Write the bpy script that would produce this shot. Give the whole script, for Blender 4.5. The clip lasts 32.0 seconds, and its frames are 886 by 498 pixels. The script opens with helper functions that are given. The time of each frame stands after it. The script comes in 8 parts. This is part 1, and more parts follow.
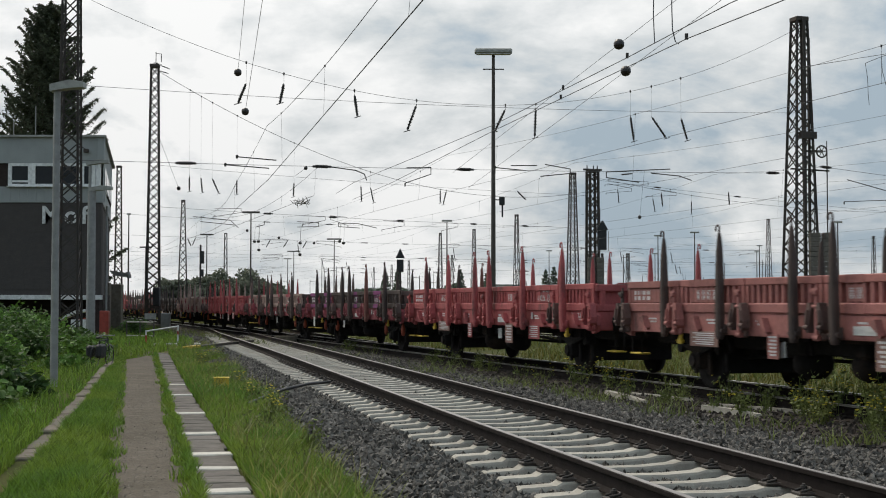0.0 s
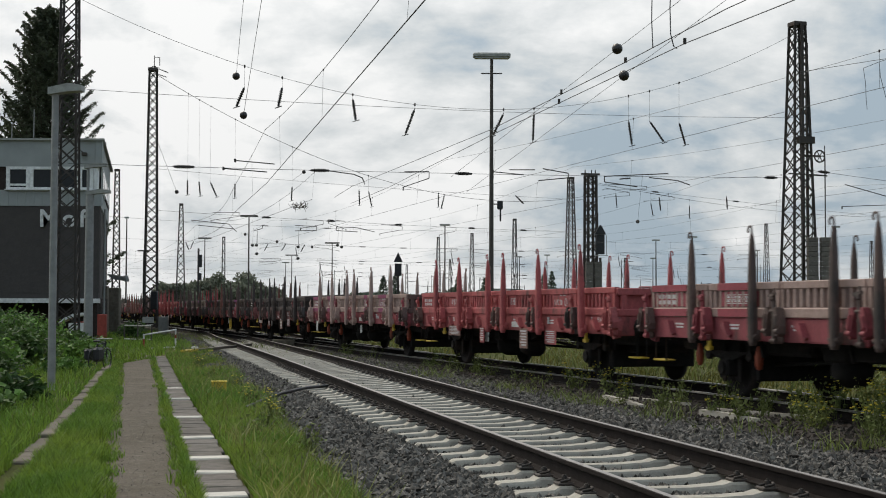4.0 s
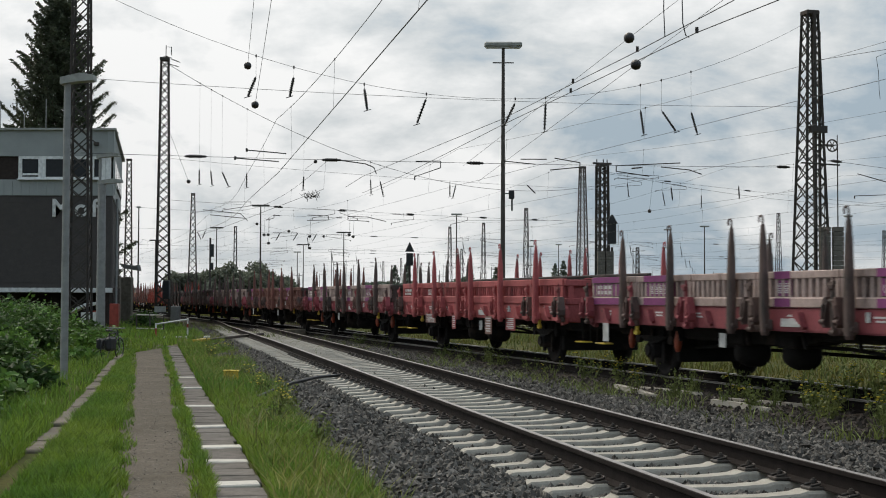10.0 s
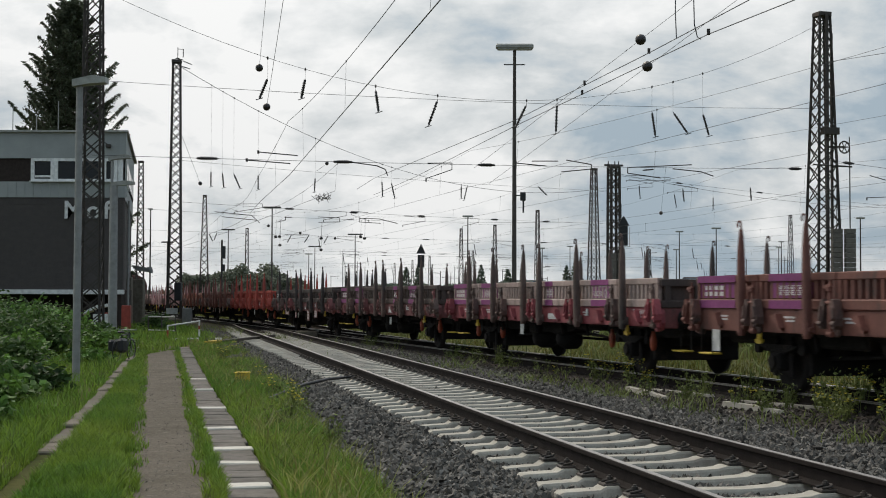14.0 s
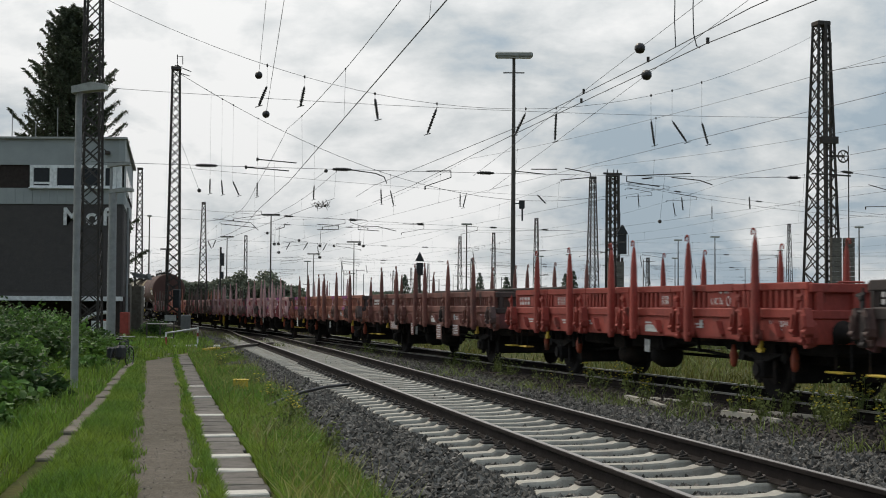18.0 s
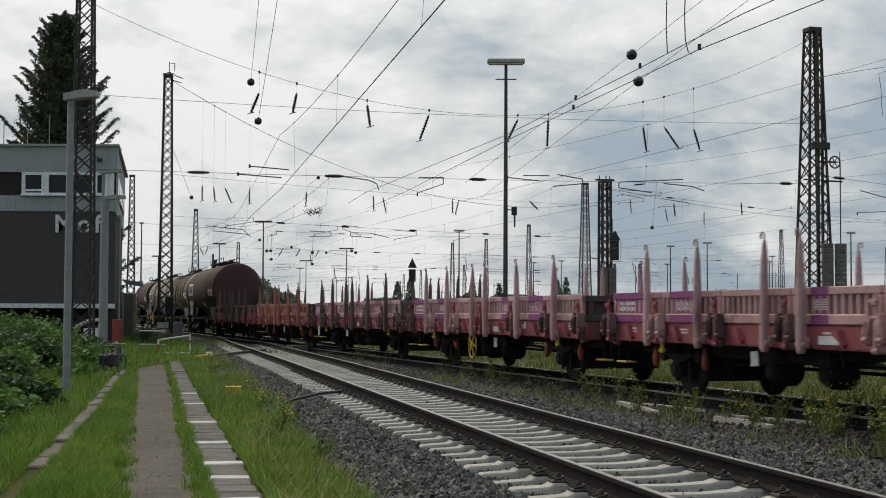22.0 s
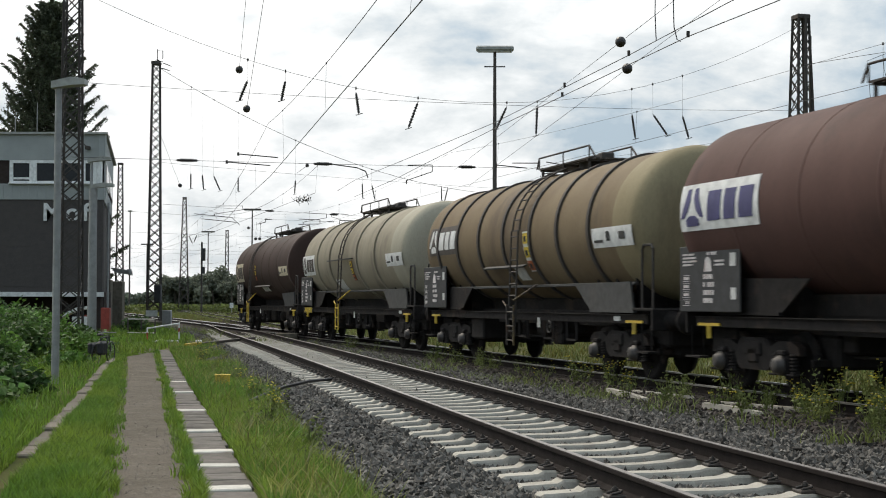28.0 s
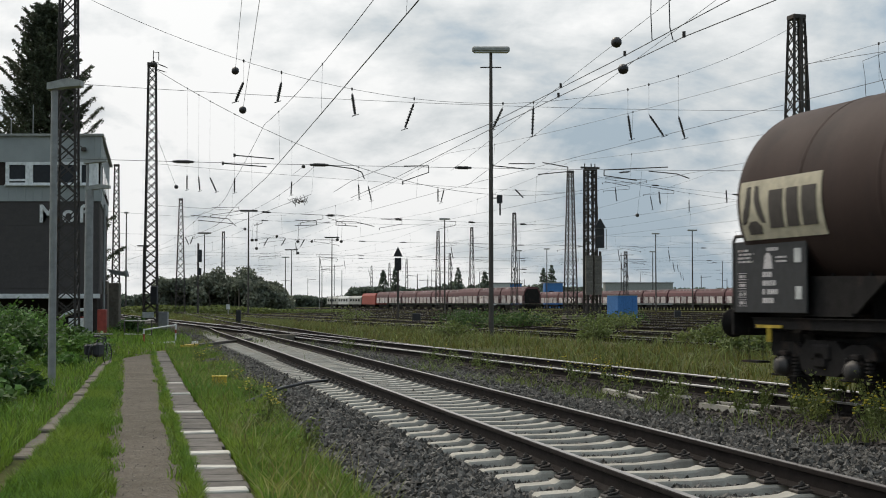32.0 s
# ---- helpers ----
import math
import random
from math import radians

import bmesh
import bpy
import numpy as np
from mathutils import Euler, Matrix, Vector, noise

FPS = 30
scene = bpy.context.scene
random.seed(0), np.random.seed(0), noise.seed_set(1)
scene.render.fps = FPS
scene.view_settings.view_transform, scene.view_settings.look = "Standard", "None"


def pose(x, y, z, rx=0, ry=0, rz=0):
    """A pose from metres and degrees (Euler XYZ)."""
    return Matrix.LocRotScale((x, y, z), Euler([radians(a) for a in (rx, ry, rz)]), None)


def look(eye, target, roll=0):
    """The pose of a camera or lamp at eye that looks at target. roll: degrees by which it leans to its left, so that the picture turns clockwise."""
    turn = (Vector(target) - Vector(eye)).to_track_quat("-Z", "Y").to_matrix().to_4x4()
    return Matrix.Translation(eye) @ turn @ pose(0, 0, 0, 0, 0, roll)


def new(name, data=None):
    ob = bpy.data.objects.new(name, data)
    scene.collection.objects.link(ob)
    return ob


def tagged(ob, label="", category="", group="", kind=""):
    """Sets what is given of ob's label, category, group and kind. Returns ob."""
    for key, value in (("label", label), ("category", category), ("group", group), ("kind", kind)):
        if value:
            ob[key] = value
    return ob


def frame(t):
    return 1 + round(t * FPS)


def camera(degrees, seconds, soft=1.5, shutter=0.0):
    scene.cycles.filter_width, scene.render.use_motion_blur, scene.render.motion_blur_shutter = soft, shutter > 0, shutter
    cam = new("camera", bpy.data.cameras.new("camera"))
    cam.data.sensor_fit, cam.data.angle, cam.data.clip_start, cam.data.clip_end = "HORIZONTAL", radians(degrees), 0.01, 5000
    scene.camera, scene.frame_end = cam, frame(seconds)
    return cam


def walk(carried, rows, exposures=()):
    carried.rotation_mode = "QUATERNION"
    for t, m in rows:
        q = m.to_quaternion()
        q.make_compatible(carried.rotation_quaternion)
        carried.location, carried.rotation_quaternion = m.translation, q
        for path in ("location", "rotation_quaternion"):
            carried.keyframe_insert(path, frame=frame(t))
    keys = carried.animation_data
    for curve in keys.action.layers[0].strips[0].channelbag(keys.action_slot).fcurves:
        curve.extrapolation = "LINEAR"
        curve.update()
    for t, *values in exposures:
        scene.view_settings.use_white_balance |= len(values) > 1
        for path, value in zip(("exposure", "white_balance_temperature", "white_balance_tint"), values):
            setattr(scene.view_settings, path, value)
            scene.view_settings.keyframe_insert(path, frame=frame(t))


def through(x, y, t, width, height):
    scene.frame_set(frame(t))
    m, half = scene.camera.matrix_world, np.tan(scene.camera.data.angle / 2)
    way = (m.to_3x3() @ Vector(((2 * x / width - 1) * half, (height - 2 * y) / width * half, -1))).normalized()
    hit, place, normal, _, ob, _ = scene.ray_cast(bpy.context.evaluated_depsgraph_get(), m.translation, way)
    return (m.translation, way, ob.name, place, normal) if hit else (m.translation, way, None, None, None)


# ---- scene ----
# The camera stands on a tripod beside the path, 1.65 m above it, and is swivelled a little by hand.
EYE = (0.0, 0.0, 1.646)
cam = camera(34.46, 32.0, soft=1.0, shutter=0.2)

def aim(turn, tilt, roll):
    """The camera on its tripod: degrees to the left, up, and of roll."""
    return pose(*EYE, 90 + tilt, 0, turn) @ pose(0, 0, 0, 0, 0, roll)


walk(cam, [
    (0, aim(0.090, 2.222, 0.078)), (0.5, aim(0.008, 2.296, 0.055)), (1, aim(-0.017, 2.311, 0.065)),
    (1.5, aim(-0.011, 2.291, 0.115)), (2, aim(-0.048, 2.328, 0.120)), (2.5, aim(-0.012, 2.350, 0.095)),
    (3, aim(0.012, 2.375, 0.162)), (3.5, aim(0.004, 2.407, 0.174)), (5.5, aim(0.049, 2.271, 0.184)),
    (6, aim(0.080, 2.285, 0.147)), (6.5, aim(0.220, 2.272, 0.126)), (7, aim(0.294, 2.245, 0.122)),
    (7.5, aim(0.267, 2.216, 0.153)), (8, aim(0.333, 2.160, 0.138)), (8.5, aim(0.429, 2.101, 0.188)),
    (9, aim(0.437, 2.028, 0.228)), (9.5, aim(0.451, 1.993, 0.220)), (10, aim(0.471, 1.964, 0.194)),
    (10.5, aim(0.489, 1.975, 0.150)), (11, aim(0.525, 1.972, 0.158)), (11.5, aim(0.639, 1.992, 0.159)),
    (12, aim(0.740, 1.981, 0.222)), (12.5, aim(0.797, 2.037, 0.194)), (13, aim(0.857, 2.046, 0.170)),
    (13.5, aim(0.797, 2.049, 0.156)), (14, aim(0.926, 2.038, 0.216)), (14.5, aim(1.009, 1.987, 0.164)),
    (16.5, aim(1.165, 2.027, 0.216)), (17, aim(1.182, 2.042, 0.320)), (17.5, aim(1.008, 2.218, 0.390)),
    (18, aim(0.879, 2.352, 0.390)), (18.5, aim(0.867, 2.471, 0.370)), (19, aim(0.845, 2.546, 0.296)),
    (19.5, aim(0.743, 2.574, 0.306)), (20, aim(0.711, 2.611, 0.286)), (20.5, aim(0.678, 2.614, 0.273)),
    (21, aim(0.645, 2.580, 0.271)), (21.5, aim(0.619, 2.578, 0.292)), (22, aim(0.579, 2.614, 0.261)),
    (22.5, aim(0.574, 2.628, 0.320)), (23, aim(0.553, 2.613, 0.288)), (23.5, aim(0.536, 2.559, 0.316)),
    (24, aim(0.500, 2.475, 0.269)), (24.5, aim(0.499, 2.441, 0.275)), (25, aim(0.526, 2.404, 0.236)),
    (25.5, aim(0.477, 2.322, 0.180)), (27.5, aim(0.248, 2.085, 0.144)), (28, aim(0.141, 2.120, 0.141)),
    (28.5, aim(0.132, 2.185, 0.134)), (29, aim(0.043, 2.233, 0.143)), (29.5, aim(0.026, 2.218, 0.113)),
    (30, aim(0.055, 2.141, 0.087)), (30.5, aim(0.061, 2.098, 0.059)), (31, aim(0.002, 2.149, 0.013)),
    (31.5, aim(-0.001, 2.166, 0.008)), (32, aim(0.000, 2.152, 0.000)),
], exposures=((0, -0.06), (8, -0.06), (12, -0.08), (15, -0.09), (17, -0.09), (18.5, -0.14), (20, -0.18), (23.5, -0.18), (25, -0.05), (26.5, 0.10), (28, 0.26), (29, 0.18), (30, 0.17), (31, 0.18), (31.6, 0.08), (32, -0.02)))


# ---- world, sun, exposure ----
SUN_AZ, SUN_EL = radians(-38), radians(48)   # azimuth from +y towards +x
world = bpy.data.worlds.new("overcast_sky")
scene.world = world
world.use_nodes = True
wt = world.node_tree
wt.nodes.clear()


def link(tree, a, out, b, inp):
    tree.links.new(a.outputs[out], b.inputs[inp])


def build_sky():
    n = wt.nodes
    sky = n.new("ShaderNodeTexSky")
    sky.sky_type, sky.sun_disc = "NISHITA", False
    sky.sun_elevation, sky.sun_rotation = SUN_EL, SUN_AZ
    sky.air_density, sky.dust_density, sky.ozone_density = 1.0, 1.5, 1.0
    tc = n.new("ShaderNodeTexCoord")
    sep = n.new("ShaderNodeSeparateXYZ")
    link(wt, tc, "Generated", sep, 0)
    up = n.new("ShaderNodeMath"); up.operation = "MAXIMUM"; up.inputs[1].default_value = 0.0
    link(wt, sep, 2, up, 0)
    lift = n.new("ShaderNodeMath"); lift.operation = "ADD"; lift.inputs[1].default_value = 0.42
    link(wt, up, 0, lift, 0)
    flat = n.new("ShaderNodeVectorMath"); flat.operation = "DIVIDE"
    link(wt, tc, "Generated", flat, 0)
    comb = n.new("ShaderNodeCombineXYZ")
    for i in range(3):
        link(wt, lift, 0, comb, i)
    link(wt, comb, 0, flat, 1)
    drift = n.new("ShaderNodeVectorMath"); drift.operation = "ADD"
    drift.inputs[1].default_value = (0.27, 0.0, 0.0)
    link(wt, flat, 0, drift, 0)
    big = n.new("ShaderNodeTexNoise")
    big.inputs["Scale"].default_value, big.inputs["Detail"].default_value = 2.7, 7.0
    big.inputs["Roughness"].default_value, big.inputs["Distortion"].default_value = 0.52, 0.7
    link(wt, drift, 0, big, "Vector")
    small = n.new("ShaderNodeTexNoise")
    small.inputs["Scale"].default_value, small.inputs["Detail"].default_value = 9.0, 8.0
    small.inputs["Roughness"].default_value = 0.6
    link(wt, drift, 0, small, "Vector")
    # cloud tone: grey-blue undersides to white tops
    tone = n.new("ShaderNodeValToRGB")
    e = tone.color_ramp.elements
    e[0].position, e[0].color = 0.395, (3.85, 4.7, 5.4, 1)
    e[1].position, e[1].color = 0.60, (9.3, 9.35, 9.3, 1)
    m = e.new(0.49); m.color = (6.5, 6.85, 7.0, 1)
    mixn = n.new("ShaderNodeMix"); mixn.data_type = "FLOAT"
    mixn.inputs["Factor"].default_value = 0.32
    link(wt, big, "Fac", mixn, "A"); link(wt, small, "Fac", mixn, "B")
    # the cloud thins away from the sun: whiter towards it
    side = n.new("ShaderNodeVectorMath"); side.operation = "DOT_PRODUCT"
    side.inputs[1].default_value = (math.sin(SUN_AZ), math.cos(SUN_AZ), 0.9)
    link(wt, tc, "Generated", side, 0)
    scl = n.new("ShaderNodeMath"); scl.operation = "MULTIPLY_ADD"
    scl.inputs[1].default_value, scl.inputs[2].default_value = 0.53, -0.474
    link(wt, side, "Value", scl, 0)
    near = n.new("ShaderNodeMath"); near.operation = "ADD"
    link(wt, mixn, 0, near, 0); link(wt, scl, 0, near, 1)
    # haze whitens the lowest few degrees
    haze = n.new("ShaderNodeMapRange")
    haze.inputs["From Min"].default_value, haze.inputs["From Max"].default_value = 0.0, 0.11
    haze.inputs["To Min"].default_value, haze.inputs["To Max"].default_value = 0.11, 0.0
    link(wt, up, 0, haze, 0)
    add = n.new("ShaderNodeMath"); add.operation = "ADD"
    link(wt, near, 0, add, 0); link(wt, haze, 0, add, 1)
    link(wt, add, 0, tone, 0)
    cover = n.new("ShaderNodeMapRange")
    cover.inputs["From Min"].default_value, cover.inputs["From Max"].default_value = 0.30, 0.44
    link(wt, add, 0, cover, 0)
    blend = n.new("ShaderNodeMix"); blend.data_type = "RGBA"
    low = n.new("ShaderNodeMath"); low.operation = "MULTIPLY_ADD"
    low.inputs[1].default_value, low.inputs[2].default_value = -0.3, 1.0
    link(wt, up, 0, low, 0)
    full = n.new("ShaderNodeMath"); full.operation = "MAXIMUM"; full.use_clamp = True
    link(wt, cover, 0, full, 0); link(wt, low, 0, full, 1)
    link(wt, full, 0, blend, "Factor")
    link(wt, sky, 0, blend, "A"); link(wt, tone, 0, blend, "B")
    # an overcast sky is about three times as bright overhead as at the horizon
    lum = n.new("ShaderNodeMath"); lum.operation = "MULTIPLY_ADD"
    lum.inputs[1].default_value, lum.inputs[2].default_value = 0.72, 0.93
    link(wt, up, 0, lum, 0)
    mul = n.new("ShaderNodeVectorMath"); mul.operation = "SCALE"
    link(wt, blend, "Result", mul, 0); link(wt, lum, 0, mul, "Scale")
    bg = n.new("ShaderNodeBackground")
    bg.inputs["Strength"].default_value = 0.1
    link(wt, mul, 0, bg, 0)
    out = n.new("ShaderNodeOutputWorld")
    link(wt, bg, 0, out, 0)


build_sky()
sun_data = bpy.data.lights.new("sun", "SUN")
sun_data.energy, sun_data.angle, sun_data.color = 1.7, radians(16), (1.0, 0.90, 0.75)
sun = new("sun", sun_data)
sun.matrix_world = look((math.sin(SUN_AZ) * 60, math.cos(SUN_AZ) * 60, 70), (0, 0, 0))
scene.view_settings.exposure = 0.0

# ---- materials ----
MATS = {}


def material(name, colour, rough=0.8, metal=0.0, colour2=None, scale=6.0, grain=0.15, bump=0.15, fine=60.0, per_object=0.0,
             stain=None, stain_scale=1.2, stain_at=0.55, streak=1.0, spec=None, island=0.0):
    """A worn surface: a base colour, a second tone in patches, stains with soft edges, fine grain and relief."""
    mat = bpy.data.materials.new(name)
    mat.use_nodes = True
    t = mat.node_tree
    n = t.nodes
    b = n["Principled BSDF"]
    b.inputs["Roughness"].default_value, b.inputs["Metallic"].default_value = rough, metal
    if spec is None and rough >= 0.85:
        spec = 0.2
    if spec is not None:
        b.inputs["Specular IOR Level"].default_value = spec
    tc = n.new("ShaderNodeTexCoord")
    mp = n.new("ShaderNodeMapping")
    mp.inputs["Scale"].default_value = (1, 1, streak)
    t.links.new(tc.outputs["Object"], mp.inputs[0])
    info = n.new("ShaderNodeObjectInfo")
    sh = n.new("ShaderNodeVectorMath"); sh.operation = "ADD"
    t.links.new(mp.outputs[0], sh.inputs[0])
    mul = n.new("ShaderNodeMath"); mul.operation = "MULTIPLY"; mul.inputs[1].default_value = 37.0
    t.links.new(info.outputs["Random"], mul.inputs[0])
    t.links.new(mul.outputs[0], sh.inputs[1])

    def noise_at(sc, detail=5.0, r=0.6):
        q = n.new("ShaderNodeTexNoise")
        q.inputs["Scale"].default_value, q.inputs["Detail"].default_value, q.inputs["Roughness"].default_value = sc, detail, r
        t.links.new(sh.outputs[0], q.inputs["Vector"])
        return q

    def ramp(src, lo, hi):
        q = n.new("ShaderNodeMapRange")
        q.inputs["From Min"].default_value, q.inputs["From Max"].default_value = lo, hi
        t.links.new(src, q.inputs[0])
        return q.outputs[0]

    def mixc(f, a, c):
        q = n.new("ShaderNodeMix"); q.data_type = "RGBA"
        if isinstance(f, float):
            q.inputs["Factor"].default_value = f
        else:
            t.links.new(f, q.inputs["Factor"])
        for sock, v in (("A", a), ("B", c)):
            if isinstance(v, tuple):
                q.inputs[sock].default_value = (*v, 1)
            else:
                t.links.new(v, q.inputs[sock])
        return q.outputs["Result"]

    c2 = colour2 or tuple(v * 0.72 for v in colour)
    a = noise_at(scale)
    col = mixc(ramp(a.outputs["Fac"], 0.35, 0.65), colour, c2)
    if stain:
        s = noise_at(stain_scale, 8.0, 0.65)
        col = mixc(ramp(s.outputs["Fac"], stain_at, stain_at + 0.12), col, stain)
    f = noise_at(fine, 3.0, 0.7)
    g = n.new("ShaderNodeMapRange")
    g.inputs["From Min"].default_value, g.inputs["From Max"].default_value = 0.25, 0.75
    g.inputs["To Min"].default_value, g.inputs["To Max"].default_value = 1 - grain, 1 + grain
    t.links.new(f.outputs["Fac"], g.inputs[0])
    val = g.outputs[0]
    if per_object or island:
        src = info.outputs["Random"]
        if island:
            src = n.new("ShaderNodeNewGeometry").outputs["Random Per Island"]
        w = per_object or island
        v = n.new("ShaderNodeMapRange")
        v.inputs["To Min"].default_value, v.inputs["To Max"].default_value = 1 - w, 1 + w
        t.links.new(src, v.inputs[0])
        mm = n.new("ShaderNodeMath"); mm.operation = "MULTIPLY"
        t.links.new(val, mm.inputs[0]); t.links.new(v.outputs[0], mm.inputs[1])
        val = mm.outputs[0]
    hsv = n.new("ShaderNodeHueSaturation")
    t.links.new(col, hsv.inputs["Color"]); t.links.new(val, hsv.inputs["Value"])
    t.links.new(hsv.outputs[0], b.inputs["Base Color"])
    if bump:
        bp = n.new("ShaderNodeBump")
        bp.inputs["Strength"].default_value, bp.inputs["Distance"].default_value = bump, 0.02
        t.links.new(f.outputs["Fac"], bp.inputs["Height"])
        t.links.new(bp.outputs[0], b.inputs["Normal"])
    rr = n.new("ShaderNodeMapRange")
    rr.inputs["To Min"].default_value, rr.inputs["To Max"].default_value = max(rough - 0.12, 0.03), min(rough + 0.12, 1)
    t.links.new(a.outputs["Fac"], rr.inputs[0])
    t.links.new(rr.outputs[0], b.inputs["Roughness"])
    MATS[name] = mat
    return mat


def leaf_material(name, colour, colour2, rough=0.6, through=0.32):
    """Leaves and blades: two greens that vary from blade to blade and over the ground, slightly translucent."""
    mat = material(name, colour, rough, colour2=colour2, scale=0.35, grain=0.1, bump=0.0, fine=9.0, island=0.5, spec=0.25)
    t = mat.node_tree
    b = t.nodes["Principled BSDF"]
    tr = t.nodes.new("ShaderNodeBsdfTranslucent")
    mx = t.nodes.new("ShaderNodeMixShader")
    mx.inputs[0].default_value = through
    out = t.nodes["Material Output"]
    t.links.new(b.inputs["Base Color"].links[0].from_socket, tr.inputs[0])
    t.links.new(b.outputs[0], mx.inputs[1]); t.links.new(tr.outputs[0], mx.inputs[2])
    t.links.new(mx.outputs[0], out.inputs[0])
    return mat


RUST = (0.10, 0.045, 0.025)
GRIME = (0.05, 0.04, 0.035)
rail_side = material("rail_side", (0.017, 0.0125, 0.011), 0.9, colour2=(0.012, 0.009, 0.008), grain=0.2, spec=0.15)
rail_head = material("rail_head", (0.48, 0.46, 0.45), 0.34, 0.9, grain=0.08, bump=0.02)
rail_head_dull = material("rail_head_dull", (0.33, 0.30, 0.28), 0.4, 0.8, grain=0.1, bump=0.05)
concrete = material("sleeper_concrete", (0.41, 0.385, 0.33), 0.9, colour2=(0.335, 0.31, 0.265), grain=0.14, per_object=0.08, stain=(0.28, 0.25, 0.21), stain_at=0.6)
old_concrete = material("old_concrete", (0.175, 0.15, 0.118), 0.92, colour2=(0.115, 0.10, 0.078), grain=0.2, per_object=0.12, stain=(0.13, 0.13, 0.10), stain_at=0.56)
lid_concrete = material("lid_concrete", (0.16, 0.142, 0.125), 0.93, colour2=(0.11, 0.10, 0.088), grain=0.2, per_object=0.15, stain=(0.09, 0.085, 0.07))
lid_pale = material("lid_pale", (0.58, 0.55, 0.49), 0.9, colour2=(0.48, 0.45, 0.40), grain=0.15, per_object=0.06)
wood_sleeper = material("wood_sleeper", (0.075, 0.058, 0.045), 0.9, grain=0.25, per_object=0.2)
stone = material("ballast_stone", (0.145, 0.134, 0.119), 0.88, colour2=(0.09, 0.083, 0.073), grain=0.2, bump=0.3, island=0.72)
stone_brown = material("ballast_stone_brown", (0.075, 0.064, 0.055), 0.9, colour2=(0.045, 0.038, 0.033), grain=0.2, bump=0.25, island=0.5)
gravel_bed = material("gravel_bed", (0.09, 0.084, 0.077), 0.95, colour2=(0.05, 0.046, 0.042), scale=14, grain=0.5, bump=0.9, fine=26)
gravel_dark = material("gravel_dark", (0.06, 0.05, 0.043), 0.95, colour2=(0.036, 0.03, 0.026), scale=9, grain=0.45, bump=0.8, fine=22)
earth = material("meadow_soil", (0.085, 0.080, 0.026), 0.95, colour2=(0.052, 0.062, 0.019), spec=0.05, scale=0.6, grain=0.35, bump=0.6, fine=14, stain=(0.10, 0.084, 0.04), stain_scale=0.25, stain_at=0.58)
pebble = material("path_pebble", (0.19, 0.17, 0.148), 0.9, colour2=(0.11, 0.098, 0.084), grain=0.2, island=0.4)
path_mat = material("trodden_path", (0.116, 0.096, 0.074), 0.95, colour2=(0.082, 0.070, 0.051), scale=1.3, grain=0.45, bump=0.6, fine=38, stain=(0.17, 0.15, 0.125), stain_scale=5.5, stain_at=0.57)
grass_near = leaf_material("grass_blades", (0.185, 0.262, 0.036), (0.095, 0.19, 0.026))
grass_dry = leaf_material("grass_dry", (0.25, 0.245, 0.075), (0.16, 0.19, 0.05))
grass_far = leaf_material("grass_far", (0.155, 0.135, 0.030), (0.085, 0.095, 0.022))
leaf_dark = leaf_material("leaves_dark", (0.04, 0.08, 0.022), (0.068, 0.12, 0.03))
leaf_bright = leaf_material("leaves_bright", (0.105, 0.195, 0.038), (0.07, 0.145, 0.03))
weed_leaf = leaf_material("weed_leaves", (0.17, 0.195, 0.06), (0.105, 0.14, 0.042))
flower = material("yellow_petals", (0.75, 0.62, 0.05), 0.6, grain=0.1, bump=0.0)
needle = leaf_material("needles", (0.055, 0.068, 0.042), (0.085, 0.10, 0.055), through=0.2)
woods = leaf_material("far_foliage", (0.105, 0.13, 0.10), (0.14, 0.165, 0.12), through=0.3)
mound_leaf = leaf_material("wood_edge_foliage", (0.145, 0.16, 0.12), (0.19, 0.205, 0.145), through=0.25)
bark = material("bark", (0.09, 0.075, 0.058), 0.95, grain=0.3, bump=0.6)
steel_dark = material("weathered_steel", (0.047, 0.043, 0.040), 0.75, 0.2, colour2=(0.065, 0.052, 0.043), grain=0.2, stain=RUST, stain_at=0.62)
steel_grey = material("galvanised_steel", (0.30, 0.30, 0.29), 0.6, 0.3, colour2=(0.24, 0.24, 0.235), grain=0.1, bump=0.05)
pole_brown = material("brown_pole", (0.085, 0.072, 0.062), 0.75, 0.1, grain=0.15, bump=0.05)
wire_mat = material("bronze_wire", (0.085, 0.087, 0.09), 0.6, 0.4, grain=0.05, bump=0.0)
porcelain = material("brown_porcelain", (0.030, 0.024, 0.022), 0.35, grain=0.1, bump=0.0)
lamp_grey = material("lamp_housing", (0.36, 0.36, 0.33), 0.6, 0.1, grain=0.1, bump=0.03)
weight_mat = material("concrete_weight", (0.17, 0.155, 0.135), 0.9, grain=0.2, per_object=0.1)
slate = material("slate_cladding", (0.066, 0.058, 0.056), 0.85, spec=0.25, colour2=(0.080, 0.071, 0.066), scale=3, grain=0.2, bump=0.15, fine=24)
fascia = material("grey_green_fascia", (0.33, 0.345, 0.335), 0.65, grain=0.06, bump=0.03, colour2=(0.28, 0.295, 0.288), scale=0.7)
window_white = material("window_white", (0.82, 0.82, 0.80), 0.45, grain=0.04, bump=0.02)
white_paint = material("white_paint", (0.72, 0.72, 0.70), 0.55, grain=0.06, bump=0.03, stain=(0.5, 0.48, 0.43), stain_at=0.62)
red_paint = material("red_paint", (0.33, 0.05, 0.03), 0.6, grain=0.1, bump=0.05)
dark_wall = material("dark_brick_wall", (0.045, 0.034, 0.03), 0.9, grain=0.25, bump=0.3)
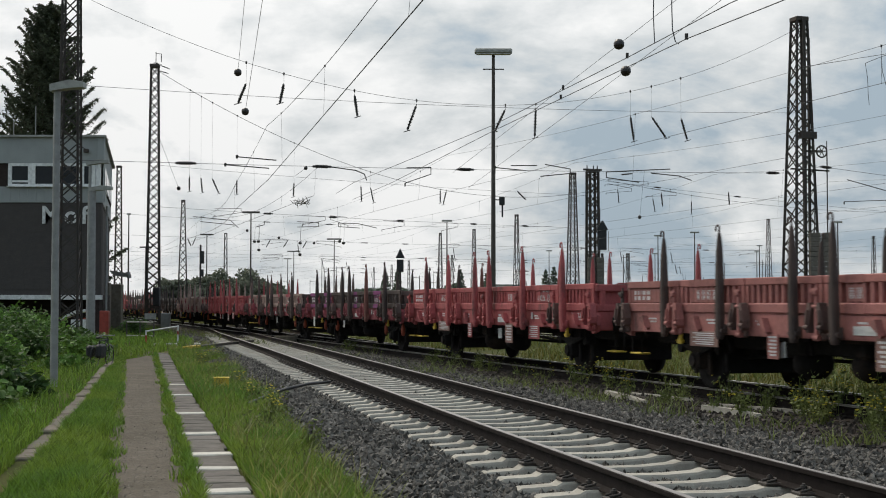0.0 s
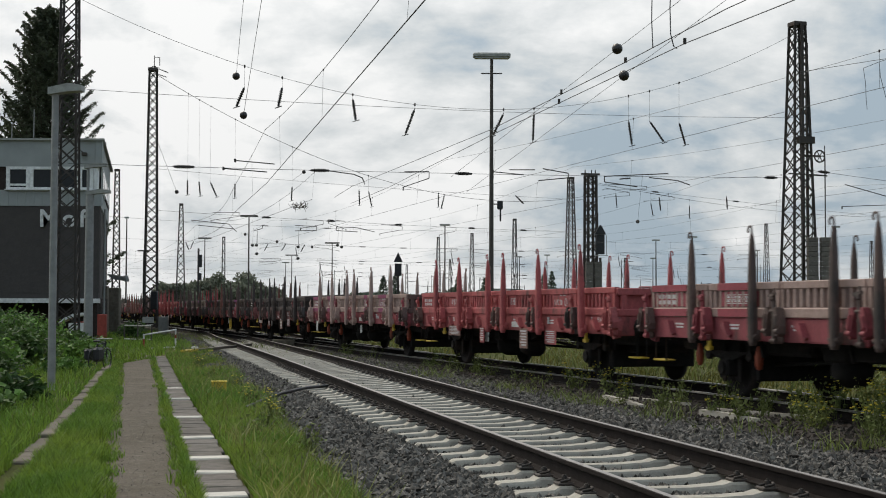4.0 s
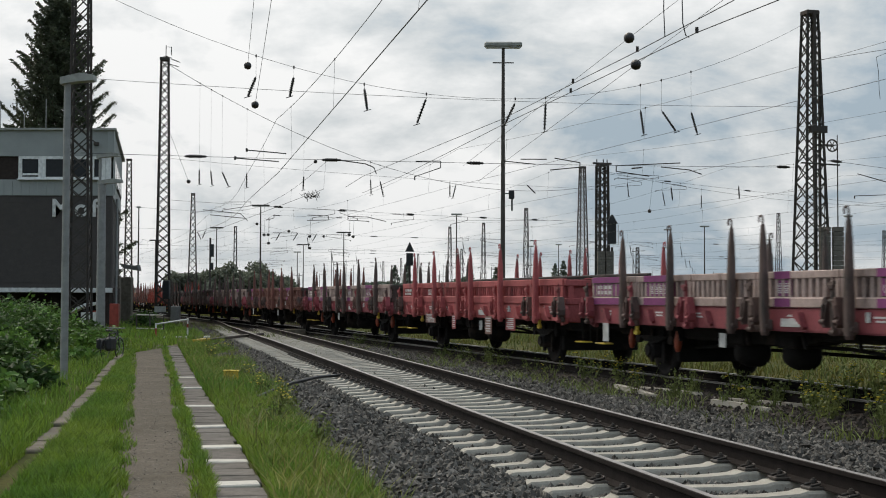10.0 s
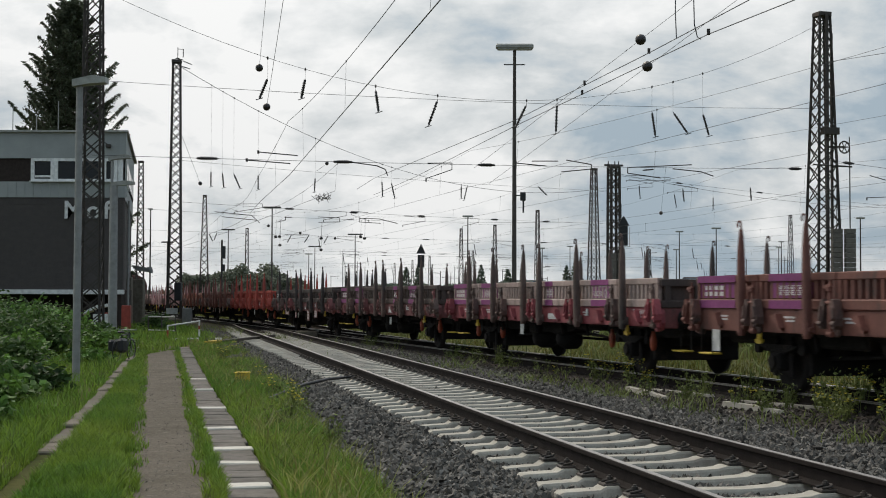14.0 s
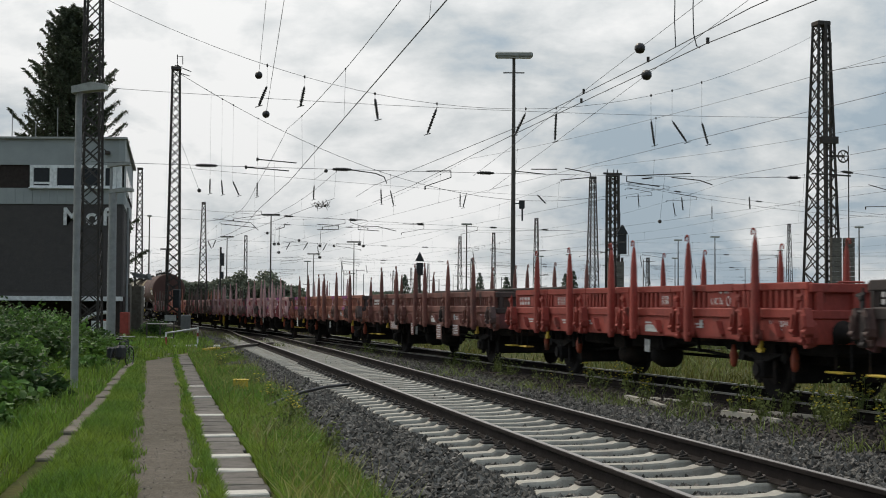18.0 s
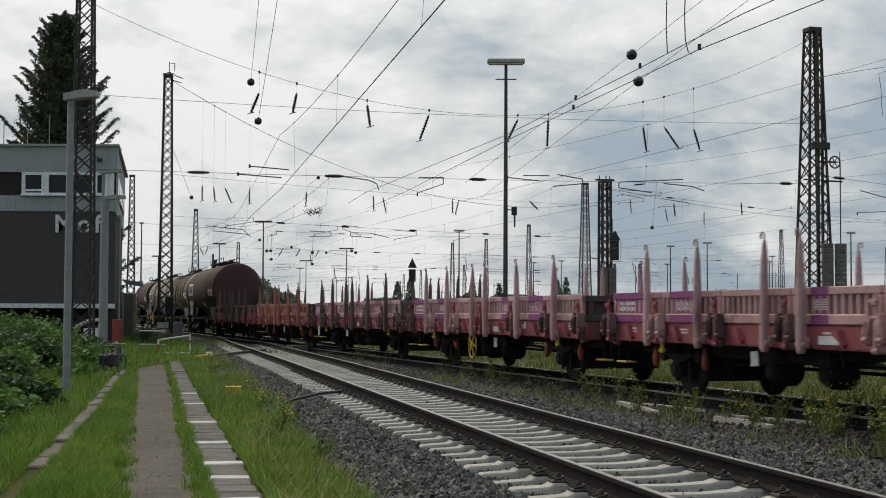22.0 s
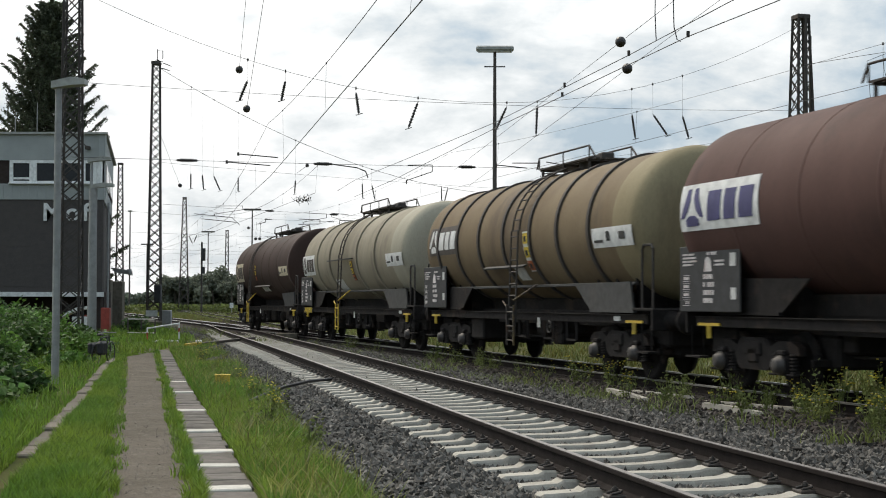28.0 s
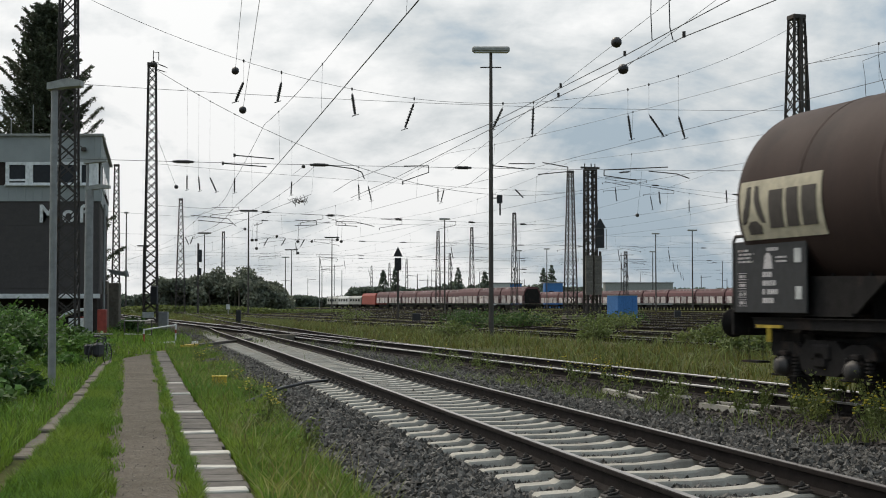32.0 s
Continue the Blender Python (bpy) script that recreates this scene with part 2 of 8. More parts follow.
yellow_paint = material("yellow_paint", (0.62, 0.43, 0.04), 0.6, grain=0.1, bump=0.05, stain=(0.28, 0.18, 0.05), stain_at=0.58)
black_gear = material("under_gear", (0.020, 0.0175, 0.0165), 0.9, 0.0, grain=0.3, bump=0.25, stain=(0.045, 0.032, 0.025), stain_at=0.55, spec=0.2)
black_board = material("black_board", (0.020, 0.021, 0.023), 0.6, grain=0.15, bump=0.05)
orange_box = material("orange_grease", (0.36, 0.07, 0.03), 0.6, grain=0.2, stain=(0.08, 0.04, 0.025))
blue_paint = material("blue_container_paint", (0.055, 0.20, 0.50), 0.55, grain=0.08, bump=0.03)
rubber = material("black_rubber", (0.02, 0.02, 0.022), 0.55, grain=0.1)
glass_dark = material("window_glass", (0.014, 0.015, 0.016), 0.06, grain=0.0, bump=0.0, spec=0.3)
floor_dark = material("dark_timber_floor", (0.06, 0.048, 0.038), 0.9, grain=0.25)

# ---- building blocks ----


class Shape:
    """Collects vertices and faces of one mesh."""

    def __init__(self):
        self.v, self.f, self.s = [], [], []

    def add(self, verts, faces, smooth=False, m=None):
        n = len(self.v)
        self.v += [tuple(m @ Vector(p)) for p in verts] if m else [tuple(p) for p in verts]
        self.f += [tuple(i + n for i in f) for f in faces]
        self.s += [smooth] * len(faces)
        return self

    def box(self, x, y, z, sx, sy, sz, bevel=0.0, m=None):
        """A box round (x, y, z), with its edges cut by bevel."""
        hx, hy, hz = sx / 2, sy / 2, sz / 2
        c = min(bevel, 0.45 * min(sx, sy, sz))
        if c <= 0:
            vs = [(x + a * hx, y + b * hy, z + d * hz) for a in (-1, 1) for b in (-1, 1) for d in (-1, 1)]
            return self.add(vs, [(0, 1, 3, 2), (4, 6, 7, 5), (0, 4, 5, 1), (2, 3, 7, 6), (0, 2, 6, 4), (1, 5, 7, 3)], m=m)
        vs, at = [], {}
        for a in (-1, 1):
            for b in (-1, 1):
                for d in (-1, 1):
                    for ax in range(3):
                        e = [hx - c, hy - c, hz - c]
                        e[ax] += c
                        at[a, b, d, ax] = len(vs)
                        vs.append((x + a * e[0], y + b * e[1], z + d * e[2]))
        fs = []
        for q in (-1, 1):
            for ring, ax in ((((-1, -1), (1, -1), (1, 1), (-1, 1)), 0),) * 1 + ((((-1, -1), (1, -1), (1, 1), (-1, 1)), 1), (((-1, -1), (1, -1), (1, 1), (-1, 1)), 2)):
                face = []
                for r in ring:
                    k = list(r)
                    k.insert(ax, q)
                    face.append(at[k[0], k[1], k[2], ax])
                fs.append(tuple(face if (q > 0) != (ax == 1) else face[::-1]))
        for i, j, k in ((0, 1, 2), (1, 2, 0), (0, 2, 1)):
            for p in (-1, 1):
                for q in (-1, 1):
                    face = []
                    for r, ax in ((-1, i), (1, i), (1, j), (-1, j)):
                        key = [0, 0, 0]
                        key[i], key[j], key[k] = p, q, r
                        face.append(at[(*key, ax)])
                    fs.append(tuple(face))
        for a in (-1, 1):
            for b in (-1, 1):
                for d in (-1, 1):
                    fs.append(tuple(at[a, b, d, ax] for ax in range(3)))
        return self.add(vs, fs, m=m)

    def cyl(self, a, b, r, r2=None, n=12, caps=True, smooth=True):
        """A round bar from a to b."""
        a, b = Vector(a), Vector(b)
        r2 = r if r2 is None else r2
        w = (b - a).normalized()
        u = w.orthogonal().normalized()
        v = w.cross(u)
        ring = [u * math.cos(6.28319 * i / n) + v * math.sin(6.28319 * i / n) for i in range(n)]
        vs = [a + q * r for q in ring] + [b + q * r2 for q in ring]
        self.add(vs, [(i, (i + 1) % n, n + (i + 1) % n, n + i) for i in range(n)], smooth)
        if caps:
            self.add(vs, [tuple(range(n - 1, -1, -1)), tuple(range(n, 2 * n))])
        return self

    def tube(self, pts, r, n=6):
        for a, b in zip(pts, pts[1:]):
            self.cyl(a, b, r, n=n, caps=True)
        return self

    def bar(self, a, b, w, h, up=(0, 0, 1)):
        """A flat bar of section w x h from a to b."""
        a, b = Vector(a), Vector(b)
        d = (b - a).normalized()
        side = d.cross(Vector(up))
        side = side.normalized() if side.length > 1e-4 else d.orthogonal().normalized()
        top = side.cross(d)
        vs = [p + side * (i * w / 2) + top * (j * h / 2) for p in (a, b) for i, j in ((-1, -1), (1, -1), (1, 1), (-1, 1))]
        return self.add(vs, [(0, 1, 2, 3), (7, 6, 5, 4), (0, 4, 5, 1), (1, 5, 6, 2), (2, 6, 7, 3), (3, 7, 4, 0)])

    def lathe(self, profile, axis_from, axis_dir, n=24, smooth=True):
        """Turns (distance along the axis, radius) about an axis."""
        o, w = Vector(axis_from), Vector(axis_dir).normalized()
        u = w.orthogonal().normalized()
        if abs(w.z) < 0.5:
            u = Vector((0, 0, 1))
        v = w.cross(u)
        vs = [o + w * d + (u * math.cos(6.28319 * i / n) + v * math.sin(6.28319 * i / n)) * r for d, r in profile for i in range(n)]
        fs = [(k * n + i, k * n + (i + 1) % n, (k + 1) * n + (i + 1) % n, (k + 1) * n + i) for k in range(len(profile) - 1) for i in range(n)]
        return self.add(vs, fs, smooth)

    def prism(self, outline, lo, hi, axis="y"):
        """An outline in the plane across an axis, drawn out from lo to hi along it."""
        def at(p, d):
            return {"x": (d, p[0], p[1]), "y": (p[0], d, p[1]), "z": (p[0], p[1], d)}[axis]
        n = len(outline)
        vs = [at(p, lo) for p in outline] + [at(p, hi) for p in outline]
        return self.add(vs, [tuple(range(n)), tuple(range(2 * n - 1, n - 1, -1))] + [(i, n + i, n + (i + 1) % n, (i + 1) % n) for i in range(n)])

    def data(self, name, mat=None):
        me = bpy.data.meshes.new(name)
        me.from_pydata(self.v, [], self.f)
        me.polygons.foreach_set("use_smooth", self.s)
        me.materials.append(mat)
        me.validate()
        me.update()
        return me


def part(name, shape, mat, parent, label="", at=None):
    """One mesh object under a thing or a part; shape may be mesh data that is shared."""
    ob = new(name, shape.data(name, mat) if isinstance(shape, Shape) else shape)
    ob.parent = parent
    if at is not None:
        ob.matrix_basis = at
    if not isinstance(shape, Shape) and mat:
        ob.material_slots[0].link = "OBJECT"
        ob.material_slots[0].material = mat
    if label:
        ob["label"] = label
    if name in ("wagon_markings", "load_grid_markings", "small_markings", "placard_text", "board_lettering", "step_hanger", "side_ribs"):
        ob["kind"] = "stuff"
    return ob


def thing(name, label, category, at=None, shape=None, mat=None, group="", kind=""):
    ob = new(name, shape.data(name, mat) if isinstance(shape, Shape) else shape)
    if at is not None:
        ob.matrix_basis = at
    return tagged(ob, label, category, group, kind)


def mass(name, verts, faces, mat, smooth=False):
    """A mesh from arrays: verts (n, 3), faces (m, 3 or 4)."""
    me = bpy.data.meshes.new(name)
    verts, faces = np.asarray(verts, np.float32), np.asarray(faces, np.int32)
    m, k = faces.shape
    me.vertices.add(len(verts)); me.loops.add(m * k); me.polygons.add(m)
    me.vertices.foreach_set("co", verts.ravel())
    me.loops.foreach_set("vertex_index", faces.ravel())
    me.polygons.foreach_set("loop_start", np.arange(0, m * k, k, dtype=np.int32))
    me.polygons.foreach_set("use_smooth", np.full(m, smooth))
    me.materials.append(mat)
    me.update(calc_edges=True)
    return me


RNG = np.random.default_rng(7)

# ---- the plan: two track directions, heights ----
A_TURN, B_TURN = 0.209, 0.2942
DA, NA = np.array([-math.sin(A_TURN), math.cos(A_TURN)]), np.array([math.cos(A_TURN), math.sin(A_TURN)])
DB, NB = np.array([-math.sin(B_TURN), math.cos(B_TURN)]), np.array([math.cos(B_TURN), math.sin(B_TURN)])
A_OFF, B_OFF = 4.285, 11.735          # centre lines, metres to the side of the camera
A_RAIL, B_RAIL = 0.38, 0.279          # tops of the rails


def on_a(s, side=0.0, z=0.0):
    p = s * DA + (A_OFF + side) * NA
    return (float(p[0]), float(p[1]), z)


def on_b(s, side=0.0, z=0.0):
    p = s * DB + (B_OFF + side) * NB
    return (float(p[0]), float(p[1]), z)


def branch(s):
    """Centre of the branch line at s metres along it: straight, then bending into the main line."""
    if s < 66:
        return np.array(on_a(s)[:2])
    u = min((s - 66) / 40, 1.0)
    return (1 - u * u * (3 - 2 * u)) * np.array(on_a(s)[:2]) + u * u * (3 - 2 * u) * np.array(on_b(s - 0.2)[:2])


def branch_rail(s):
    u = min(max((s - 40) / 40, 0), 1)
    return A_RAIL + (B_RAIL + 0.004 - A_RAIL) * u


# ---- ground ----
def build_ground():
    xs = np.r_[-2500, -900, -400, np.arange(-200, 201, 20), 400, 900, 2500]
    ys = np.r_[-2500, -600, -100, np.arange(-20, 401, 20), 700, 1200, 2500]
    gx, gy = np.meshgrid(xs, ys, indexing="ij")
    z = np.zeros_like(gx)
    v = np.stack([gx, gy, z], -1).reshape(-1, 3)
    w = len(ys)
    f = [(i * w + j, (i + 1) * w + j, (i + 1) * w + j + 1, i * w + j + 1) for i in range(len(xs) - 1) for j in range(w - 1)]
    tagged(new("ground", mass("ground", v, f, earth)), "grassy yard ground with bare soil patches", "ground", kind="structure")


def ribbon(name, left, right, z, mat, label, category, ys=None):
    """A strip between two edges, slightly uneven."""
    n = len(left)
    v = [(*p, z + 0.0015 * math.sin(0.31 * i)) for i, p in enumerate(left)] + [(*p, z + 0.0015 * math.cos(0.23 * i)) for i, p in enumerate(right)]
    v += [(x, y, z - 0.12) for x, y, _ in v[:n]] + [(x, y, z - 0.12) for x, y, _ in v[n:]]
    f = [(i, n + i, n + i + 1, i + 1) for i in range(n - 1)]
    f += [(i, i + 1, 2 * n + i + 1, 2 * n + i) for i in range(n - 1)] + [(n + i, 3 * n + i, 3 * n + i + 1, n + i + 1) for i in range(n - 1)]
    return tagged(new(name, mass(name, v, f, mat)), label, category, kind="structure")


def edge_wobble(points, step, amount, seed):
    out = []
    for (x0, y0), (x1, y1) in zip(points, points[1:]):
        k = max(int(math.hypot(x1 - x0, y1 - y0) / step), 1)
        for i in range(k):
            u = i / k
            y = y0 + (y1 - y0) * u
            w = noise.noise(Vector((y * 1.3, seed, 0))) + 0.5 * noise.noise(Vector((y * 4.1, seed, 3)))
            out.append((x0 + (x1 - x0) * u + amount * w, y))
    return out + [points[-1]]


build_ground()
PATH_L = edge_wobble([(-0.80, 2), (-2.86, 12.1), (-3.68, 15.9), (-4.92, 21.4), (-6.57, 29), (-9.92, 43.9), (-12.0, 52)], 0.22, 0.14, 1.0)
PATH_R = edge_wobble([(-0.09, 2), (-2.17, 12.1), (-2.97, 15.9), (-4.16, 21.4), (-5.73, 29), (-8.92, 43.9), (-10.7, 52)], 0.22, 0.11, 5.0)
ribbon("path", PATH_L, PATH_R, 0.010, path_mat, "narrow trodden grey gravel path between grass", "path")


# ---- tracks ----
RAIL_SECTION = [(-0.07, -0.172), (0.07, -0.172), (0.07, -0.160), (0.012, -0.135), (0.009, -0.045), (0.036, -0.032), (0.036, -0.004), (0.030, 0.0),
                (-0.030, 0.0), (-0.036, -0.004), (-0.036, -0.032), (-0.009, -0.045), (-0.012, -0.135), (-0.07, -0.160)]


def sweep(section, line):
    """Draws a section along a line of (x, y, z)."""
    sh = Shape()
    k, n = len(section), len(line)
    vs = []
    for i, p in enumerate(line):
        a, b = np.array(line[max(i - 1, 0)]), np.array(line[min(i + 1, n - 1)])
        d = (b - a)[:2] / np.linalg.norm((b - a)[:2])
        side = np.array([d[1], -d[0]])
        vs += [(p[0] + side[0] * u, p[1] + side[1] * u, p[2] + h) for u, h in section]
    sh.add(vs, [(i * k + j, (i + 1) * k + j, (i + 1) * k + (j + 1) % k, i * k + (j + 1) % k) for i in range(n - 1) for j in range(k)])
    sh.add(vs, [tuple(range(k)), tuple(range(n * k - 1, (n - 1) * k - 1, -1))])
    return sh


def rails(track, centre, height, steps, head_mat, label="", offsets=(-0.7535, 0.7535), worn=False):
    for off in offsets:
        line = []
        for i, s in enumerate(steps):
            a, b = centre(max(s - 0.5, steps[0])), centre(s + 0.5)
            d = (b - a) / np.linalg.norm(b - a)
            p = centre(s) + off * np.array([d[1], -d[0]])
            line.append((float(p[0]), float(p[1]), height(s)))
        rail = part("rail", sweep(RAIL_SECTION, line), rail_side, track, label or "rusty steel rail with a worn bright head")
        top = [(-0.027, 0.0), (0.027, 0.0), (0.027, 0.003), (-0.027, 0.003)]
        if worn:
            top = [(-0.038, -0.024), (0.038, -0.024), (0.038, -0.006), (0.027, 0.003), (-0.027, 0.003), (-0.038, -0.006)]
        part("running_surface", sweep(top, line), head_mat, rail, "polished running surface")


def sleeper_shape():
    """A concrete sleeper: sloped sides, thick under the rails, thinner in the middle."""
    st = [(-1.30, 0.10, 0.15), (-1.27, 0.125, 0.17), (-0.98, 0.13, 0.185), (-0.93, 0.135, 0.215), (-0.55, 0.135, 0.215), (-0.48, 0.125, 0.195), (-0.2, 0.115, 0.178), (0.2, 0.115, 0.178),
          (0.48, 0.125, 0.195), (0.55, 0.135, 0.215), (0.93, 0.135, 0.215), (0.98, 0.13, 0.185), (1.27, 0.125, 0.17), (1.30, 0.10, 0.15)]
    vs, n = [], 6
    for x, w, h in st:
        vs += [(x, -w * 1.15, 0), (x, -w * 0.82, h - 0.02), (x, -w * 0.72, h), (x, w * 0.72, h), (x, w * 0.82, h - 0.02), (x, w * 1.15, 0)]
    sh = Shape()
    sh.add(vs, [(i * n + j, i * n + (j + 1) % n, (i + 1) * n + (j + 1) % n, (i + 1) * n + j) for i in range(len(st) - 1) for j in range(n)])
    sh.add(vs, [tuple(range(n - 1, -1, -1)), tuple(range((len(st) - 1) * n, len(st) * n))])
    return sh


def clip_shape():
    """Rail clip with its bolt, on a ribbed plate."""
    sh = Shape()
    sh.box(0, 0, 0.012, 0.14, 0.16, 0.024, 0.006)
    sh.tube([(-0.05, -0.05, 0.03), (0.03, -0.05, 0.045), (0.05, 0, 0.05), (0.03, 0.05, 0.045), (-0.05, 0.05, 0.03)], 0.012, 6)
    sh.cyl((0.0, 0, 0.02), (0.0, 0, 0.085), 0.014, n=6)
    sh.cyl((0.0, 0, 0.05), (0.0, 0, 0.072), 0.027, n=6)
    return sh


def track_frame(centre, s):
    a, b = centre(s - 0.4), centre(s + 0.4)
    return centre(s), math.atan2(b[1] - a[1], b[0] - a[0]) - math.pi / 2


def build_branch():
    track = thing("branch_track", "railway track on pale concrete sleepers in grey ballast", "railway track", kind="structure")
    rails(track, branch, branch_rail, [-6] + list(range(0, 66, 6)) + list(range(66, 110, 3)), rail_head_dull)
    sl, cl = sleeper_shape().data("sleeper", concrete), clip_shape().data("rail_clip", steel_dark)
    for i in range(128):
        s = 5.3 + 0.6 * i
        (x, y), turn = track_frame(branch, s)
        z = branch_rail(s) - 0.172
        part("sleeper", sl, None, track, at=Matrix.LocRotScale((x, y, z - 0.2155), Euler((RNG.normal(0, 0.004), RNG.normal(0, 0.004), turn + RNG.normal(0, 0.006))), None))
        if s < 36:
            for off in (-0.87, -0.64, 0.64, 0.87):
                p = np.array([x, y]) + off * np.array([math.cos(turn), math.sin(turn)])
                part("rail_clip", cl, None, track, at=Matrix.LocRotScale((p[0], p[1], z + 0.0), Euler((0, 0, turn + (math.pi if abs(off) > 0.75 else 0) * (1 if off > 0 else 0) + (math.pi if off == -0.64 else 0))), None))


def main_line(s):
    return np.array(on_b(s)[:2])


def build_main():
    track = thing("main_track", "older railway track on dark sleepers with worn bright rails", "railway track", kind="structure")
    rails(track, main_line, lambda s: B_RAIL, [-30, 0] + list(range(10, 130, 10)) + [160, 220, 300, 420], rail_head, worn=True)
    sh = Shape().box(0, 0, 0, 2.6, 0.26, 0.16, 0.02).data("sleeper", wood_sleeper)
    for i in range(160):
        (x, y), turn = track_frame(main_line, 8 + 0.63 * i)
        part("sleeper", sh, None, track, at=Matrix.LocRotScale((x, y, B_RAIL - 0.172 - 0.078), Euler((0, 0, turn + RNG.normal(0, 0.01))), None))
    # the track that leaves the main line behind it
    def loop_line(s):
        u = min(max((s - 34) / 30, 0), 1)
        q = s * DB + (B_OFF + (u * u * 1.1 + max(s - 64, 0) * 0.078)) * NB
        return q
    side = thing("loop_track", "rusty rails of a track that leaves the main line", "railway track", kind="structure")
    rails(side, loop_line, lambda s: B_RAIL + 0.003, [36, 42, 48, 54, 60, 66, 80, 100, 130, 170, 260], rail_head_dull)
    for i in range(90):
        (x, y), turn = track_frame(loop_line, 62 + 0.63 * i)
        part("sleeper", sh, None, side, at=Matrix.LocRotScale((x, y, B_RAIL - 0.172 - 0.08), Euler((0, 0, turn)), None))


def build_sidings():
    yard_gravel = material("yard_gravel", (0.17, 0.155, 0.105), 0.95, colour2=(0.12, 0.125, 0.06), scale=0.8, grain=0.3, bump=0.6, fine=20)
    for k, (off, lo, hi, mat) in enumerate(((24.6, 8, 320, rail_head), (30.0, 10, 330, rail_head_dull), (36.5, 20, 340, rail_head), (41.5, 20, 340, rail_head_dull), (47.5, 20, 350, rail_head),
                                            (54.0, 30, 350, rail_head_dull), (62.0, 30, 380, rail_head), (71.0, 30, 400, rail_head_dull), (82.0, 30, 420, rail_head_dull), (88.0, 30, 420, rail_head_dull), (100.0, 30, 420, rail_head_dull), (128.0, 30, 480, rail_head_dull))):
        def centre(s, off=off):
            return s * DB + off * NB
        tr = thing("siding_track", "siding track with rusty rails among grass", "railway track", kind="structure")
        rails(tr, centre, lambda s: 0.2, [lo, (lo + hi) / 2, hi], mat, offsets=(-0.7535, 0.7535))
        sh = Shape()
        for s in np.arange(lo, min(hi, 150), 0.65):
            (x, y), turn = track_frame(centre, s)
            sh.box(0, 0, 0, 2.6, 0.25, 0.14, m=Matrix.LocRotScale((x, y, -0.062), Euler((0, 0, turn)), None))
        tagged(part("sleepers", sh, wood_sleeper, tr), kind="stuff")
        bed = [(-1.5, -0.02), (-1.2, 0.012), (1.2, 0.012), (1.5, -0.02)]
        part("ballast_bed", sweep(bed, [(*centre(s), 0.0) for s in (lo, (lo + hi) / 2, hi)]), yard_gravel, tr)


# ---- ballast ----
def bed(name, centre, height, steps, section, mat, label):
    line = [(*centre(s), height(s)) for s in steps]
    k = len(section)
    sh = sweep(section, line)
    return tagged(new(name, sh.data(name, mat)), label, "ballast", kind="structure")


def stones(name, count, place, mat, size, label):
    """Loose angular stones, thrown by place(u, v) -> x, y, z."""
    base = np.array([(1.05, 0.25, -0.1), (-0.2, 1.0, 0.2), (-1.0, -0.2, 0.1), (0.3, -1.0, -0.15), (0.15, 0.1, 0.95), (-0.1, -0.15, -0.95)], float)
    sides = np.array([(0, 1, 4), (1, 2, 4), (2, 3, 4), (3, 0, 4), (1, 0, 5), (2, 1, 5), (3, 2, 5), (0, 3, 5)])
    pos = place(RNG.random(count), RNG.random(count))
    ang = RNG.random((count, 3)) * 6.283
    ca, sa = np.cos(ang), np.sin(ang)
    one, nil = np.ones(count), np.zeros(count)
    rz = np.array([[ca[:, 0], -sa[:, 0], nil], [sa[:, 0], ca[:, 0], nil], [nil, nil, one]]).transpose(2, 0, 1)
    rx = np.array([[one, nil, nil], [nil, ca[:, 1], -sa[:, 1]], [nil, sa[:, 1], ca[:, 1]]]).transpose(2, 0, 1)
    sc = size * (0.55 + 0.9 * RNG.random((count, 1))) * (0.7 + 0.6 * RNG.random((count, 3)))
    jit = base[None] + 0.8 * (RNG.random((count, 6, 3)) - 0.5)
    v = np.einsum("nij,nkj->nki", rz @ rx, jit * sc[:, None, :] * 0.5) + pos[:, None, :]
    f = (sides[None] + 6 * np.arange(count)[:, None, None]).reshape(-1, 3)
    tagged(new(name, mass(name, v.reshape(-1, 3), f, mat)), label, "ballast stones", kind="stuff")


A_BED = [(-2.75, -0.37), (-1.9, -0.24), (-1.3, -0.27), (1.3, -0.27), (2.0, -0.23), (3.2, -0.36), (3.2, -0.6), (-2.75, -0.6)]


def a_bed_z(side):
    return np.interp(side, [-3.2, -2.75, -1.9, -1.35, -1.2, 1.2, 1.35, 2.0, 3.2, 4.2], [-0.40, -0.36, -0.235, -0.262, -0.275, -0.275, -0.255, -0.225, -0.33, -0.37])


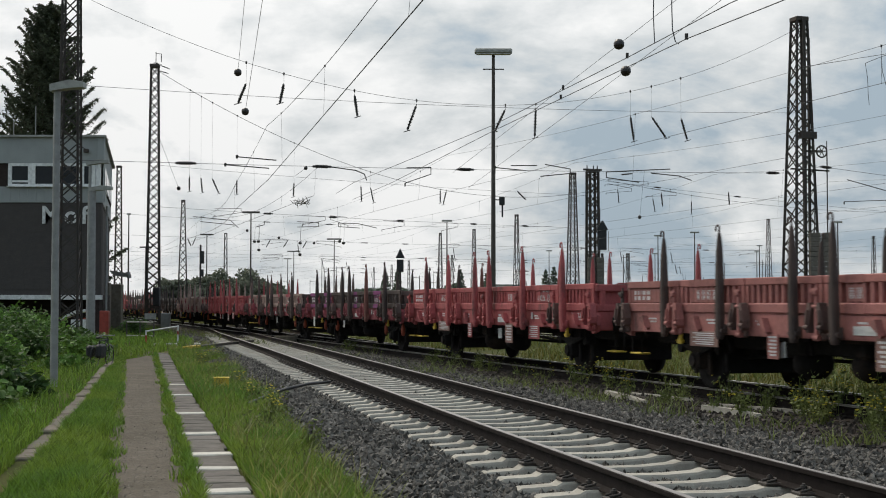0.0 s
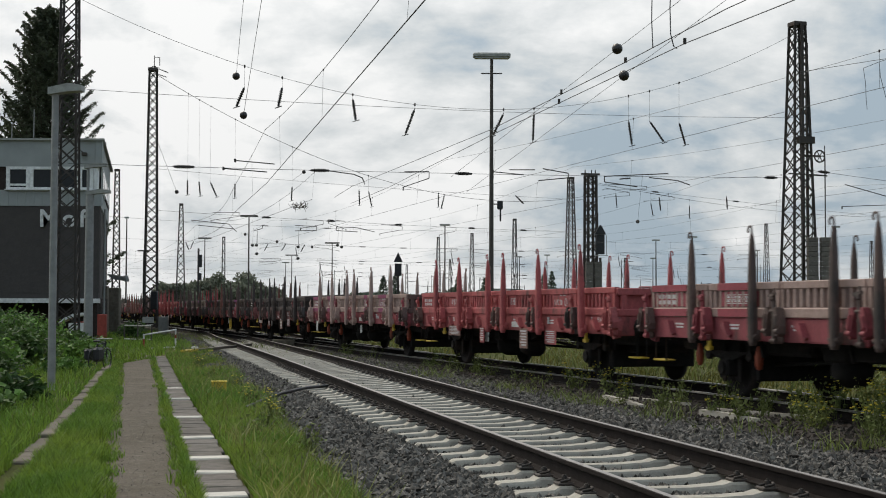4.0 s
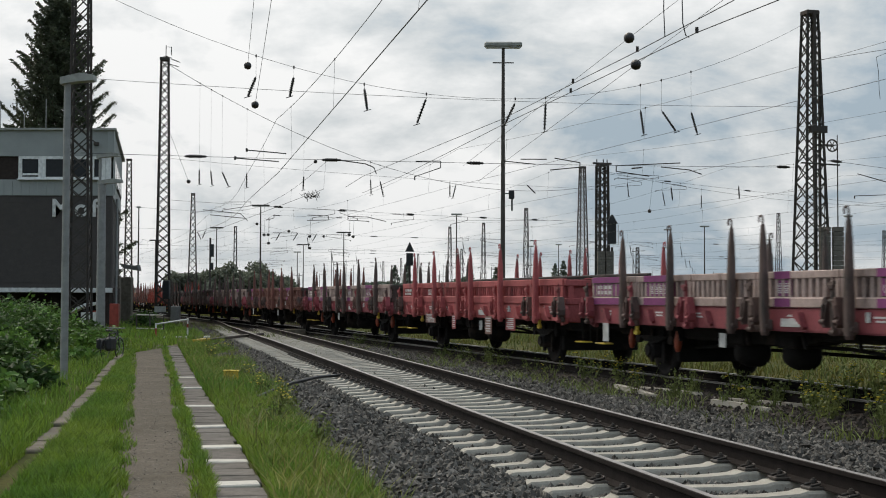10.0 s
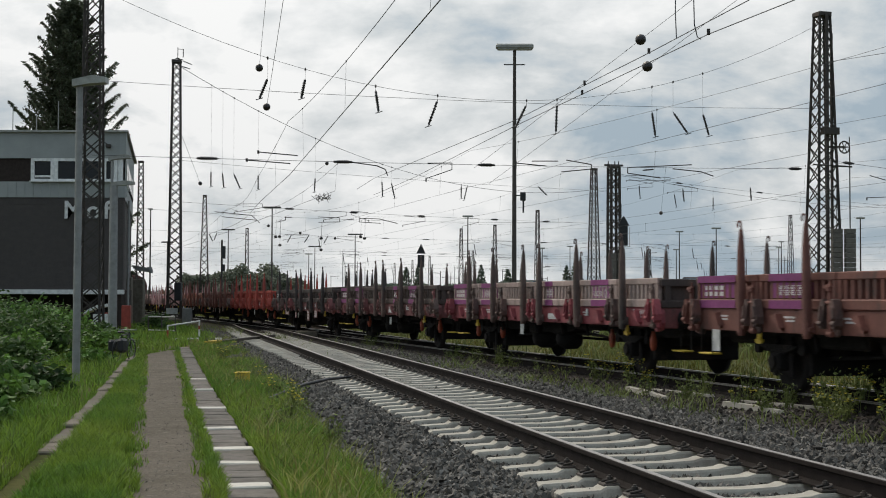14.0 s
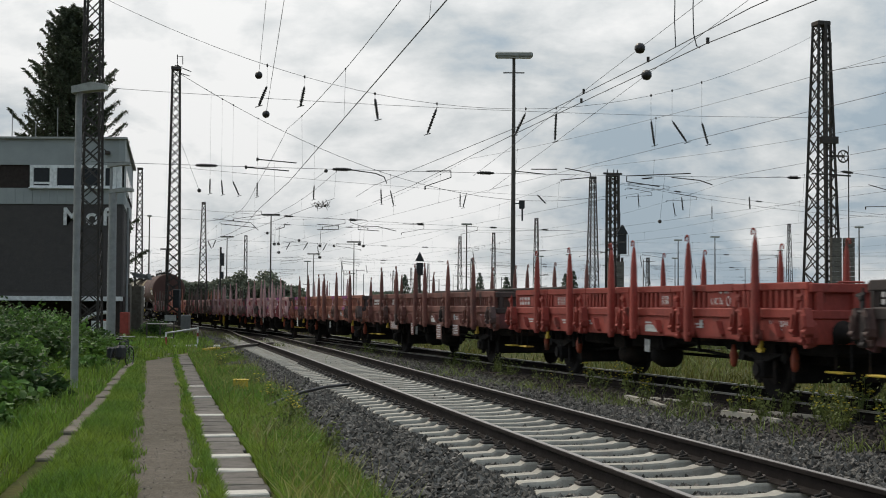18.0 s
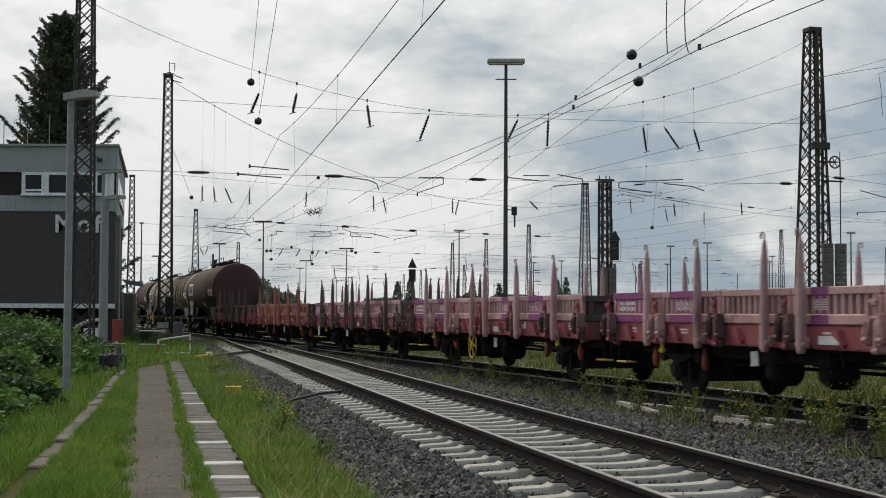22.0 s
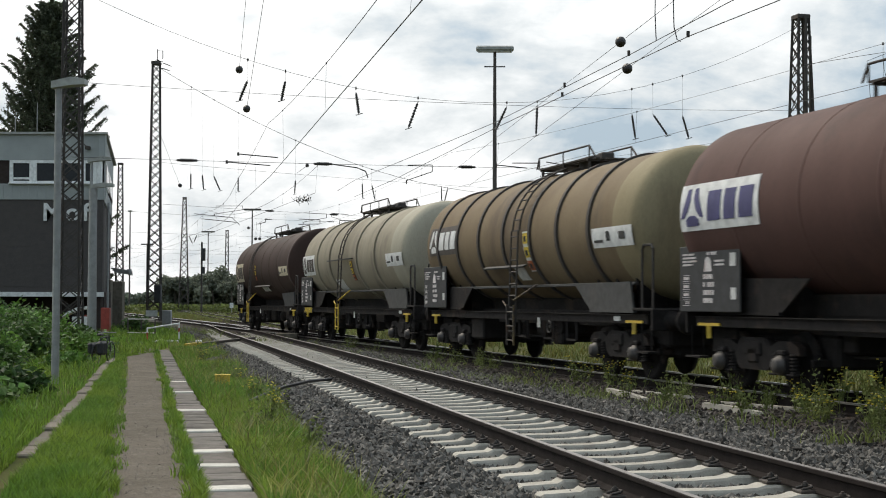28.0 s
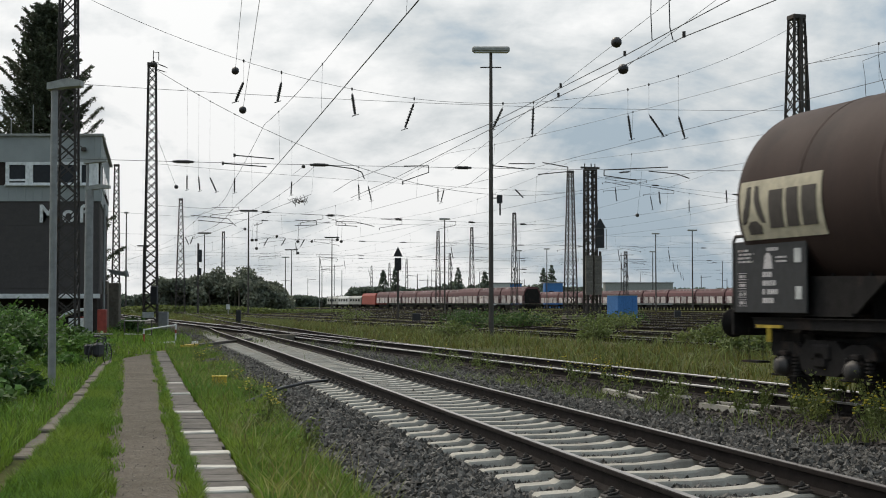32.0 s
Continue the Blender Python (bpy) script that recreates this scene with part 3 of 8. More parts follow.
def build_ballast():
    bed("branch_ballast", branch, branch_rail, [-4] + list(range(0, 66, 6)) + list(range(66, 106, 4)), A_BED, gravel_bed, "grey crushed-stone ballast bed")
    B_BED = [(-2.9, -0.27), (-1.6, -0.185), (1.6, -0.185), (2.4, -0.27), (2.4, -0.6), (-2.9, -0.6)]
    bed("main_ballast", main_line, lambda s: B_RAIL, [-20, 0, 30, 60, 100, 160, 300, 420], B_BED, gravel_dark, "dark brown weathered ballast bed")

    def near(u, v):
        s = 7 + 34 * u ** 1.5
        side = -3.15 + 7.0 * v
        p = s[:, None] * DA + (A_OFF + side)[:, None] * NA
        z = A_RAIL + a_bed_z(side) + RNG.normal(0, 0.012, len(s)) 
        return np.c_[p, z]
    stones("ballast_stones", 118000, near, stone, 0.055, "loose angular grey ballast stones beside the track")

    def trodden(u, v):
        y = 9 + 36 * u ** 1.6
        lo, hi = np.interp(y, [p[1] for p in PATH_L], [p[0] for p in PATH_L]), np.interp(y, [p[1] for p in PATH_R], [p[0] for p in PATH_R])
        return np.c_[lo - 0.1 + (hi - lo + 0.2) * v, y, np.full(len(y), 0.008)]
    stones("path_stones", 2600, trodden, pebble, 0.018, "small loose stones pressed into the path")

    def mid(u, v):
        s = 38 + 40 * u ** 1.2
        side = -2.9 + 6.2 * v
        p = s[:, None] * DA + (A_OFF + side)[:, None] * NA
        return np.c_[p, np.array([branch_rail(q) for q in s]) + a_bed_z(side) + RNG.normal(0, 0.012, len(s)) - np.where(np.abs(side) < 1.45, 0.03, 0)]
    stones("ballast_stones", 24000, mid, stone, 0.07, "loose grey ballast stones along the track")

    def between(u, v):
        s = 12 + 58 * u ** 1.4
        side = -3.6 + 6.0 * v
        p = s[:, None] * DB + (B_OFF + side)[:, None] * NB
        return np.c_[p, np.interp(side, [-3.6, -2.9, -1.6, 1.6, 2.4], [0.02, 0.03, 0.10, 0.09, 0.02]) + RNG.normal(0, 0.01, len(s))]
    stones("old_ballast_stones", 32000, between, stone_brown, 0.062, "brown weathered ballast stones round the older track")


# ---- cable trough lids, kerb ----
def build_trough():
    """A row of concrete lids over the cable trough, some replaced by pale new ones."""
    row = thing("cable_trough", "row of flush concrete cable trough lids, some pale and new", "cable trough", kind="structure")
    line = [(-0.2, 3), (-1.82, 12.1), (-3.0, 17.6), (-3.7, 20.8), (-5.36, 28.4), (-9.52, 48)]
    ys = [p[1] for p in line]
    lid = Shape().box(0, 0, 0, 0.43, 0.485, 0.06, 0.012).data("trough_lid", lid_concrete)
    short = Shape().box(0, 0, 0, 0.43, 0.26, 0.065, 0.012).data("trough_lid", lid_pale)
    pale = (12.4, 14.0, 15.35, 17.85, 20.8, 25.2, 28.7, 9.6, 10.9)
    y, i = 8.0, 0
    while y < 47:
        is_pale = any(abs(y - q) < 0.36 for q in pale) and i > 0
        step = 0.30 if is_pale else 0.5
        if is_pale:
            pale = tuple(q for q in pale if abs(y - q) >= 0.36)
        yy = y + step / 2
        x = float(np.interp(yy, ys, [p[0] for p in line]))
        part("trough_lid", short if is_pale else lid, lid_pale if is_pale else lid_concrete, row, "pale new concrete lid" if is_pale else "",
             at=Matrix.LocRotScale((x + RNG.normal(0, 0.012), yy, 0.012 + (0.012 if is_pale else 0) + RNG.normal(0, 0.004)), Euler((RNG.normal(0, 0.012), RNG.normal(0, 0.012), 0.2 + RNG.normal(0, 0.012))), None))
        y += step
        i += 1


def build_kerb():
    row = thing("kerb", "low concrete edging slabs half hidden by grass", "kerb", kind="structure")
    line = [(-3.3, 9), (-4.25, 14.3), (-4.7, 16.7), (-6.13, 24), (-8.55, 36), (-9.6, 42)]
    slab = Shape().box(0, 0, 0, 0.27, 0.98, 0.16, 0.02).data("edging_slab", old_concrete)
    for k in range(26):
        y = 15.5 + 1.0 * k
        x = float(np.interp(y, [p[1] for p in line], [p[0] for p in line]))
        part("edging_slab", slab, None, row, at=Matrix.LocRotScale((x + RNG.normal(0, 0.008), y, -0.04 + RNG.normal(0, 0.01)), Euler((RNG.normal(0, 0.006), RNG.normal(0, 0.02), 0.195 + RNG.normal(0, 0.006))), None))


build_ballast()

# ---- the train ----
def body_paint(name, colour, colour2, stain=GRIME, at=0.515, scale=2.5):
    return material(name, colour, 0.72, colour2=colour2, scale=scale, grain=0.26, bump=0.15, fine=34, stain=stain, stain_scale=2.1, stain_at=at, per_object=0.12, streak=0.4)


PAINT = {
    "red": body_paint("traffic_red_faded", (0.413, 0.090, 0.090), (0.319, 0.075, 0.075), (0.12, 0.045, 0.042), 0.55),
    "orange": body_paint("orange_red", (0.34, 0.054, 0.036), (0.26, 0.046, 0.034), (0.12, 0.04, 0.03), 0.57),
    "stake": body_paint("brown_stake", (0.125, 0.078, 0.064), (0.085, 0.058, 0.05)),
    "rust": body_paint("rust_brown", (0.20, 0.074, 0.055), (0.145, 0.058, 0.045), GRIME, 0.55),
    "redbrown": body_paint("dusty_red_brown", (0.377, 0.143, 0.124), (0.286, 0.111, 0.098), (0.12, 0.06, 0.052), 0.56),
    "ochre": body_paint("orange_rust", (0.364, 0.137, 0.086), (0.273, 0.104, 0.072), (0.12, 0.055, 0.045), 0.56),
    "dark": body_paint("sooty_brown", (0.076, 0.048, 0.039), (0.048, 0.034, 0.030), (0.10, 0.058, 0.042), 0.58),
    "black": body_paint("sooty_black", (0.040, 0.032, 0.030), (0.051, 0.036, 0.032), (0.085, 0.052, 0.04), 0.58),
    "beige": body_paint("bleached_paint", (0.413, 0.294, 0.256), (0.325, 0.225, 0.194), (0.14, 0.085, 0.07), 0.57),
    "grey": body_paint("bleached_grey", (0.413, 0.312, 0.281), (0.325, 0.244, 0.215), (0.13, 0.09, 0.08), 0.56),
    "pink": body_paint("faded_pink", (0.480, 0.294, 0.282), (0.384, 0.222, 0.214), (0.16, 0.095, 0.085), 0.58),
    "crimson": body_paint("crimson_plate", (0.33, 0.062, 0.080), (0.27, 0.052, 0.068), (0.12, 0.04, 0.05), 0.62),
    "magenta": body_paint("magenta_plate", (0.233, 0.044, 0.166), (0.190, 0.038, 0.138), (0.14, 0.05, 0.09), 0.62),
    "mauve": body_paint("mauve_plate", (0.27, 0.058, 0.125), (0.22, 0.05, 0.105), (0.14, 0.05, 0.075), 0.62),
    "sill": body_paint("dark_red_sill", (0.290, 0.058, 0.070), (0.216, 0.051, 0.058), (0.085, 0.035, 0.034), 0.57),
    "clamp": body_paint("clamp_grime", (0.143, 0.081, 0.068), (0.081, 0.052, 0.046), (0.03, 0.024, 0.022), 0.53),
    "sill_dark": body_paint("sooty_red_sill", (0.210, 0.064, 0.064), (0.140, 0.053, 0.050)),
    # door back plates: grime plus the shade between the ribs, both in the colour
    "recess": body_paint("recess_soot_and_shade", (0.045, 0.032, 0.028), (0.032, 0.024, 0.022), (0.07, 0.045, 0.036), 0.56),
    "recess_red": body_paint("red_recess_grime_and_shade", (0.10, 0.036, 0.034), (0.07, 0.03, 0.028), (0.045, 0.028, 0.025), 0.54),
}
mark_white = material("stencil_white", (0.66, 0.62, 0.61), 0.7, grain=0.15, bump=0.0, stain=(0.3, 0.2, 0.18), stain_at=0.6)
plate_white = material("label_plate", (0.60, 0.60, 0.58), 0.6, grain=0.1, bump=0.0, stain=(0.35, 0.32, 0.3), stain_at=0.6)
plate_pinkish = material("placard_rust", (0.30, 0.17, 0.14), 0.75, grain=0.15, stain=(0.2, 0.1, 0.08))

HALF = 6.45
MID, REACH = -0.10, 6.32          # middle and half length of the wagon body, seen from its running gear
STAKES = (1.80, 3.72, 5.85, 6.87, 9.07, 11.34)
CLAMPS = (0.08, 2.13, 4.29, 6.42, 8.66, 10.82, 12.64)


def wheelset_parts():
    wheel = Shape()
    wheel.lathe([(-0.07, 0.0), (-0.07, 0.40), (-0.065, 0.46), (-0.03, 0.49), (0.0, 0.47), (0.065, 0.455), (0.07, 0.40), (0.04, 0.36), (0.03, 0.2), (0.09, 0.15), (0.09, 0.0)], (0, 0, 0), (0, -1, 0), 28)
    axle = Shape().cyl((0, -1.0, 0), (0, 1.0, 0), 0.085, n=14)
    return wheel, axle


def door_data(width, slim):
    """A drop side: deep top and bottom rails, pressed ribs before a back plate coloured dark for grime and shade; y = 0
    is its outer face.
    """
    sh = Shape()
    lo, hi = (0.165, 0.375) if slim else (0.145, 0.405)
    sh.box(0, 0.106, 0.25, width, 0.012, 0.48)
    sh.prism([(0.0, hi + 0.012), (0.012, hi), (0.10, hi), (0.10, 0.515), (0.012, 0.515), (0.0, 0.503)], -width / 2, width / 2, "x")
    sh.prism([(0.0, 0.012), (0.012, 0.0), (0.10, 0.0), (0.10, lo), (0.016, lo), (0.0, lo - 0.02)], -width / 2, width / 2, "x")
    for x in (-width / 2 + 0.045, width / 2 - 0.045):
        sh.box(x, 0.052, (lo + hi) / 2, 0.09, 0.09, hi - lo - 0.004)
    n = max(int(width / (0.15 if slim else 0.172)), 2)
    for i in range(1, n):
        x = -width / 2 + width * i / n
        wide = (0.115 if i % 4 == 0 else 0.05) if slim else 0.098
        sh.prism([(x - wide / 2, 0.099), (x - wide / 2.3, 0.024), (x - wide / 4, 0.012), (x + wide / 4, 0.012), (x + wide / 2.3, 0.024), (x + wide / 2, 0.099)], lo - 0.004, hi + 0.004, "z")
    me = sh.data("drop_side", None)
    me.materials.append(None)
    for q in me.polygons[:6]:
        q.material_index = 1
    return me


def stake_shape():
    """A tapered, swivelling stanchion of eight-sided section with a hooked end; y < 0 points away from the wagon."""
    sh = Shape()
    lv = [(-0.15, 0.050, 0.04), (-0.10, 0.068, 0.056), (0.10, 0.073, 0.062), (0.34, 0.071, 0.064), (0.75, 0.062, 0.057), (1.15, 0.050, 0.046), (1.36, 0.036, 0.032), (1.46, 0.022, 0.020)]
    vs = []
    for z, w, d in lv:
        c = 0.55
        vs += [(-w * c, -d, z), (w * c, -d, z), (w, -d * c, z), (w, d * c, z), (w * c, d, z), (-w * c, d, z), (-w, d * c, z), (-w, -d * c, z)]
    sh.add(vs, [(8 * i + j, 8 * i + (j + 1) % 8, 8 * i + 8 + (j + 1) % 8, 8 * i + 8 + j) for i in range(len(lv) - 1) for j in range(8)])
    q = 8 * (len(lv) - 1)
    sh.add(vs, [(7, 6, 5, 4, 3, 2, 1, 0), tuple(q + j for j in range(8))])
    hook = [(0, 0, 1.44), (0, 0, 1.53)] + [(-0.055 + 0.055 * math.cos(a), 0, 1.53 + 0.055 * math.sin(a)) for a in np.linspace(0.4, 3.9, 7)]
    sh.tube(hook, 0.015, 6)
    # swivel shoe on the sill
    sh.box(0, 0.055, 0.0, 0.20, 0.06, 0.16, 0.015)
    sh.cyl((-0.11, 0.0, -0.02), (0.11, 0.0, -0.02), 0.035, n=8)
    return sh


def clamp_shape():
    """The upright locking lever with its cross handle and pin."""
    sh = Shape()
    sh.box(0, -0.095, 0.02, 0.075, 0.055, 0.58, 0.016)
    sh.box(0, -0.11, 0.33, 0.10, 0.07, 0.09, 0.02)
    sh.bar((-0.10, -0.12, 0.355), (0.09, -0.12, 0.385), 0.035, 0.04)
    sh.cyl((0.01, -0.10, 0.38), (0.015, -0.095, 0.46), 0.016, n=6)
    sh.cyl((-0.06, -0.095, -0.28), (0.06, -0.095, -0.28), 0.042, n=8)
    sh.cyl((-0.085, -0.11, 0.14), (0.085, -0.11, 0.14), 0.026, n=8)
    return sh


def claw_shape():
    """A pair of hinge claws that hold two drop sides and spread over the sill."""
    sh = Shape()
    for f in (-1, 1):
        sh.prism([(f * 0.060, 0.11), (f * 0.095, 0.195), (f * 0.150, 0.185), (f * 0.190, 0.06), (f * 0.225, -0.07), (f * 0.215, -0.17), (f * 0.165, -0.215), (f * 0.125, -0.20), (f * 0.115, -0.08)][::f], -0.15, -0.03)
        sh.prism([(f * 0.12, 0.10), (f * 0.165, 0.08), (f * 0.195, -0.06), (f * 0.155, -0.10)][::f], -0.175, -0.15)
        sh.cyl((f * 0.12, -0.15, -0.14), (f * 0.215, -0.15, -0.14), 0.034, n=8)
    sh.cyl((-0.19, -0.07, 0.03), (0.19, -0.07, 0.03), 0.03, n=8)
    sh.box(0, -0.02, -0.26, 0.24, 0.08, 0.12, 0.03)
    return sh


def lug_shape():
    return Shape().prism([(-0.13, 0.06), (0.02, 0.10), (0.13, -0.10), (0.02, -0.04)], -0.10, 0.0).cyl((0.06, -0.05, -0.09), (0.06, 0.0, -0.09), 0.05, n=10)


def spring_shape():
    """Leaf spring on its axle box in the axle guard."""
    sh = Shape()
    for i in range(7):
        sh.box(0, 0, 0.70 - 0.018 * i, 1.25 - 0.14 * i, 0.11, 0.016)
    sh.box(0, 0, 0.46, 0.30, 0.24, 0.26, 0.03)
    sh.cyl((0, -0.02, 0.46), (0, -0.16, 0.46), 0.10, n=14)
    for x in (-0.24, 0.24):
        sh.box(x, 0.05, 0.55, 0.10, 0.05, 0.62, 0.01)
    for x in (-0.66, 0.66):
        sh.cyl((x, -0.04, 0.66), (x, 0.04, 0.66), 0.09, n=10)
        sh.box(x, 0.0, 0.78, 0.09, 0.07, 0.28, 0.01)
    return sh


def buffer_shape():
    """y = 0 at the headstock, pointing along +x."""
    sh = Shape()
    sh.lathe([(0, 0.17), (0.02, 0.17), (0.02, 0.12), (0.34, 0.105), (0.34, 0.075), (0.56, 0.075), (0.57, 0.225), (0.60, 0.23), (0.625, 0.2), (0.635, 0.0)], (0, 0, 0), (1, 0, 0), 20)
    return sh


FLAT = {}


def flat_parts():
    wheel, axle = wheelset_parts()
    m = FLAT
    m["wheel"], m["axle"] = wheel.data("wheel", black_gear), axle.data("axle", black_gear)
    bays = list(zip(CLAMPS, CLAMPS[1:]))
    m["doors"] = [[door_data(b - a - 0.04, slim) for a, b in bays] for slim in (False, True)]
    m["claw"] = claw_shape().data("hinge_claw", None)
    m["stake"], m["clamp"], m["lug"] = stake_shape().data("stake", None), clamp_shape().data("side_clamp", None), lug_shape().data("rope_lug", None)
    m["spring"], m["buffer"] = spring_shape().data("leaf_spring", black_gear), buffer_shape().data("buffer", black_gear)
    sill = Shape().box(0, 0, 1.075, 2 * REACH, 0.02, 0.33, 0.004)
    sill.box(0, 0.05, 1.235, 2 * REACH, 0.12, 0.02).box(0, 0.05, 0.915, 2 * REACH, 0.12, 0.02)
    for e in (-1, 1):
        sill.prism([(e * REACH, 1.24), (e * (REACH + 0.07), 1.16), (e * (REACH + 0.09), 0.98), (e * (REACH + 0.04), 0.86), (e * (REACH - 0.16), 0.82), (e * (REACH - 0.22), 0.93)][::e], -0.014, 0.06)
    m["sill"] = sill.data("side_sill", None)
    m["floor"] = Shape().box(0, 0, 1.25, 2 * REACH - 0.06, 2.5, 0.05).data("floor", floor_dark)
    end = Shape().box(-0.03, 0, 1.48, 0.04, 2.60, 0.44, 0.01).box(0.03, 0, 1.675, 0.10, 2.66, 0.13, 0.014).box(0.03, 0, 1.30, 0.10, 2.66, 0.13, 0.014)
    for y in (-1.2, -0.62, 0, 0.62, 1.2):
        end.box(0.03, y, 1.48, 0.09, 0.11, 0.36, 0.012)
    end.tube([(0.06, -0.9, 1.70), (0.06, -0.9, 1.76), (0.06, -0.5, 1.76), (0.06, -0.5, 1.70)], 0.015, 6)
    m["end"] = end.data("end_wall", None)
    head = Shape().box(0, 0, 1.06, 0.08, 2.62, 0.36, 0.015)
    head.box(0.05, 0, 1.04, 0.10, 0.36, 0.28, 0.02)
    m["head"] = head.data("headstock", None)
    frame_ = Shape()
    for y in (-0.95, 0.95):
        frame_.box(0, y, 0.98, 12.7, 0.10, 0.28)
    for x in np.arange(-5.6, 5.7, 1.4):
        frame_.box(x, 0, 1.04, 0.10, 2.4, 0.18)
    m["frame"] = frame_.data("underframe", black_gear)
    gear = Shape()
    gear.tube([(-4.0, -0.55, 0.50), (-1.2, -0.55, 0.66), (1.2, -0.55, 0.66), (4.0, -0.55, 0.50)], 0.03, 6)
    gear.tube([(-4.0, 0.45, 0.50), (4.0, 0.45, 0.50)], 0.03, 6)
    for x in (-4.3, 4.3):
        for dx in (-0.58, 0.58):
            gear.box(x + dx, 0, 0.48, 0.10, 1.7, 0.42, 0.02)
        for y in (-0.86, 0.86):
            gear.box(x, y, 0.80, 1.7, 0.06, 0.40)
        gear.box(x, 0.0, 0.72, 2.2, 1.1, 0.36, 0.03)
    for x, low in ((-1.49, 0.52), (0.02, 0.54)):
        gear.lathe([(-0.25, 0.0), (-0.25, 0.08), (-0.22, 0.14), (-0.14, 0.19), (-0.05, 0.23), (0.20, 0.23), (0.28, 0.17), (0.32, 0)], (x, -0.66, low), (0, 1, 0), 18)
        gear.box(x, -0.62, 0.76, 0.60, 0.6, 0.26, 0.04)
    gear.prism([(-2.1, 0.86), (-1.9, 0.70), (-1.1, 0.66), (0.3, 0.68), (0.75, 0.74), (0.8, 0.86)], -0.8, -0.3)
    for x, l, z in ((-2.75, 1.3, 0.80), (-5.6, 1.1, 0.82), (5.6, 1.1, 0.82), (1.7, 1.7, 0.88), (3.2, 0.9, 0.84)):
        gear.box(x, -0.3, z, l, 1.2, 0.24, 0.05)
    gear.box(0, 0, 0.92, 12.2, 1.6, 0.20)
    for x in (-3.1, -0.75, 0.9, 2.3):
        gear.bar((x, -1.15, 0.98), (x + 0.12, -1.15, 0.66), 0.05, 0.03)
    m["gear"] = gear.data("brake_gear", black_gear)
    m["step"] = Shape().box(0, 0, 0.50, 0.46, 0.20, 0.03, 0.008).data("step", None)
    m["handle"] = Shape().tube([(0, -0.2, -0.03), (0.05, -0.2, 0), (0.05, 0.2, 0), (0, 0.2, -0.03)], 0.022, 8).data("end_handle", yellow_paint)
    m["step_hanger"] = Shape().bar((-0.2, 0.06, 0.50), (-0.2, 0.06, 0.95), 0.025, 0.012).bar((0.2, 0.06, 0.50), (0.2, 0.06, 0.95), 0.025, 0.012).data("step_hanger", black_gear)
    m["hook"] = Shape().box(0, 0, 0.87, 0.13, 0.06, 0.17, 0.02).prism([(-0.05, 0.80), (0.05, 0.80), (0.055, 0.735), (0.13, 0.77), (0.10, 0.70), (0.0, 0.675), (-0.10, 0.70), (-0.13, 0.77), (-0.055, 0.735)], -0.04, 0.03).data("towing_hook", yellow_paint)
    m["orange"] = Shape().lathe([(-0.17, 0), (-0.15, 0.04), (-0.08, 0.062), (0.04, 0.066), (0.12, 0.045), (0.19, 0.028), (0.20, 0)], (0, 0, 0), (0, 0, 1), 14).data("spring_shackle_cover", orange_box)
    m["plate"] = Shape().box(0, 0, 0, 0.26, 0.012, 0.34, 0.003).data("label_plate", None)
    m["placard"] = Shape().box(0, 0, 0, 0.62, 0.014, 0.30, 0.003).data("placard", None)
    hw = Shape()
    hw.tube([(0.30 * math.cos(a), 0, 0.30 * math.sin(a)) for a in np.linspace(0, 6.2832, 25)], 0.018, 6)
    for a in np.linspace(0, 6.2832, 6)[:-1]:
        hw.bar((0, 0, 0), (0.29 * math.cos(a), 0, 0.29 * math.sin(a)), 0.024, 0.024, (0, 1, 0))
    hw.cyl((0, 0.03, 0), (0, -0.05, 0), 0.05, n=10)
    m["handwheel"] = hw.data("brake_handwheel", yellow_paint)
    text = Shape()
    for r, spans in enumerate((((-0.34, -0.25), (-0.22, -0.13), (-0.10, 0.12), (0.16, 0.34)), ((-0.34, -0.24), (-0.20, -0.08), (-0.05, 0.10), (0.12, 0.3)))):
        for a, b in spans:
            text.box((a + b) / 2, 0, -0.095 * r, b - a - 0.02, 0.004, 0.066)
    m["number"] = text.data("wagon_markings", mark_white)
    grid = Shape()
    for r in range(3):
        grid.box(0, 0, -0.06 * r, 0.56, 0.004, 0.012)
        for c in range(6):
            if r < 2:
                grid.box(-0.25 + 0.10 * c, 0, -0.03 - 0.06 * r, 0.06, 0.004, 0.028)
    m["grid"] = grid.data("load_grid_markings", mark_white)
    for key, words, size in (("type", "Type 3514", 0.125), ("type_lo", "Type 3514 LO", 0.125), ("uic", "UIC St", 0.15)):
        cu = bpy.data.curves.new("lettering", "FONT")
        cu.body, cu.size, cu.extrude = words, size, 0.002
        tmp = new("lettering_curve", cu)
        m[key] = bpy.data.meshes.new_from_object(tmp.evaluated_get(bpy.context.evaluated_depsgraph_get()))
        bpy.data.objects.remove(tmp)
        m[key].materials.clear()
        m[key].materials.append(mark_white)
    mark = Shape()
    mark.tube([(0.055 * math.cos(a), 0, 0.075 * math.sin(a)) for a in np.linspace(0, 6.2832, 15)], 0.009, 5)
    for a, b in ((-0.36, -0.22), (-0.20, -0.06), (-0.04, 0.06)):
        mark.box((a + b) / 2, 0, 0.135, b - a - 0.02, 0.004, 0.028)
    m["mark"] = mark.data("standard_mark", mark_white)
    m["band"] = Shape().box(0, 0, 0, 12.0, 0.05, 0.62, 0.01).box(0, -0.03, 0.285, 12.0, 0.05, 0.05, 0.01).data("inner_side", None)
    small = Shape()
    for r in range(2):
        small.box(0.02 * r, 0, -0.05 * r, 0.30 - 0.06 * r, 0.004, 0.028)
    m["small"] = small.data("small_markings", mark_white)


flat_parts()
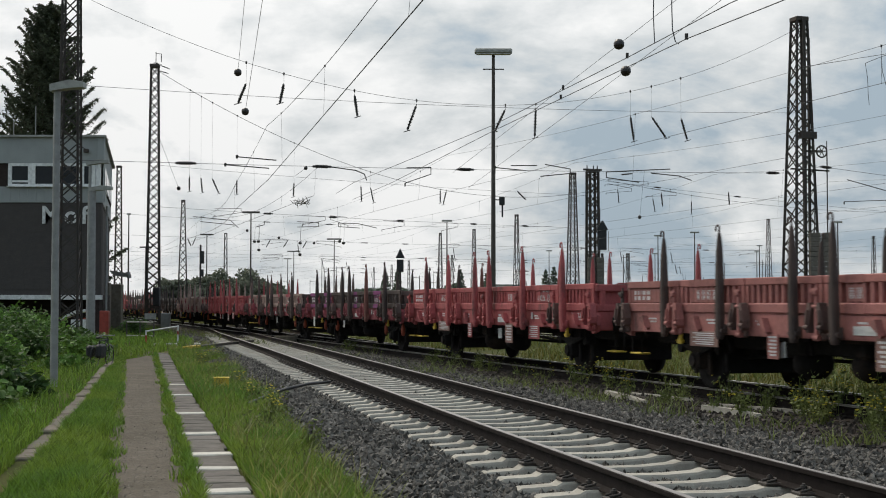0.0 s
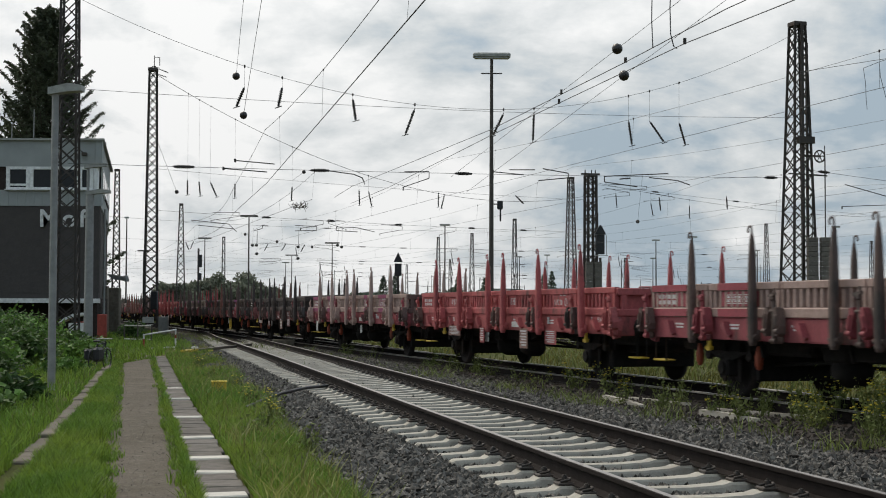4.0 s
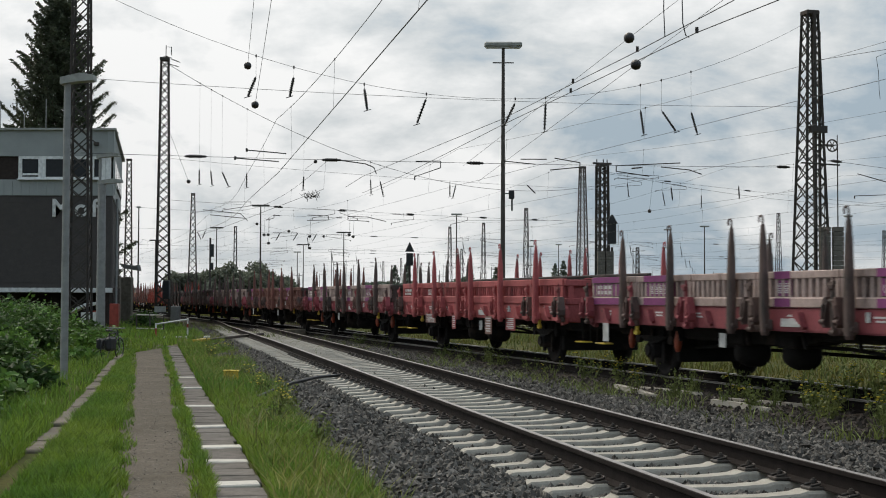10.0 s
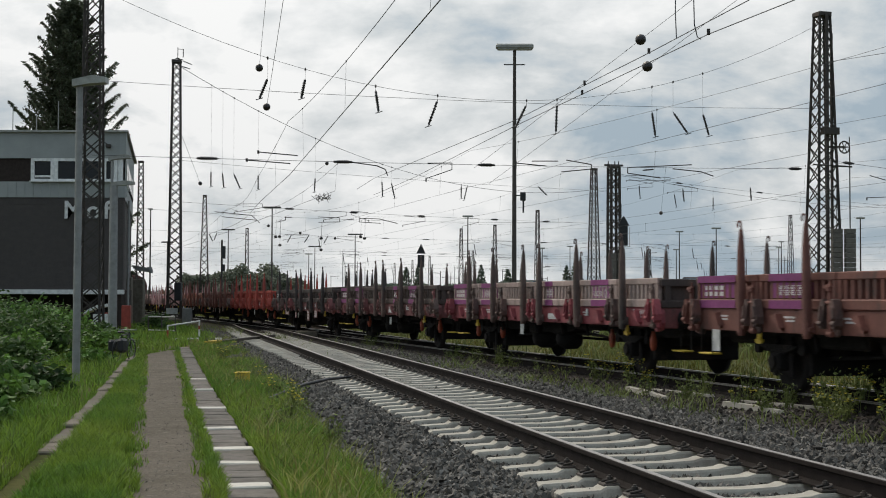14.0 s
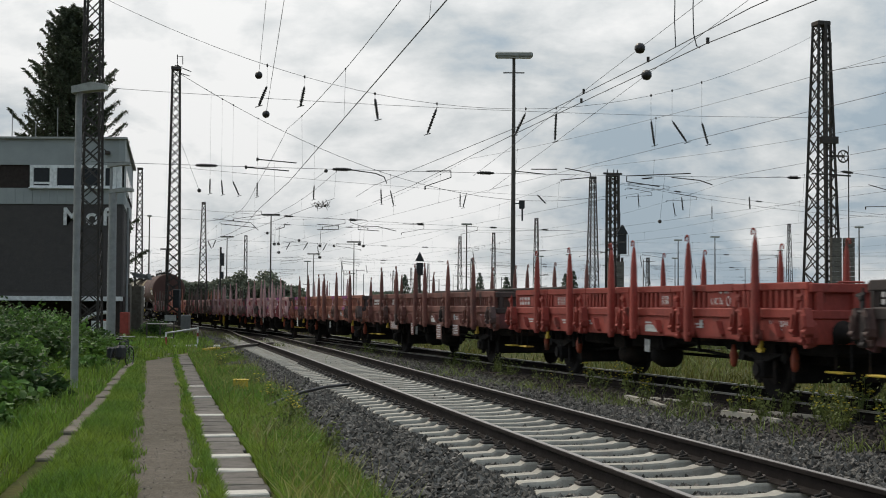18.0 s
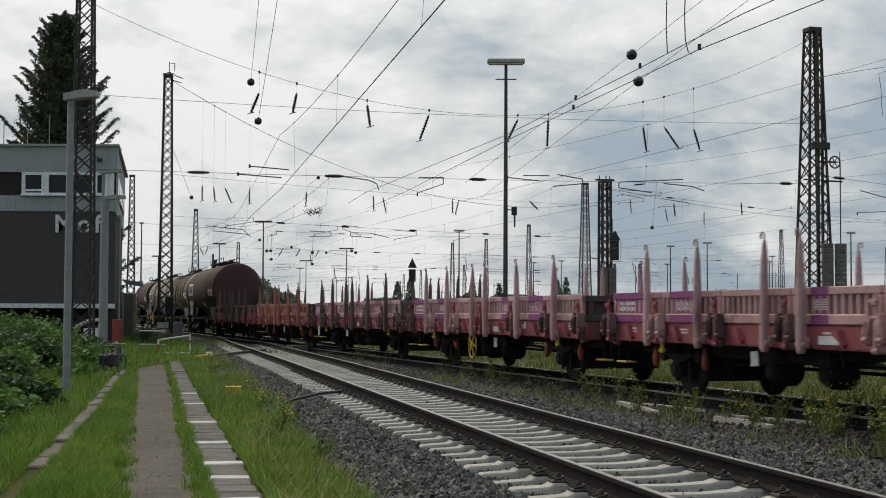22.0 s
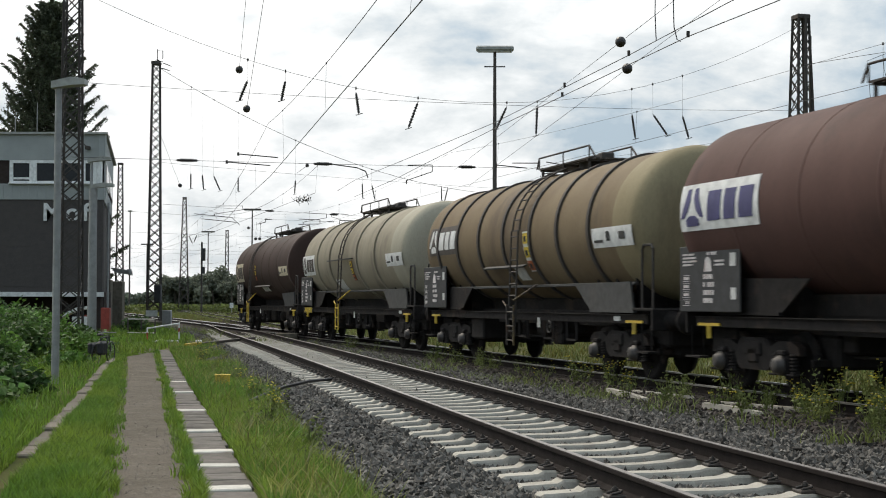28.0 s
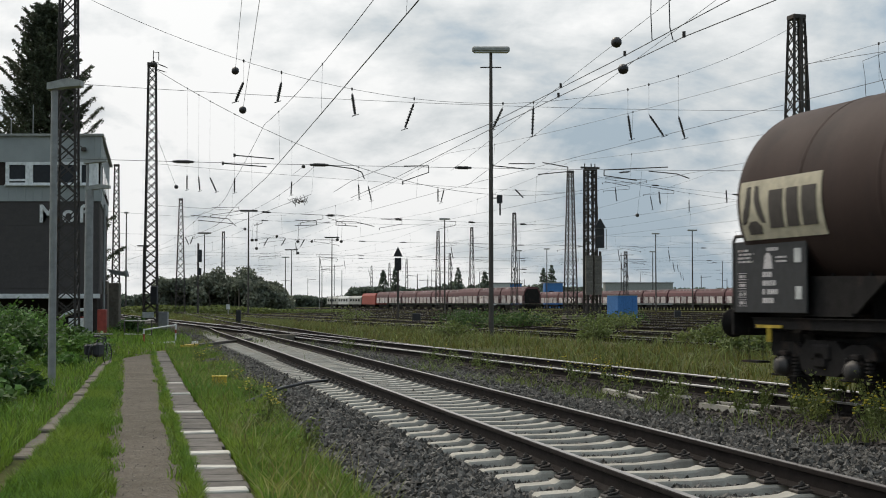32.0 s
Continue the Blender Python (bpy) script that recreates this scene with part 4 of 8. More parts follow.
# body, plates, sill, stakes, words that set the wagon apart, placards, handwheel, orange covers
FLATS = {
    1: ("redbrown", None, "redbrown", "dark", "dusty red-brown", True, False, False),
    2: ("red", None, "red", "red", "bright faded red", True, False, False),
    3: ("dark", "magenta", "sill", "dark", "dark sooty brown with magenta plates", False, False, True),
    4: ("beige", "crimson", "sill", "stake", "bleached beige with crimson plates", False, False, True),
    5: ("red", None, "red", "red", "faded red", True, False, False),
    6: ("beige", "mauve", "sill", "beige", "bleached beige with mauve plates", False, False, True),
    7: ("black", None, "sill_dark", "black", "nearly black, sooty", True, False, True),
    8: ("dark", "magenta", "sill", "dark", "dark brown with magenta plates", False, True, True),
    9: ("grey", "magenta", "sill", "stake", "greyish with magenta plates", False, False, True),
    10: ("red", None, "red", "red", "dark red", True, False, False),
    11: ("grey", "magenta", "sill", "stake", "bleached grey with magenta plates", False, False, True),
    12: ("rust", "magenta", "rust", "rust", "rust-brown with magenta plates", False, False, False),
    13: ("grey", "magenta", "sill", "stake", "dusty grey with magenta plates", False, False, True),
    14: ("dark", "magenta", "sill_dark", "stake", "sooty with magenta plates", False, False, True),
    15: ("black", None, "sill_dark", "black", "nearly black with a maroon sill", True, False, False),
    16: ("orange", None, "orange", "orange", "fresh orange-red", False, False, True),
    17: ("rust", None, "rust", "rust", "rusty brown", True, False, False),
    18: ("ochre", "magenta", "ochre", "rust", "orange-brown with magenta plates", False, False, True),
    19: ("pink", "magenta", "sill", "pink", "faded pinkish with magenta plates", False, False, True),
    20: ("pink", "magenta", "sill", "pink", "pinkish with magenta plates and yellow brake wheel", False, True, True),
    21: ("pink", "mauve", "sill", "stake", "faded reddish with mauve plates", False, False, False),
    22: ("ochre", "magenta", "sill", "ochre", "orange-brown with magenta plates", False, False, True),
    23: ("dark", "crimson", "sill", "dark", "dark reddish with crimson plates", False, False, False),
}


def flat_wagon(k):
    body, plates, sill, stakes, words, placards, handwheel, orange = FLATS[k]
    w = thing("flat_wagon", f"empty two-axle stake wagon, {words}", "flat wagon", group="stake wagons of the goods train")
    m = FLAT
    rnd = random.Random(k)
    B, S, T = PAINT[body], PAINT[sill], PAINT[stakes]
    P = PAINT[plates] if plates else B
    slim = k in (7, 10, 15, 17)
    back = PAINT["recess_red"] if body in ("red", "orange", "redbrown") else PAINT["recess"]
    along = pose(MID, 0, 0)
    part("floor", m["floor"], None, w, at=along)
    part("underframe", m["frame"], None, w, at=along)
    part("brake_gear", m["gear"], None, w)
    third = -0.36 if k % 2 else 0.42
    for side in (-1, 1):
        flip = pose(0, 0, 0) if side < 0 else pose(2 * MID, 0, 0, 0, 0, 180)
        part("side_sill", m["sill"], S, w, at=flip @ pose(MID, -1.33, 0))
        for i, (a, b) in enumerate(zip(CLAMPS, CLAMPS[1:])):
            door = part("drop_side", m["doors"][slim][i], B, w, at=flip @ pose(-HALF + (a + b) / 2, -1.36, 1.245))
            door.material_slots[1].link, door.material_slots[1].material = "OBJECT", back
            if side < 0 and i in ((0, 1) if slim else (0, 1, 3, 4)):
                wid, off = {0: (1.28, -0.34), 1: (1.16, -0.17), 3: (0.44, third), 4: (0.88, 0.24)}[i]
                if not slim:
                    pl = Shape().box(off, 0.035, 0.275, wid, 0.03, 0.225, 0.004).box(off, -0.003, 0.460, wid, 0.006, 0.106).box(off, -0.003, 0.068, wid, 0.006, 0.12)
                    part("marking_panel", pl, P, door)
                f = 0.016 if not slim else 0.008
                if i == 4:
                    tagged(part("uic_lettering", m["uic"], None, door, "white stencilled standard lettering", at=pose(off - 0.33, f, 0.20, 90, 0, 0)), kind="stuff")
                    part("standard_mark", m["mark"], None, door, at=pose(off + 0.27, f, 0.25))
                elif i == 0:
                    part("wagon_markings", m["number"], None, door, at=pose(off - 0.08, f, 0.325))
                else:
                    part("load_grid_markings", m["grid"], None, door, at=Matrix.LocRotScale((off, f, 0.335), None, (1.1 if wid > 0.5 else 0.55, 1, 1.05)))
        for i, x in enumerate(STAKES):
            xx = x if side < 0 else 12.72 - x
            mt = T if stakes != "dark" or rnd.random() < 0.7 else PAINT["rust"]
            part("stake", m["stake"], mt, w, at=flip @ pose(-HALF + xx, -1.47, 0.99) @ pose(0, 0, 0, rnd.uniform(-0.6, 0.6), rnd.uniform(-0.8, 0.8), 0))
        for x in CLAMPS:
            at = flip @ pose(-HALF + x, -1.36, 1.20)
            cl = part("side_clamp", m["clamp"], S if rnd.random() < (0.25 if stakes == "stake" else 0.7) else T, w, at=at)
            part("hinge_claw", m["claw"], PAINT["clamp"] if rnd.random() < (0.25 if sill == body else 0.4) else T if rnd.random() < 0.6 else S, cl)
        for x in (0.85, 2.75, 4.9, 7.7, 10.0, 11.8):
            part("rope_lug", m["lug"], S, w, at=flip @ pose(-HALF + x, -1.34, 1.08))
        for x in (-4.3, 4.3):
            part("leaf_spring", m["spring"], None, w, at=flip @ pose(x, -1.0, 0))
            if orange and side < 0:
                for dx in (-0.95, 0.95):
                    part("shackle_cover", m["orange"], None, w, "orange-painted shackle cover", at=pose(x + dx, -1.02, 0.62))
    for e in (-1, 1):
        flip = pose(0, 0, 0) if e > 0 else pose(0, 0, 0, 0, 0, 180)
        tip = REACH + MID * e
        part("end_wall", m["end"], B if body in ("red", "orange") else PAINT["dark"] if k % 3 else PAINT["clamp"], w, at=flip @ pose(tip - 0.04, 0, 0))
        part("end_handle", m["handle"], None, w, "yellowed end handle", at=flip @ pose(tip + 0.035, 0.35 * e, 1.74))
        part("headstock", m["head"], S if sill in ("red", "redbrown", "ochre", "orange") else PAINT["sill_dark"], w, at=flip @ pose(tip - 0.02, 0, 0))
        for y in (-0.875, 0.875):
            part("buffer", m["buffer"], None, w, at=flip @ pose(tip + 0.08, y, 1.05))
        ws = part("axle", m["axle"], None, w, at=pose(e * 4.3, 0, 0.46))
        for y in (-0.755, 0.755):
            part("wheel", m["wheel"], None, ws, at=pose(0, y, 0) if y < 0 else pose(0, y, 0, 0, 0, 180))
        sp = part("step", m["step"], yellow_paint, w, "yellow shunter's step", at=flip @ pose(tip + 0.20, -1.0 * e, 0))
        part("step_hanger", m["step_hanger"], None, sp)
        part("towing_hook", m["hook"], None, w, "yellow towing hook", at=Matrix.LocRotScale((4.85 if e > 0 else -4.28, -1.36, 0.22), None, (0.75, 0.75, 0.75)))
        part("label_on_end", m["plate"], plate_white, w, "small white label", at=flip @ pose(tip + 0.05, 0.5 * e, 1.5, 0, 0, 90) @ Matrix.Diagonal((0.6, 1, 0.35, 1)))
    part("label_plate", m["plate"], plate_white, w, "white paper label in a holder", at=pose(-HALF + (5.18 if k % 2 else 7.0), -1.26, 0.72, 0, rnd.uniform(-6, 6), 0) @ Matrix.Diagonal((0.85, 1, 0.66, 1)))
    part("label_plate", m["plate"], plate_white, w, "white paper label on the sill", at=pose(-HALF + 7.4, -1.36, 1.03) @ Matrix.Diagonal((2.0, 1, 0.34, 1)))
    part("label_plate", m["plate"], plate_white, w, "narrow white label on the sill", at=pose(-HALF + 9.33, -1.36, 1.13) @ Matrix.Diagonal((0.36, 1, 0.4, 1)))
    if not placards and k % 3 == 0:
        part("label_plate", m["plate"], plate_white, w, "white lettered sheet under the sill", at=pose(-HALF + 0.72, -1.34, 0.74))
    if k in (7, 10, 15, 17):
        part("inner_side", m["band"], PAINT["black"], w, "dark raised side standing inside the wagon", at=pose(0.05, 0.62, 1.58))
    if placards:
        for x, wide, tall, dark in ((2.96, 0.94, 0.24, False), (5.09, 0.30, 0.36, True), (7.86, 0.47, 0.42, False), (9.42, 0.62, 0.30, True)):
            pc = part("placard", m["placard"], S if dark else plate_pinkish, w, "placard in the colour of the sill" if dark else "rusty pinkish placard", at=pose(-HALF + x, -1.35, 0.95 - tall / 2) @ Matrix.Diagonal((wide / 0.62, 1, tall / 0.30, 1)))
            for q in range(3):
                part("placard_text", m["small"], None, pc, at=pose(0, -0.012, 0.11 - 0.085 * q) @ Matrix.Diagonal((1.6, 1, 0.8, 1)))
    for x in (1.0, 3.0, 4.7, 7.4, 9.4, 11.9):
        part("small_markings", m["small"], None, w, at=pose(-HALF + x + rnd.uniform(-0.2, 0.2), -1.343, 1.13))
    tagged(part("type_lettering", m["type_lo" if placards else "type"], None, w, "white stencilled type lettering on the sill", at=pose(-HALF + (11.5 if placards else 11.52), -1.343, 1.12, 90, 0, 0)), kind="stuff")
    if handwheel:
        part("brake_handwheel", m["handwheel"], None, w, "yellow spoked brake handwheel", at=pose(-HALF + (8.43 if k == 8 else 5.6), -1.38, 0.62))
    return w


# ---- tank wagons ----
def tank_paint(name, colour, colour2, stain, at=0.52):
    return material(name, colour, 0.72, colour2=colour2, scale=0.9, grain=0.10, bump=0.05, fine=30, stain=stain, stain_scale=0.7, stain_at=at, streak=0.35, spec=0.22)


brown_tank = tank_paint("oxide_brown_tank", (0.09, 0.045, 0.037), (0.076, 0.039, 0.032), (0.06, 0.032, 0.027))
brown_tank_old = tank_paint("dark_oxide_tank", (0.047, 0.027, 0.022), (0.039, 0.023, 0.018), (0.031, 0.019, 0.016))
tan_tank = tank_paint("tan_tank", (0.185, 0.138, 0.080), (0.155, 0.112, 0.066), (0.12, 0.088, 0.056))
tan_pale = tank_paint("tan_dome", (0.255, 0.215, 0.128), (0.22, 0.18, 0.105), (0.175, 0.14, 0.085))
grey_tank = tank_paint("warm_grey_tank", (0.285, 0.255, 0.19), (0.24, 0.21, 0.155), (0.185, 0.16, 0.12))
grey_pale = tank_paint("pale_grey_dome", (0.37, 0.345, 0.265), (0.32, 0.295, 0.23), (0.27, 0.245, 0.19))
saddle_grey = material("grey_saddle", (0.05, 0.049, 0.047), 0.7, grain=0.12, stain=(0.06, 0.055, 0.05))
logo_blue = material("logo_blue", (0.055, 0.052, 0.16), 0.6, grain=0.03, bump=0.0)
logo_dark = material("logo_dark", (0.075, 0.06, 0.05), 0.7, grain=0.08, bump=0.0)
panel_white = material("white_panel", (0.74, 0.74, 0.72), 0.5, grain=0.04, bump=0.0, stain=(0.55, 0.52, 0.47), stain_at=0.66)
panel_cream = material("cream_panel", (0.60, 0.53, 0.38), 0.6, grain=0.06, bump=0.0, stain=(0.42, 0.34, 0.24), stain_at=0.6)
hazard_red = material("hazard_orange", (0.50, 0.13, 0.035), 0.6, grain=0.1, bump=0.0)
dirty_yellow = material("grimy_yellow", (0.20, 0.14, 0.05), 0.75, colour2=(0.08, 0.06, 0.04), grain=0.2, stain=(0.05, 0.04, 0.035), stain_scale=4.0, stain_at=0.5)
hazard_brown = material("hazard_panel_brown", (0.13, 0.055, 0.03), 0.7, grain=0.15, bump=0.02)
hazard_yellow = material("hazard_yellow", (0.72, 0.52, 0.04), 0.6, grain=0.1, bump=0.0)


def bent(radius, cz, x0, x1, a0, a1, lift=0.012, nx=2, na=8):
    """A thin sheet bent round the tank: x from x0 to x1, angle from a0 to a1 above the camera side."""
    vs = []
    for r in (radius + lift, radius + lift * 0.2):
        for i in range(na + 1):
            a = radians(a0 + (a1 - a0) * i / na)
            for j in range(nx + 1):
                vs.append((x0 + (x1 - x0) * j / nx, -r * math.cos(a), cz + r * math.sin(a)))
    w = nx + 1
    k = (na + 1) * w
    fs = [(i * w + j, i * w + j + 1, (i + 1) * w + j + 1, (i + 1) * w + j) for i in range(na) for j in range(nx)]
    fs += [tuple(q + k for q in reversed(f)) for f in fs]
    rim = [j for j in range(w)] + [i * w + nx for i in range(1, na + 1)] + [na * w + j for j in range(nx - 1, -1, -1)] + [i * w for i in range(na - 1, 0, -1)]
    edge = [(rim[(i + 1) % len(rim)], rim[i], rim[i] + k, rim[(i + 1) % len(rim)] + k) for i in range(len(rim))]
    return Shape().add(vs, fs, True).add(vs, edge, False)


def bogie_parts():
    """A cast two-axle bogie: arched side frames, coil springs beside each axle box, bolster and brake hangers."""
    sh = Shape()
    for y in (-1.0, 1.0):
        sh.prism([(-1.32, 0.60), (-1.28, 0.72), (-1.12, 0.80), (-0.72, 0.80), (-0.52, 0.72), (-0.38, 0.84), (0.38, 0.84), (0.52, 0.72), (0.72, 0.80), (1.12, 0.80), (1.28, 0.72), (1.32, 0.60),
                  (1.22, 0.62), (0.62, 0.62), (0.50, 0.42), (0.38, 0.36), (-0.38, 0.36), (-0.50, 0.42), (-0.62, 0.62), (-1.22, 0.62)], y - 0.06, y + 0.06)
        for x in (-0.9, 0.9):
            sh.box(x, y * 1.02, 0.46, 0.28, 0.24, 0.30, 0.05)
            sh.box(x, y * 1.06, 0.64, 0.20, 0.16, 0.08, 0.02)
            for dx in (-0.25, 0.25):
                for q in range(6):
                    sh.cyl((x + dx, y * 1.03, 0.35 + 0.05 * q), (x + dx, y * 1.03, 0.374 + 0.05 * q), 0.085, 0.075, n=12)
                sh.cyl((x + dx, y * 1.03, 0.33), (x + dx, y * 1.03, 0.64), 0.05, n=8)
                sh.box(x + dx, y * 1.03, 0.325, 0.20, 0.20, 0.03, 0.01)
        sh.box(0, y * 1.05, 0.58, 0.30, 0.10, 0.24, 0.03)
        for x in (-0.55, 0.55):
            sh.bar((x, y * 0.96, 0.74), (x * 0.82, y * 0.96, 0.30), 0.05, 0.04)
    sh.box(0, 0, 0.68, 0.5, 2.2, 0.22, 0.03)
    for x in (-1.45, 1.45):
        sh.box(x, 0, 0.50, 0.08, 1.9, 0.12, 0.02)
        for y in (-0.78, 0.78):
            sh.box(x * 0.94, y, 0.46, 0.09, 0.10, 0.36, 0.03)
    return sh


BOGIE = bogie_parts().data("bogie_frame", black_gear)
lid_metal = material("greasy_cast_lid", (0.075, 0.068, 0.062), 0.55, 0.3, colour2=(0.045, 0.04, 0.037), grain=0.2, bump=0.1)
LID = Shape().lathe([(0, 0.145), (0.03, 0.145), (0.045, 0.12), (0.10, 0.105), (0.115, 0.05), (0.115, 0.0)], (0, 0, 0), (0, -1, 0), 16).data("axle_box_lid", lid_metal)
for_lids = ((-0.9, -1), (0.9, -1), (-0.9, 1), (0.9, 1))


def logo(sh_x, radius, cz, a0, a1, width):
    """The owner's sign as plain shapes: a three-armed mark and three plain blocks, bent round the barrel."""
    sh = Shape()

    def stroke(v0, p0, q0, v1, p1, q1, n=7):
        vs = []
        for r in (radius + 0.022, radius + 0.013):
            for i in range(n + 1):
                u = i / n
                a = radians(a0 + (a1 - a0) * (v0 + (v1 - v0) * u))
                for e, f in ((p0, p1), (q0, q1)):
                    vs.append((sh_x + width * (e + (f - e) * u), -r * math.cos(a), cz + r * math.sin(a)))
        k = 2 * (n + 1)
        fs = [(2 * i, 2 * i + 1, 2 * i + 3, 2 * i + 2) for i in range(n)]
        fs += [tuple(x + k for x in reversed(f)) for f in fs]
        sh.add(vs, fs, True)
        fs = [(2 * i, 2 * i + 2, k + 2 * i + 2, k + 2 * i) for i in range(n)] + [(2 * i + 3, 2 * i + 1, k + 2 * i + 1, k + 2 * i + 3) for i in range(n)]
        fs += [(1, 0, k, k + 1), (2 * n, 2 * n + 1, k + 2 * n + 1, k + 2 * n)]
        sh.add(vs, fs, False)
    for x, f in ((0.165, -1), (0.175, 1)):
        for (v0, a, c), (v1, d, e) in (((0.28, 0.145, 0.105), (0.42, 0.125, 0.055)), ((0.42, 0.125, 0.055), (0.66, 0.085, 0.02)), ((0.66, 0.085, 0.02), (0.90, 0.065, 0.025))):
            stroke(v0, *sorted((x + f * a, x + f * c)), v1, *sorted((x + f * d, x + f * e)), 3)
    stroke(0.10, 0.09, 0.25, 0.24, 0.085, 0.255, 3)
    stroke(0.24, 0.085, 0.255, 0.32, 0.135, 0.205, 3)
    for x0, x1 in ((0.37, 0.55), (0.585, 0.735), (0.77, 0.95)):
        stroke(0.18, x0, x1 - 0.015, 0.80, x0 + 0.015, x1)
    return sh


def board_marks(seed, w, h):
    """Unreadable white lettering on a black board, as bars."""
    rnd = random.Random(seed)
    sh = Shape()

    def line(x, z, length, tall):
        """One line of writing as small bars of letter width."""
        end = x + length
        while x < end:
            l = tall * rnd.choice((0.55, 0.6, 0.7))
            if rnd.random() < 0.88:
                sh.box(x + l / 2, 0, z, l, 0.004, tall)
            x += l + tall * 0.22
    for i in range(4):
        line(-w / 2 + 0.04, h / 2 - 0.10 - 0.055 * i, rnd.uniform(0.3, 0.5), 0.03)
    for i in range(4):
        z = h / 2 - 0.48 - 0.13 * i
        for dz in (-0.045, 0.045):
            sh.box(-w / 2 + 0.16, 0, z + dz, 0.24, 0.004, 0.008)
        line(-w / 2 + 0.07, z, 0.17, 0.045)
    for i, l in enumerate((0.26, 0.36, 0.42, 0.30)):
        line(-0.12, h / 2 - 0.46 - 0.125 * i, l, 0.075)
    line(0.0, h / 2 - 0.10, 0.3, 0.05)
    sh.prism([(-0.10, h / 2 - 0.38), (0.16, h / 2 - 0.38), (0.12, h / 2 - 0.20), (0.06, h / 2 - 0.15), (0.0, h / 2 - 0.15), (-0.06, h / 2 - 0.20)], -0.002, 0.002)
    for i in range(2):
        line(0.25, h / 2 - 0.22 - 0.06 * i, 0.3, 0.03)
    return sh


def ladder(a, b, width, rungs, r=0.022, across=(1, 0, 0)):
    sh = Shape()
    c = Vector(across) * width / 2
    a, b = Vector(a), Vector(b)
    sh.tube([a - c, b - c], r, 8).tube([a + c, b + c], r, 8)
    for i in range(rungs):
        p = a + (b - a) * (i + 0.5) / rungs
        sh.cyl(p - c, p + c, r * 0.7, n=6)
    return sh


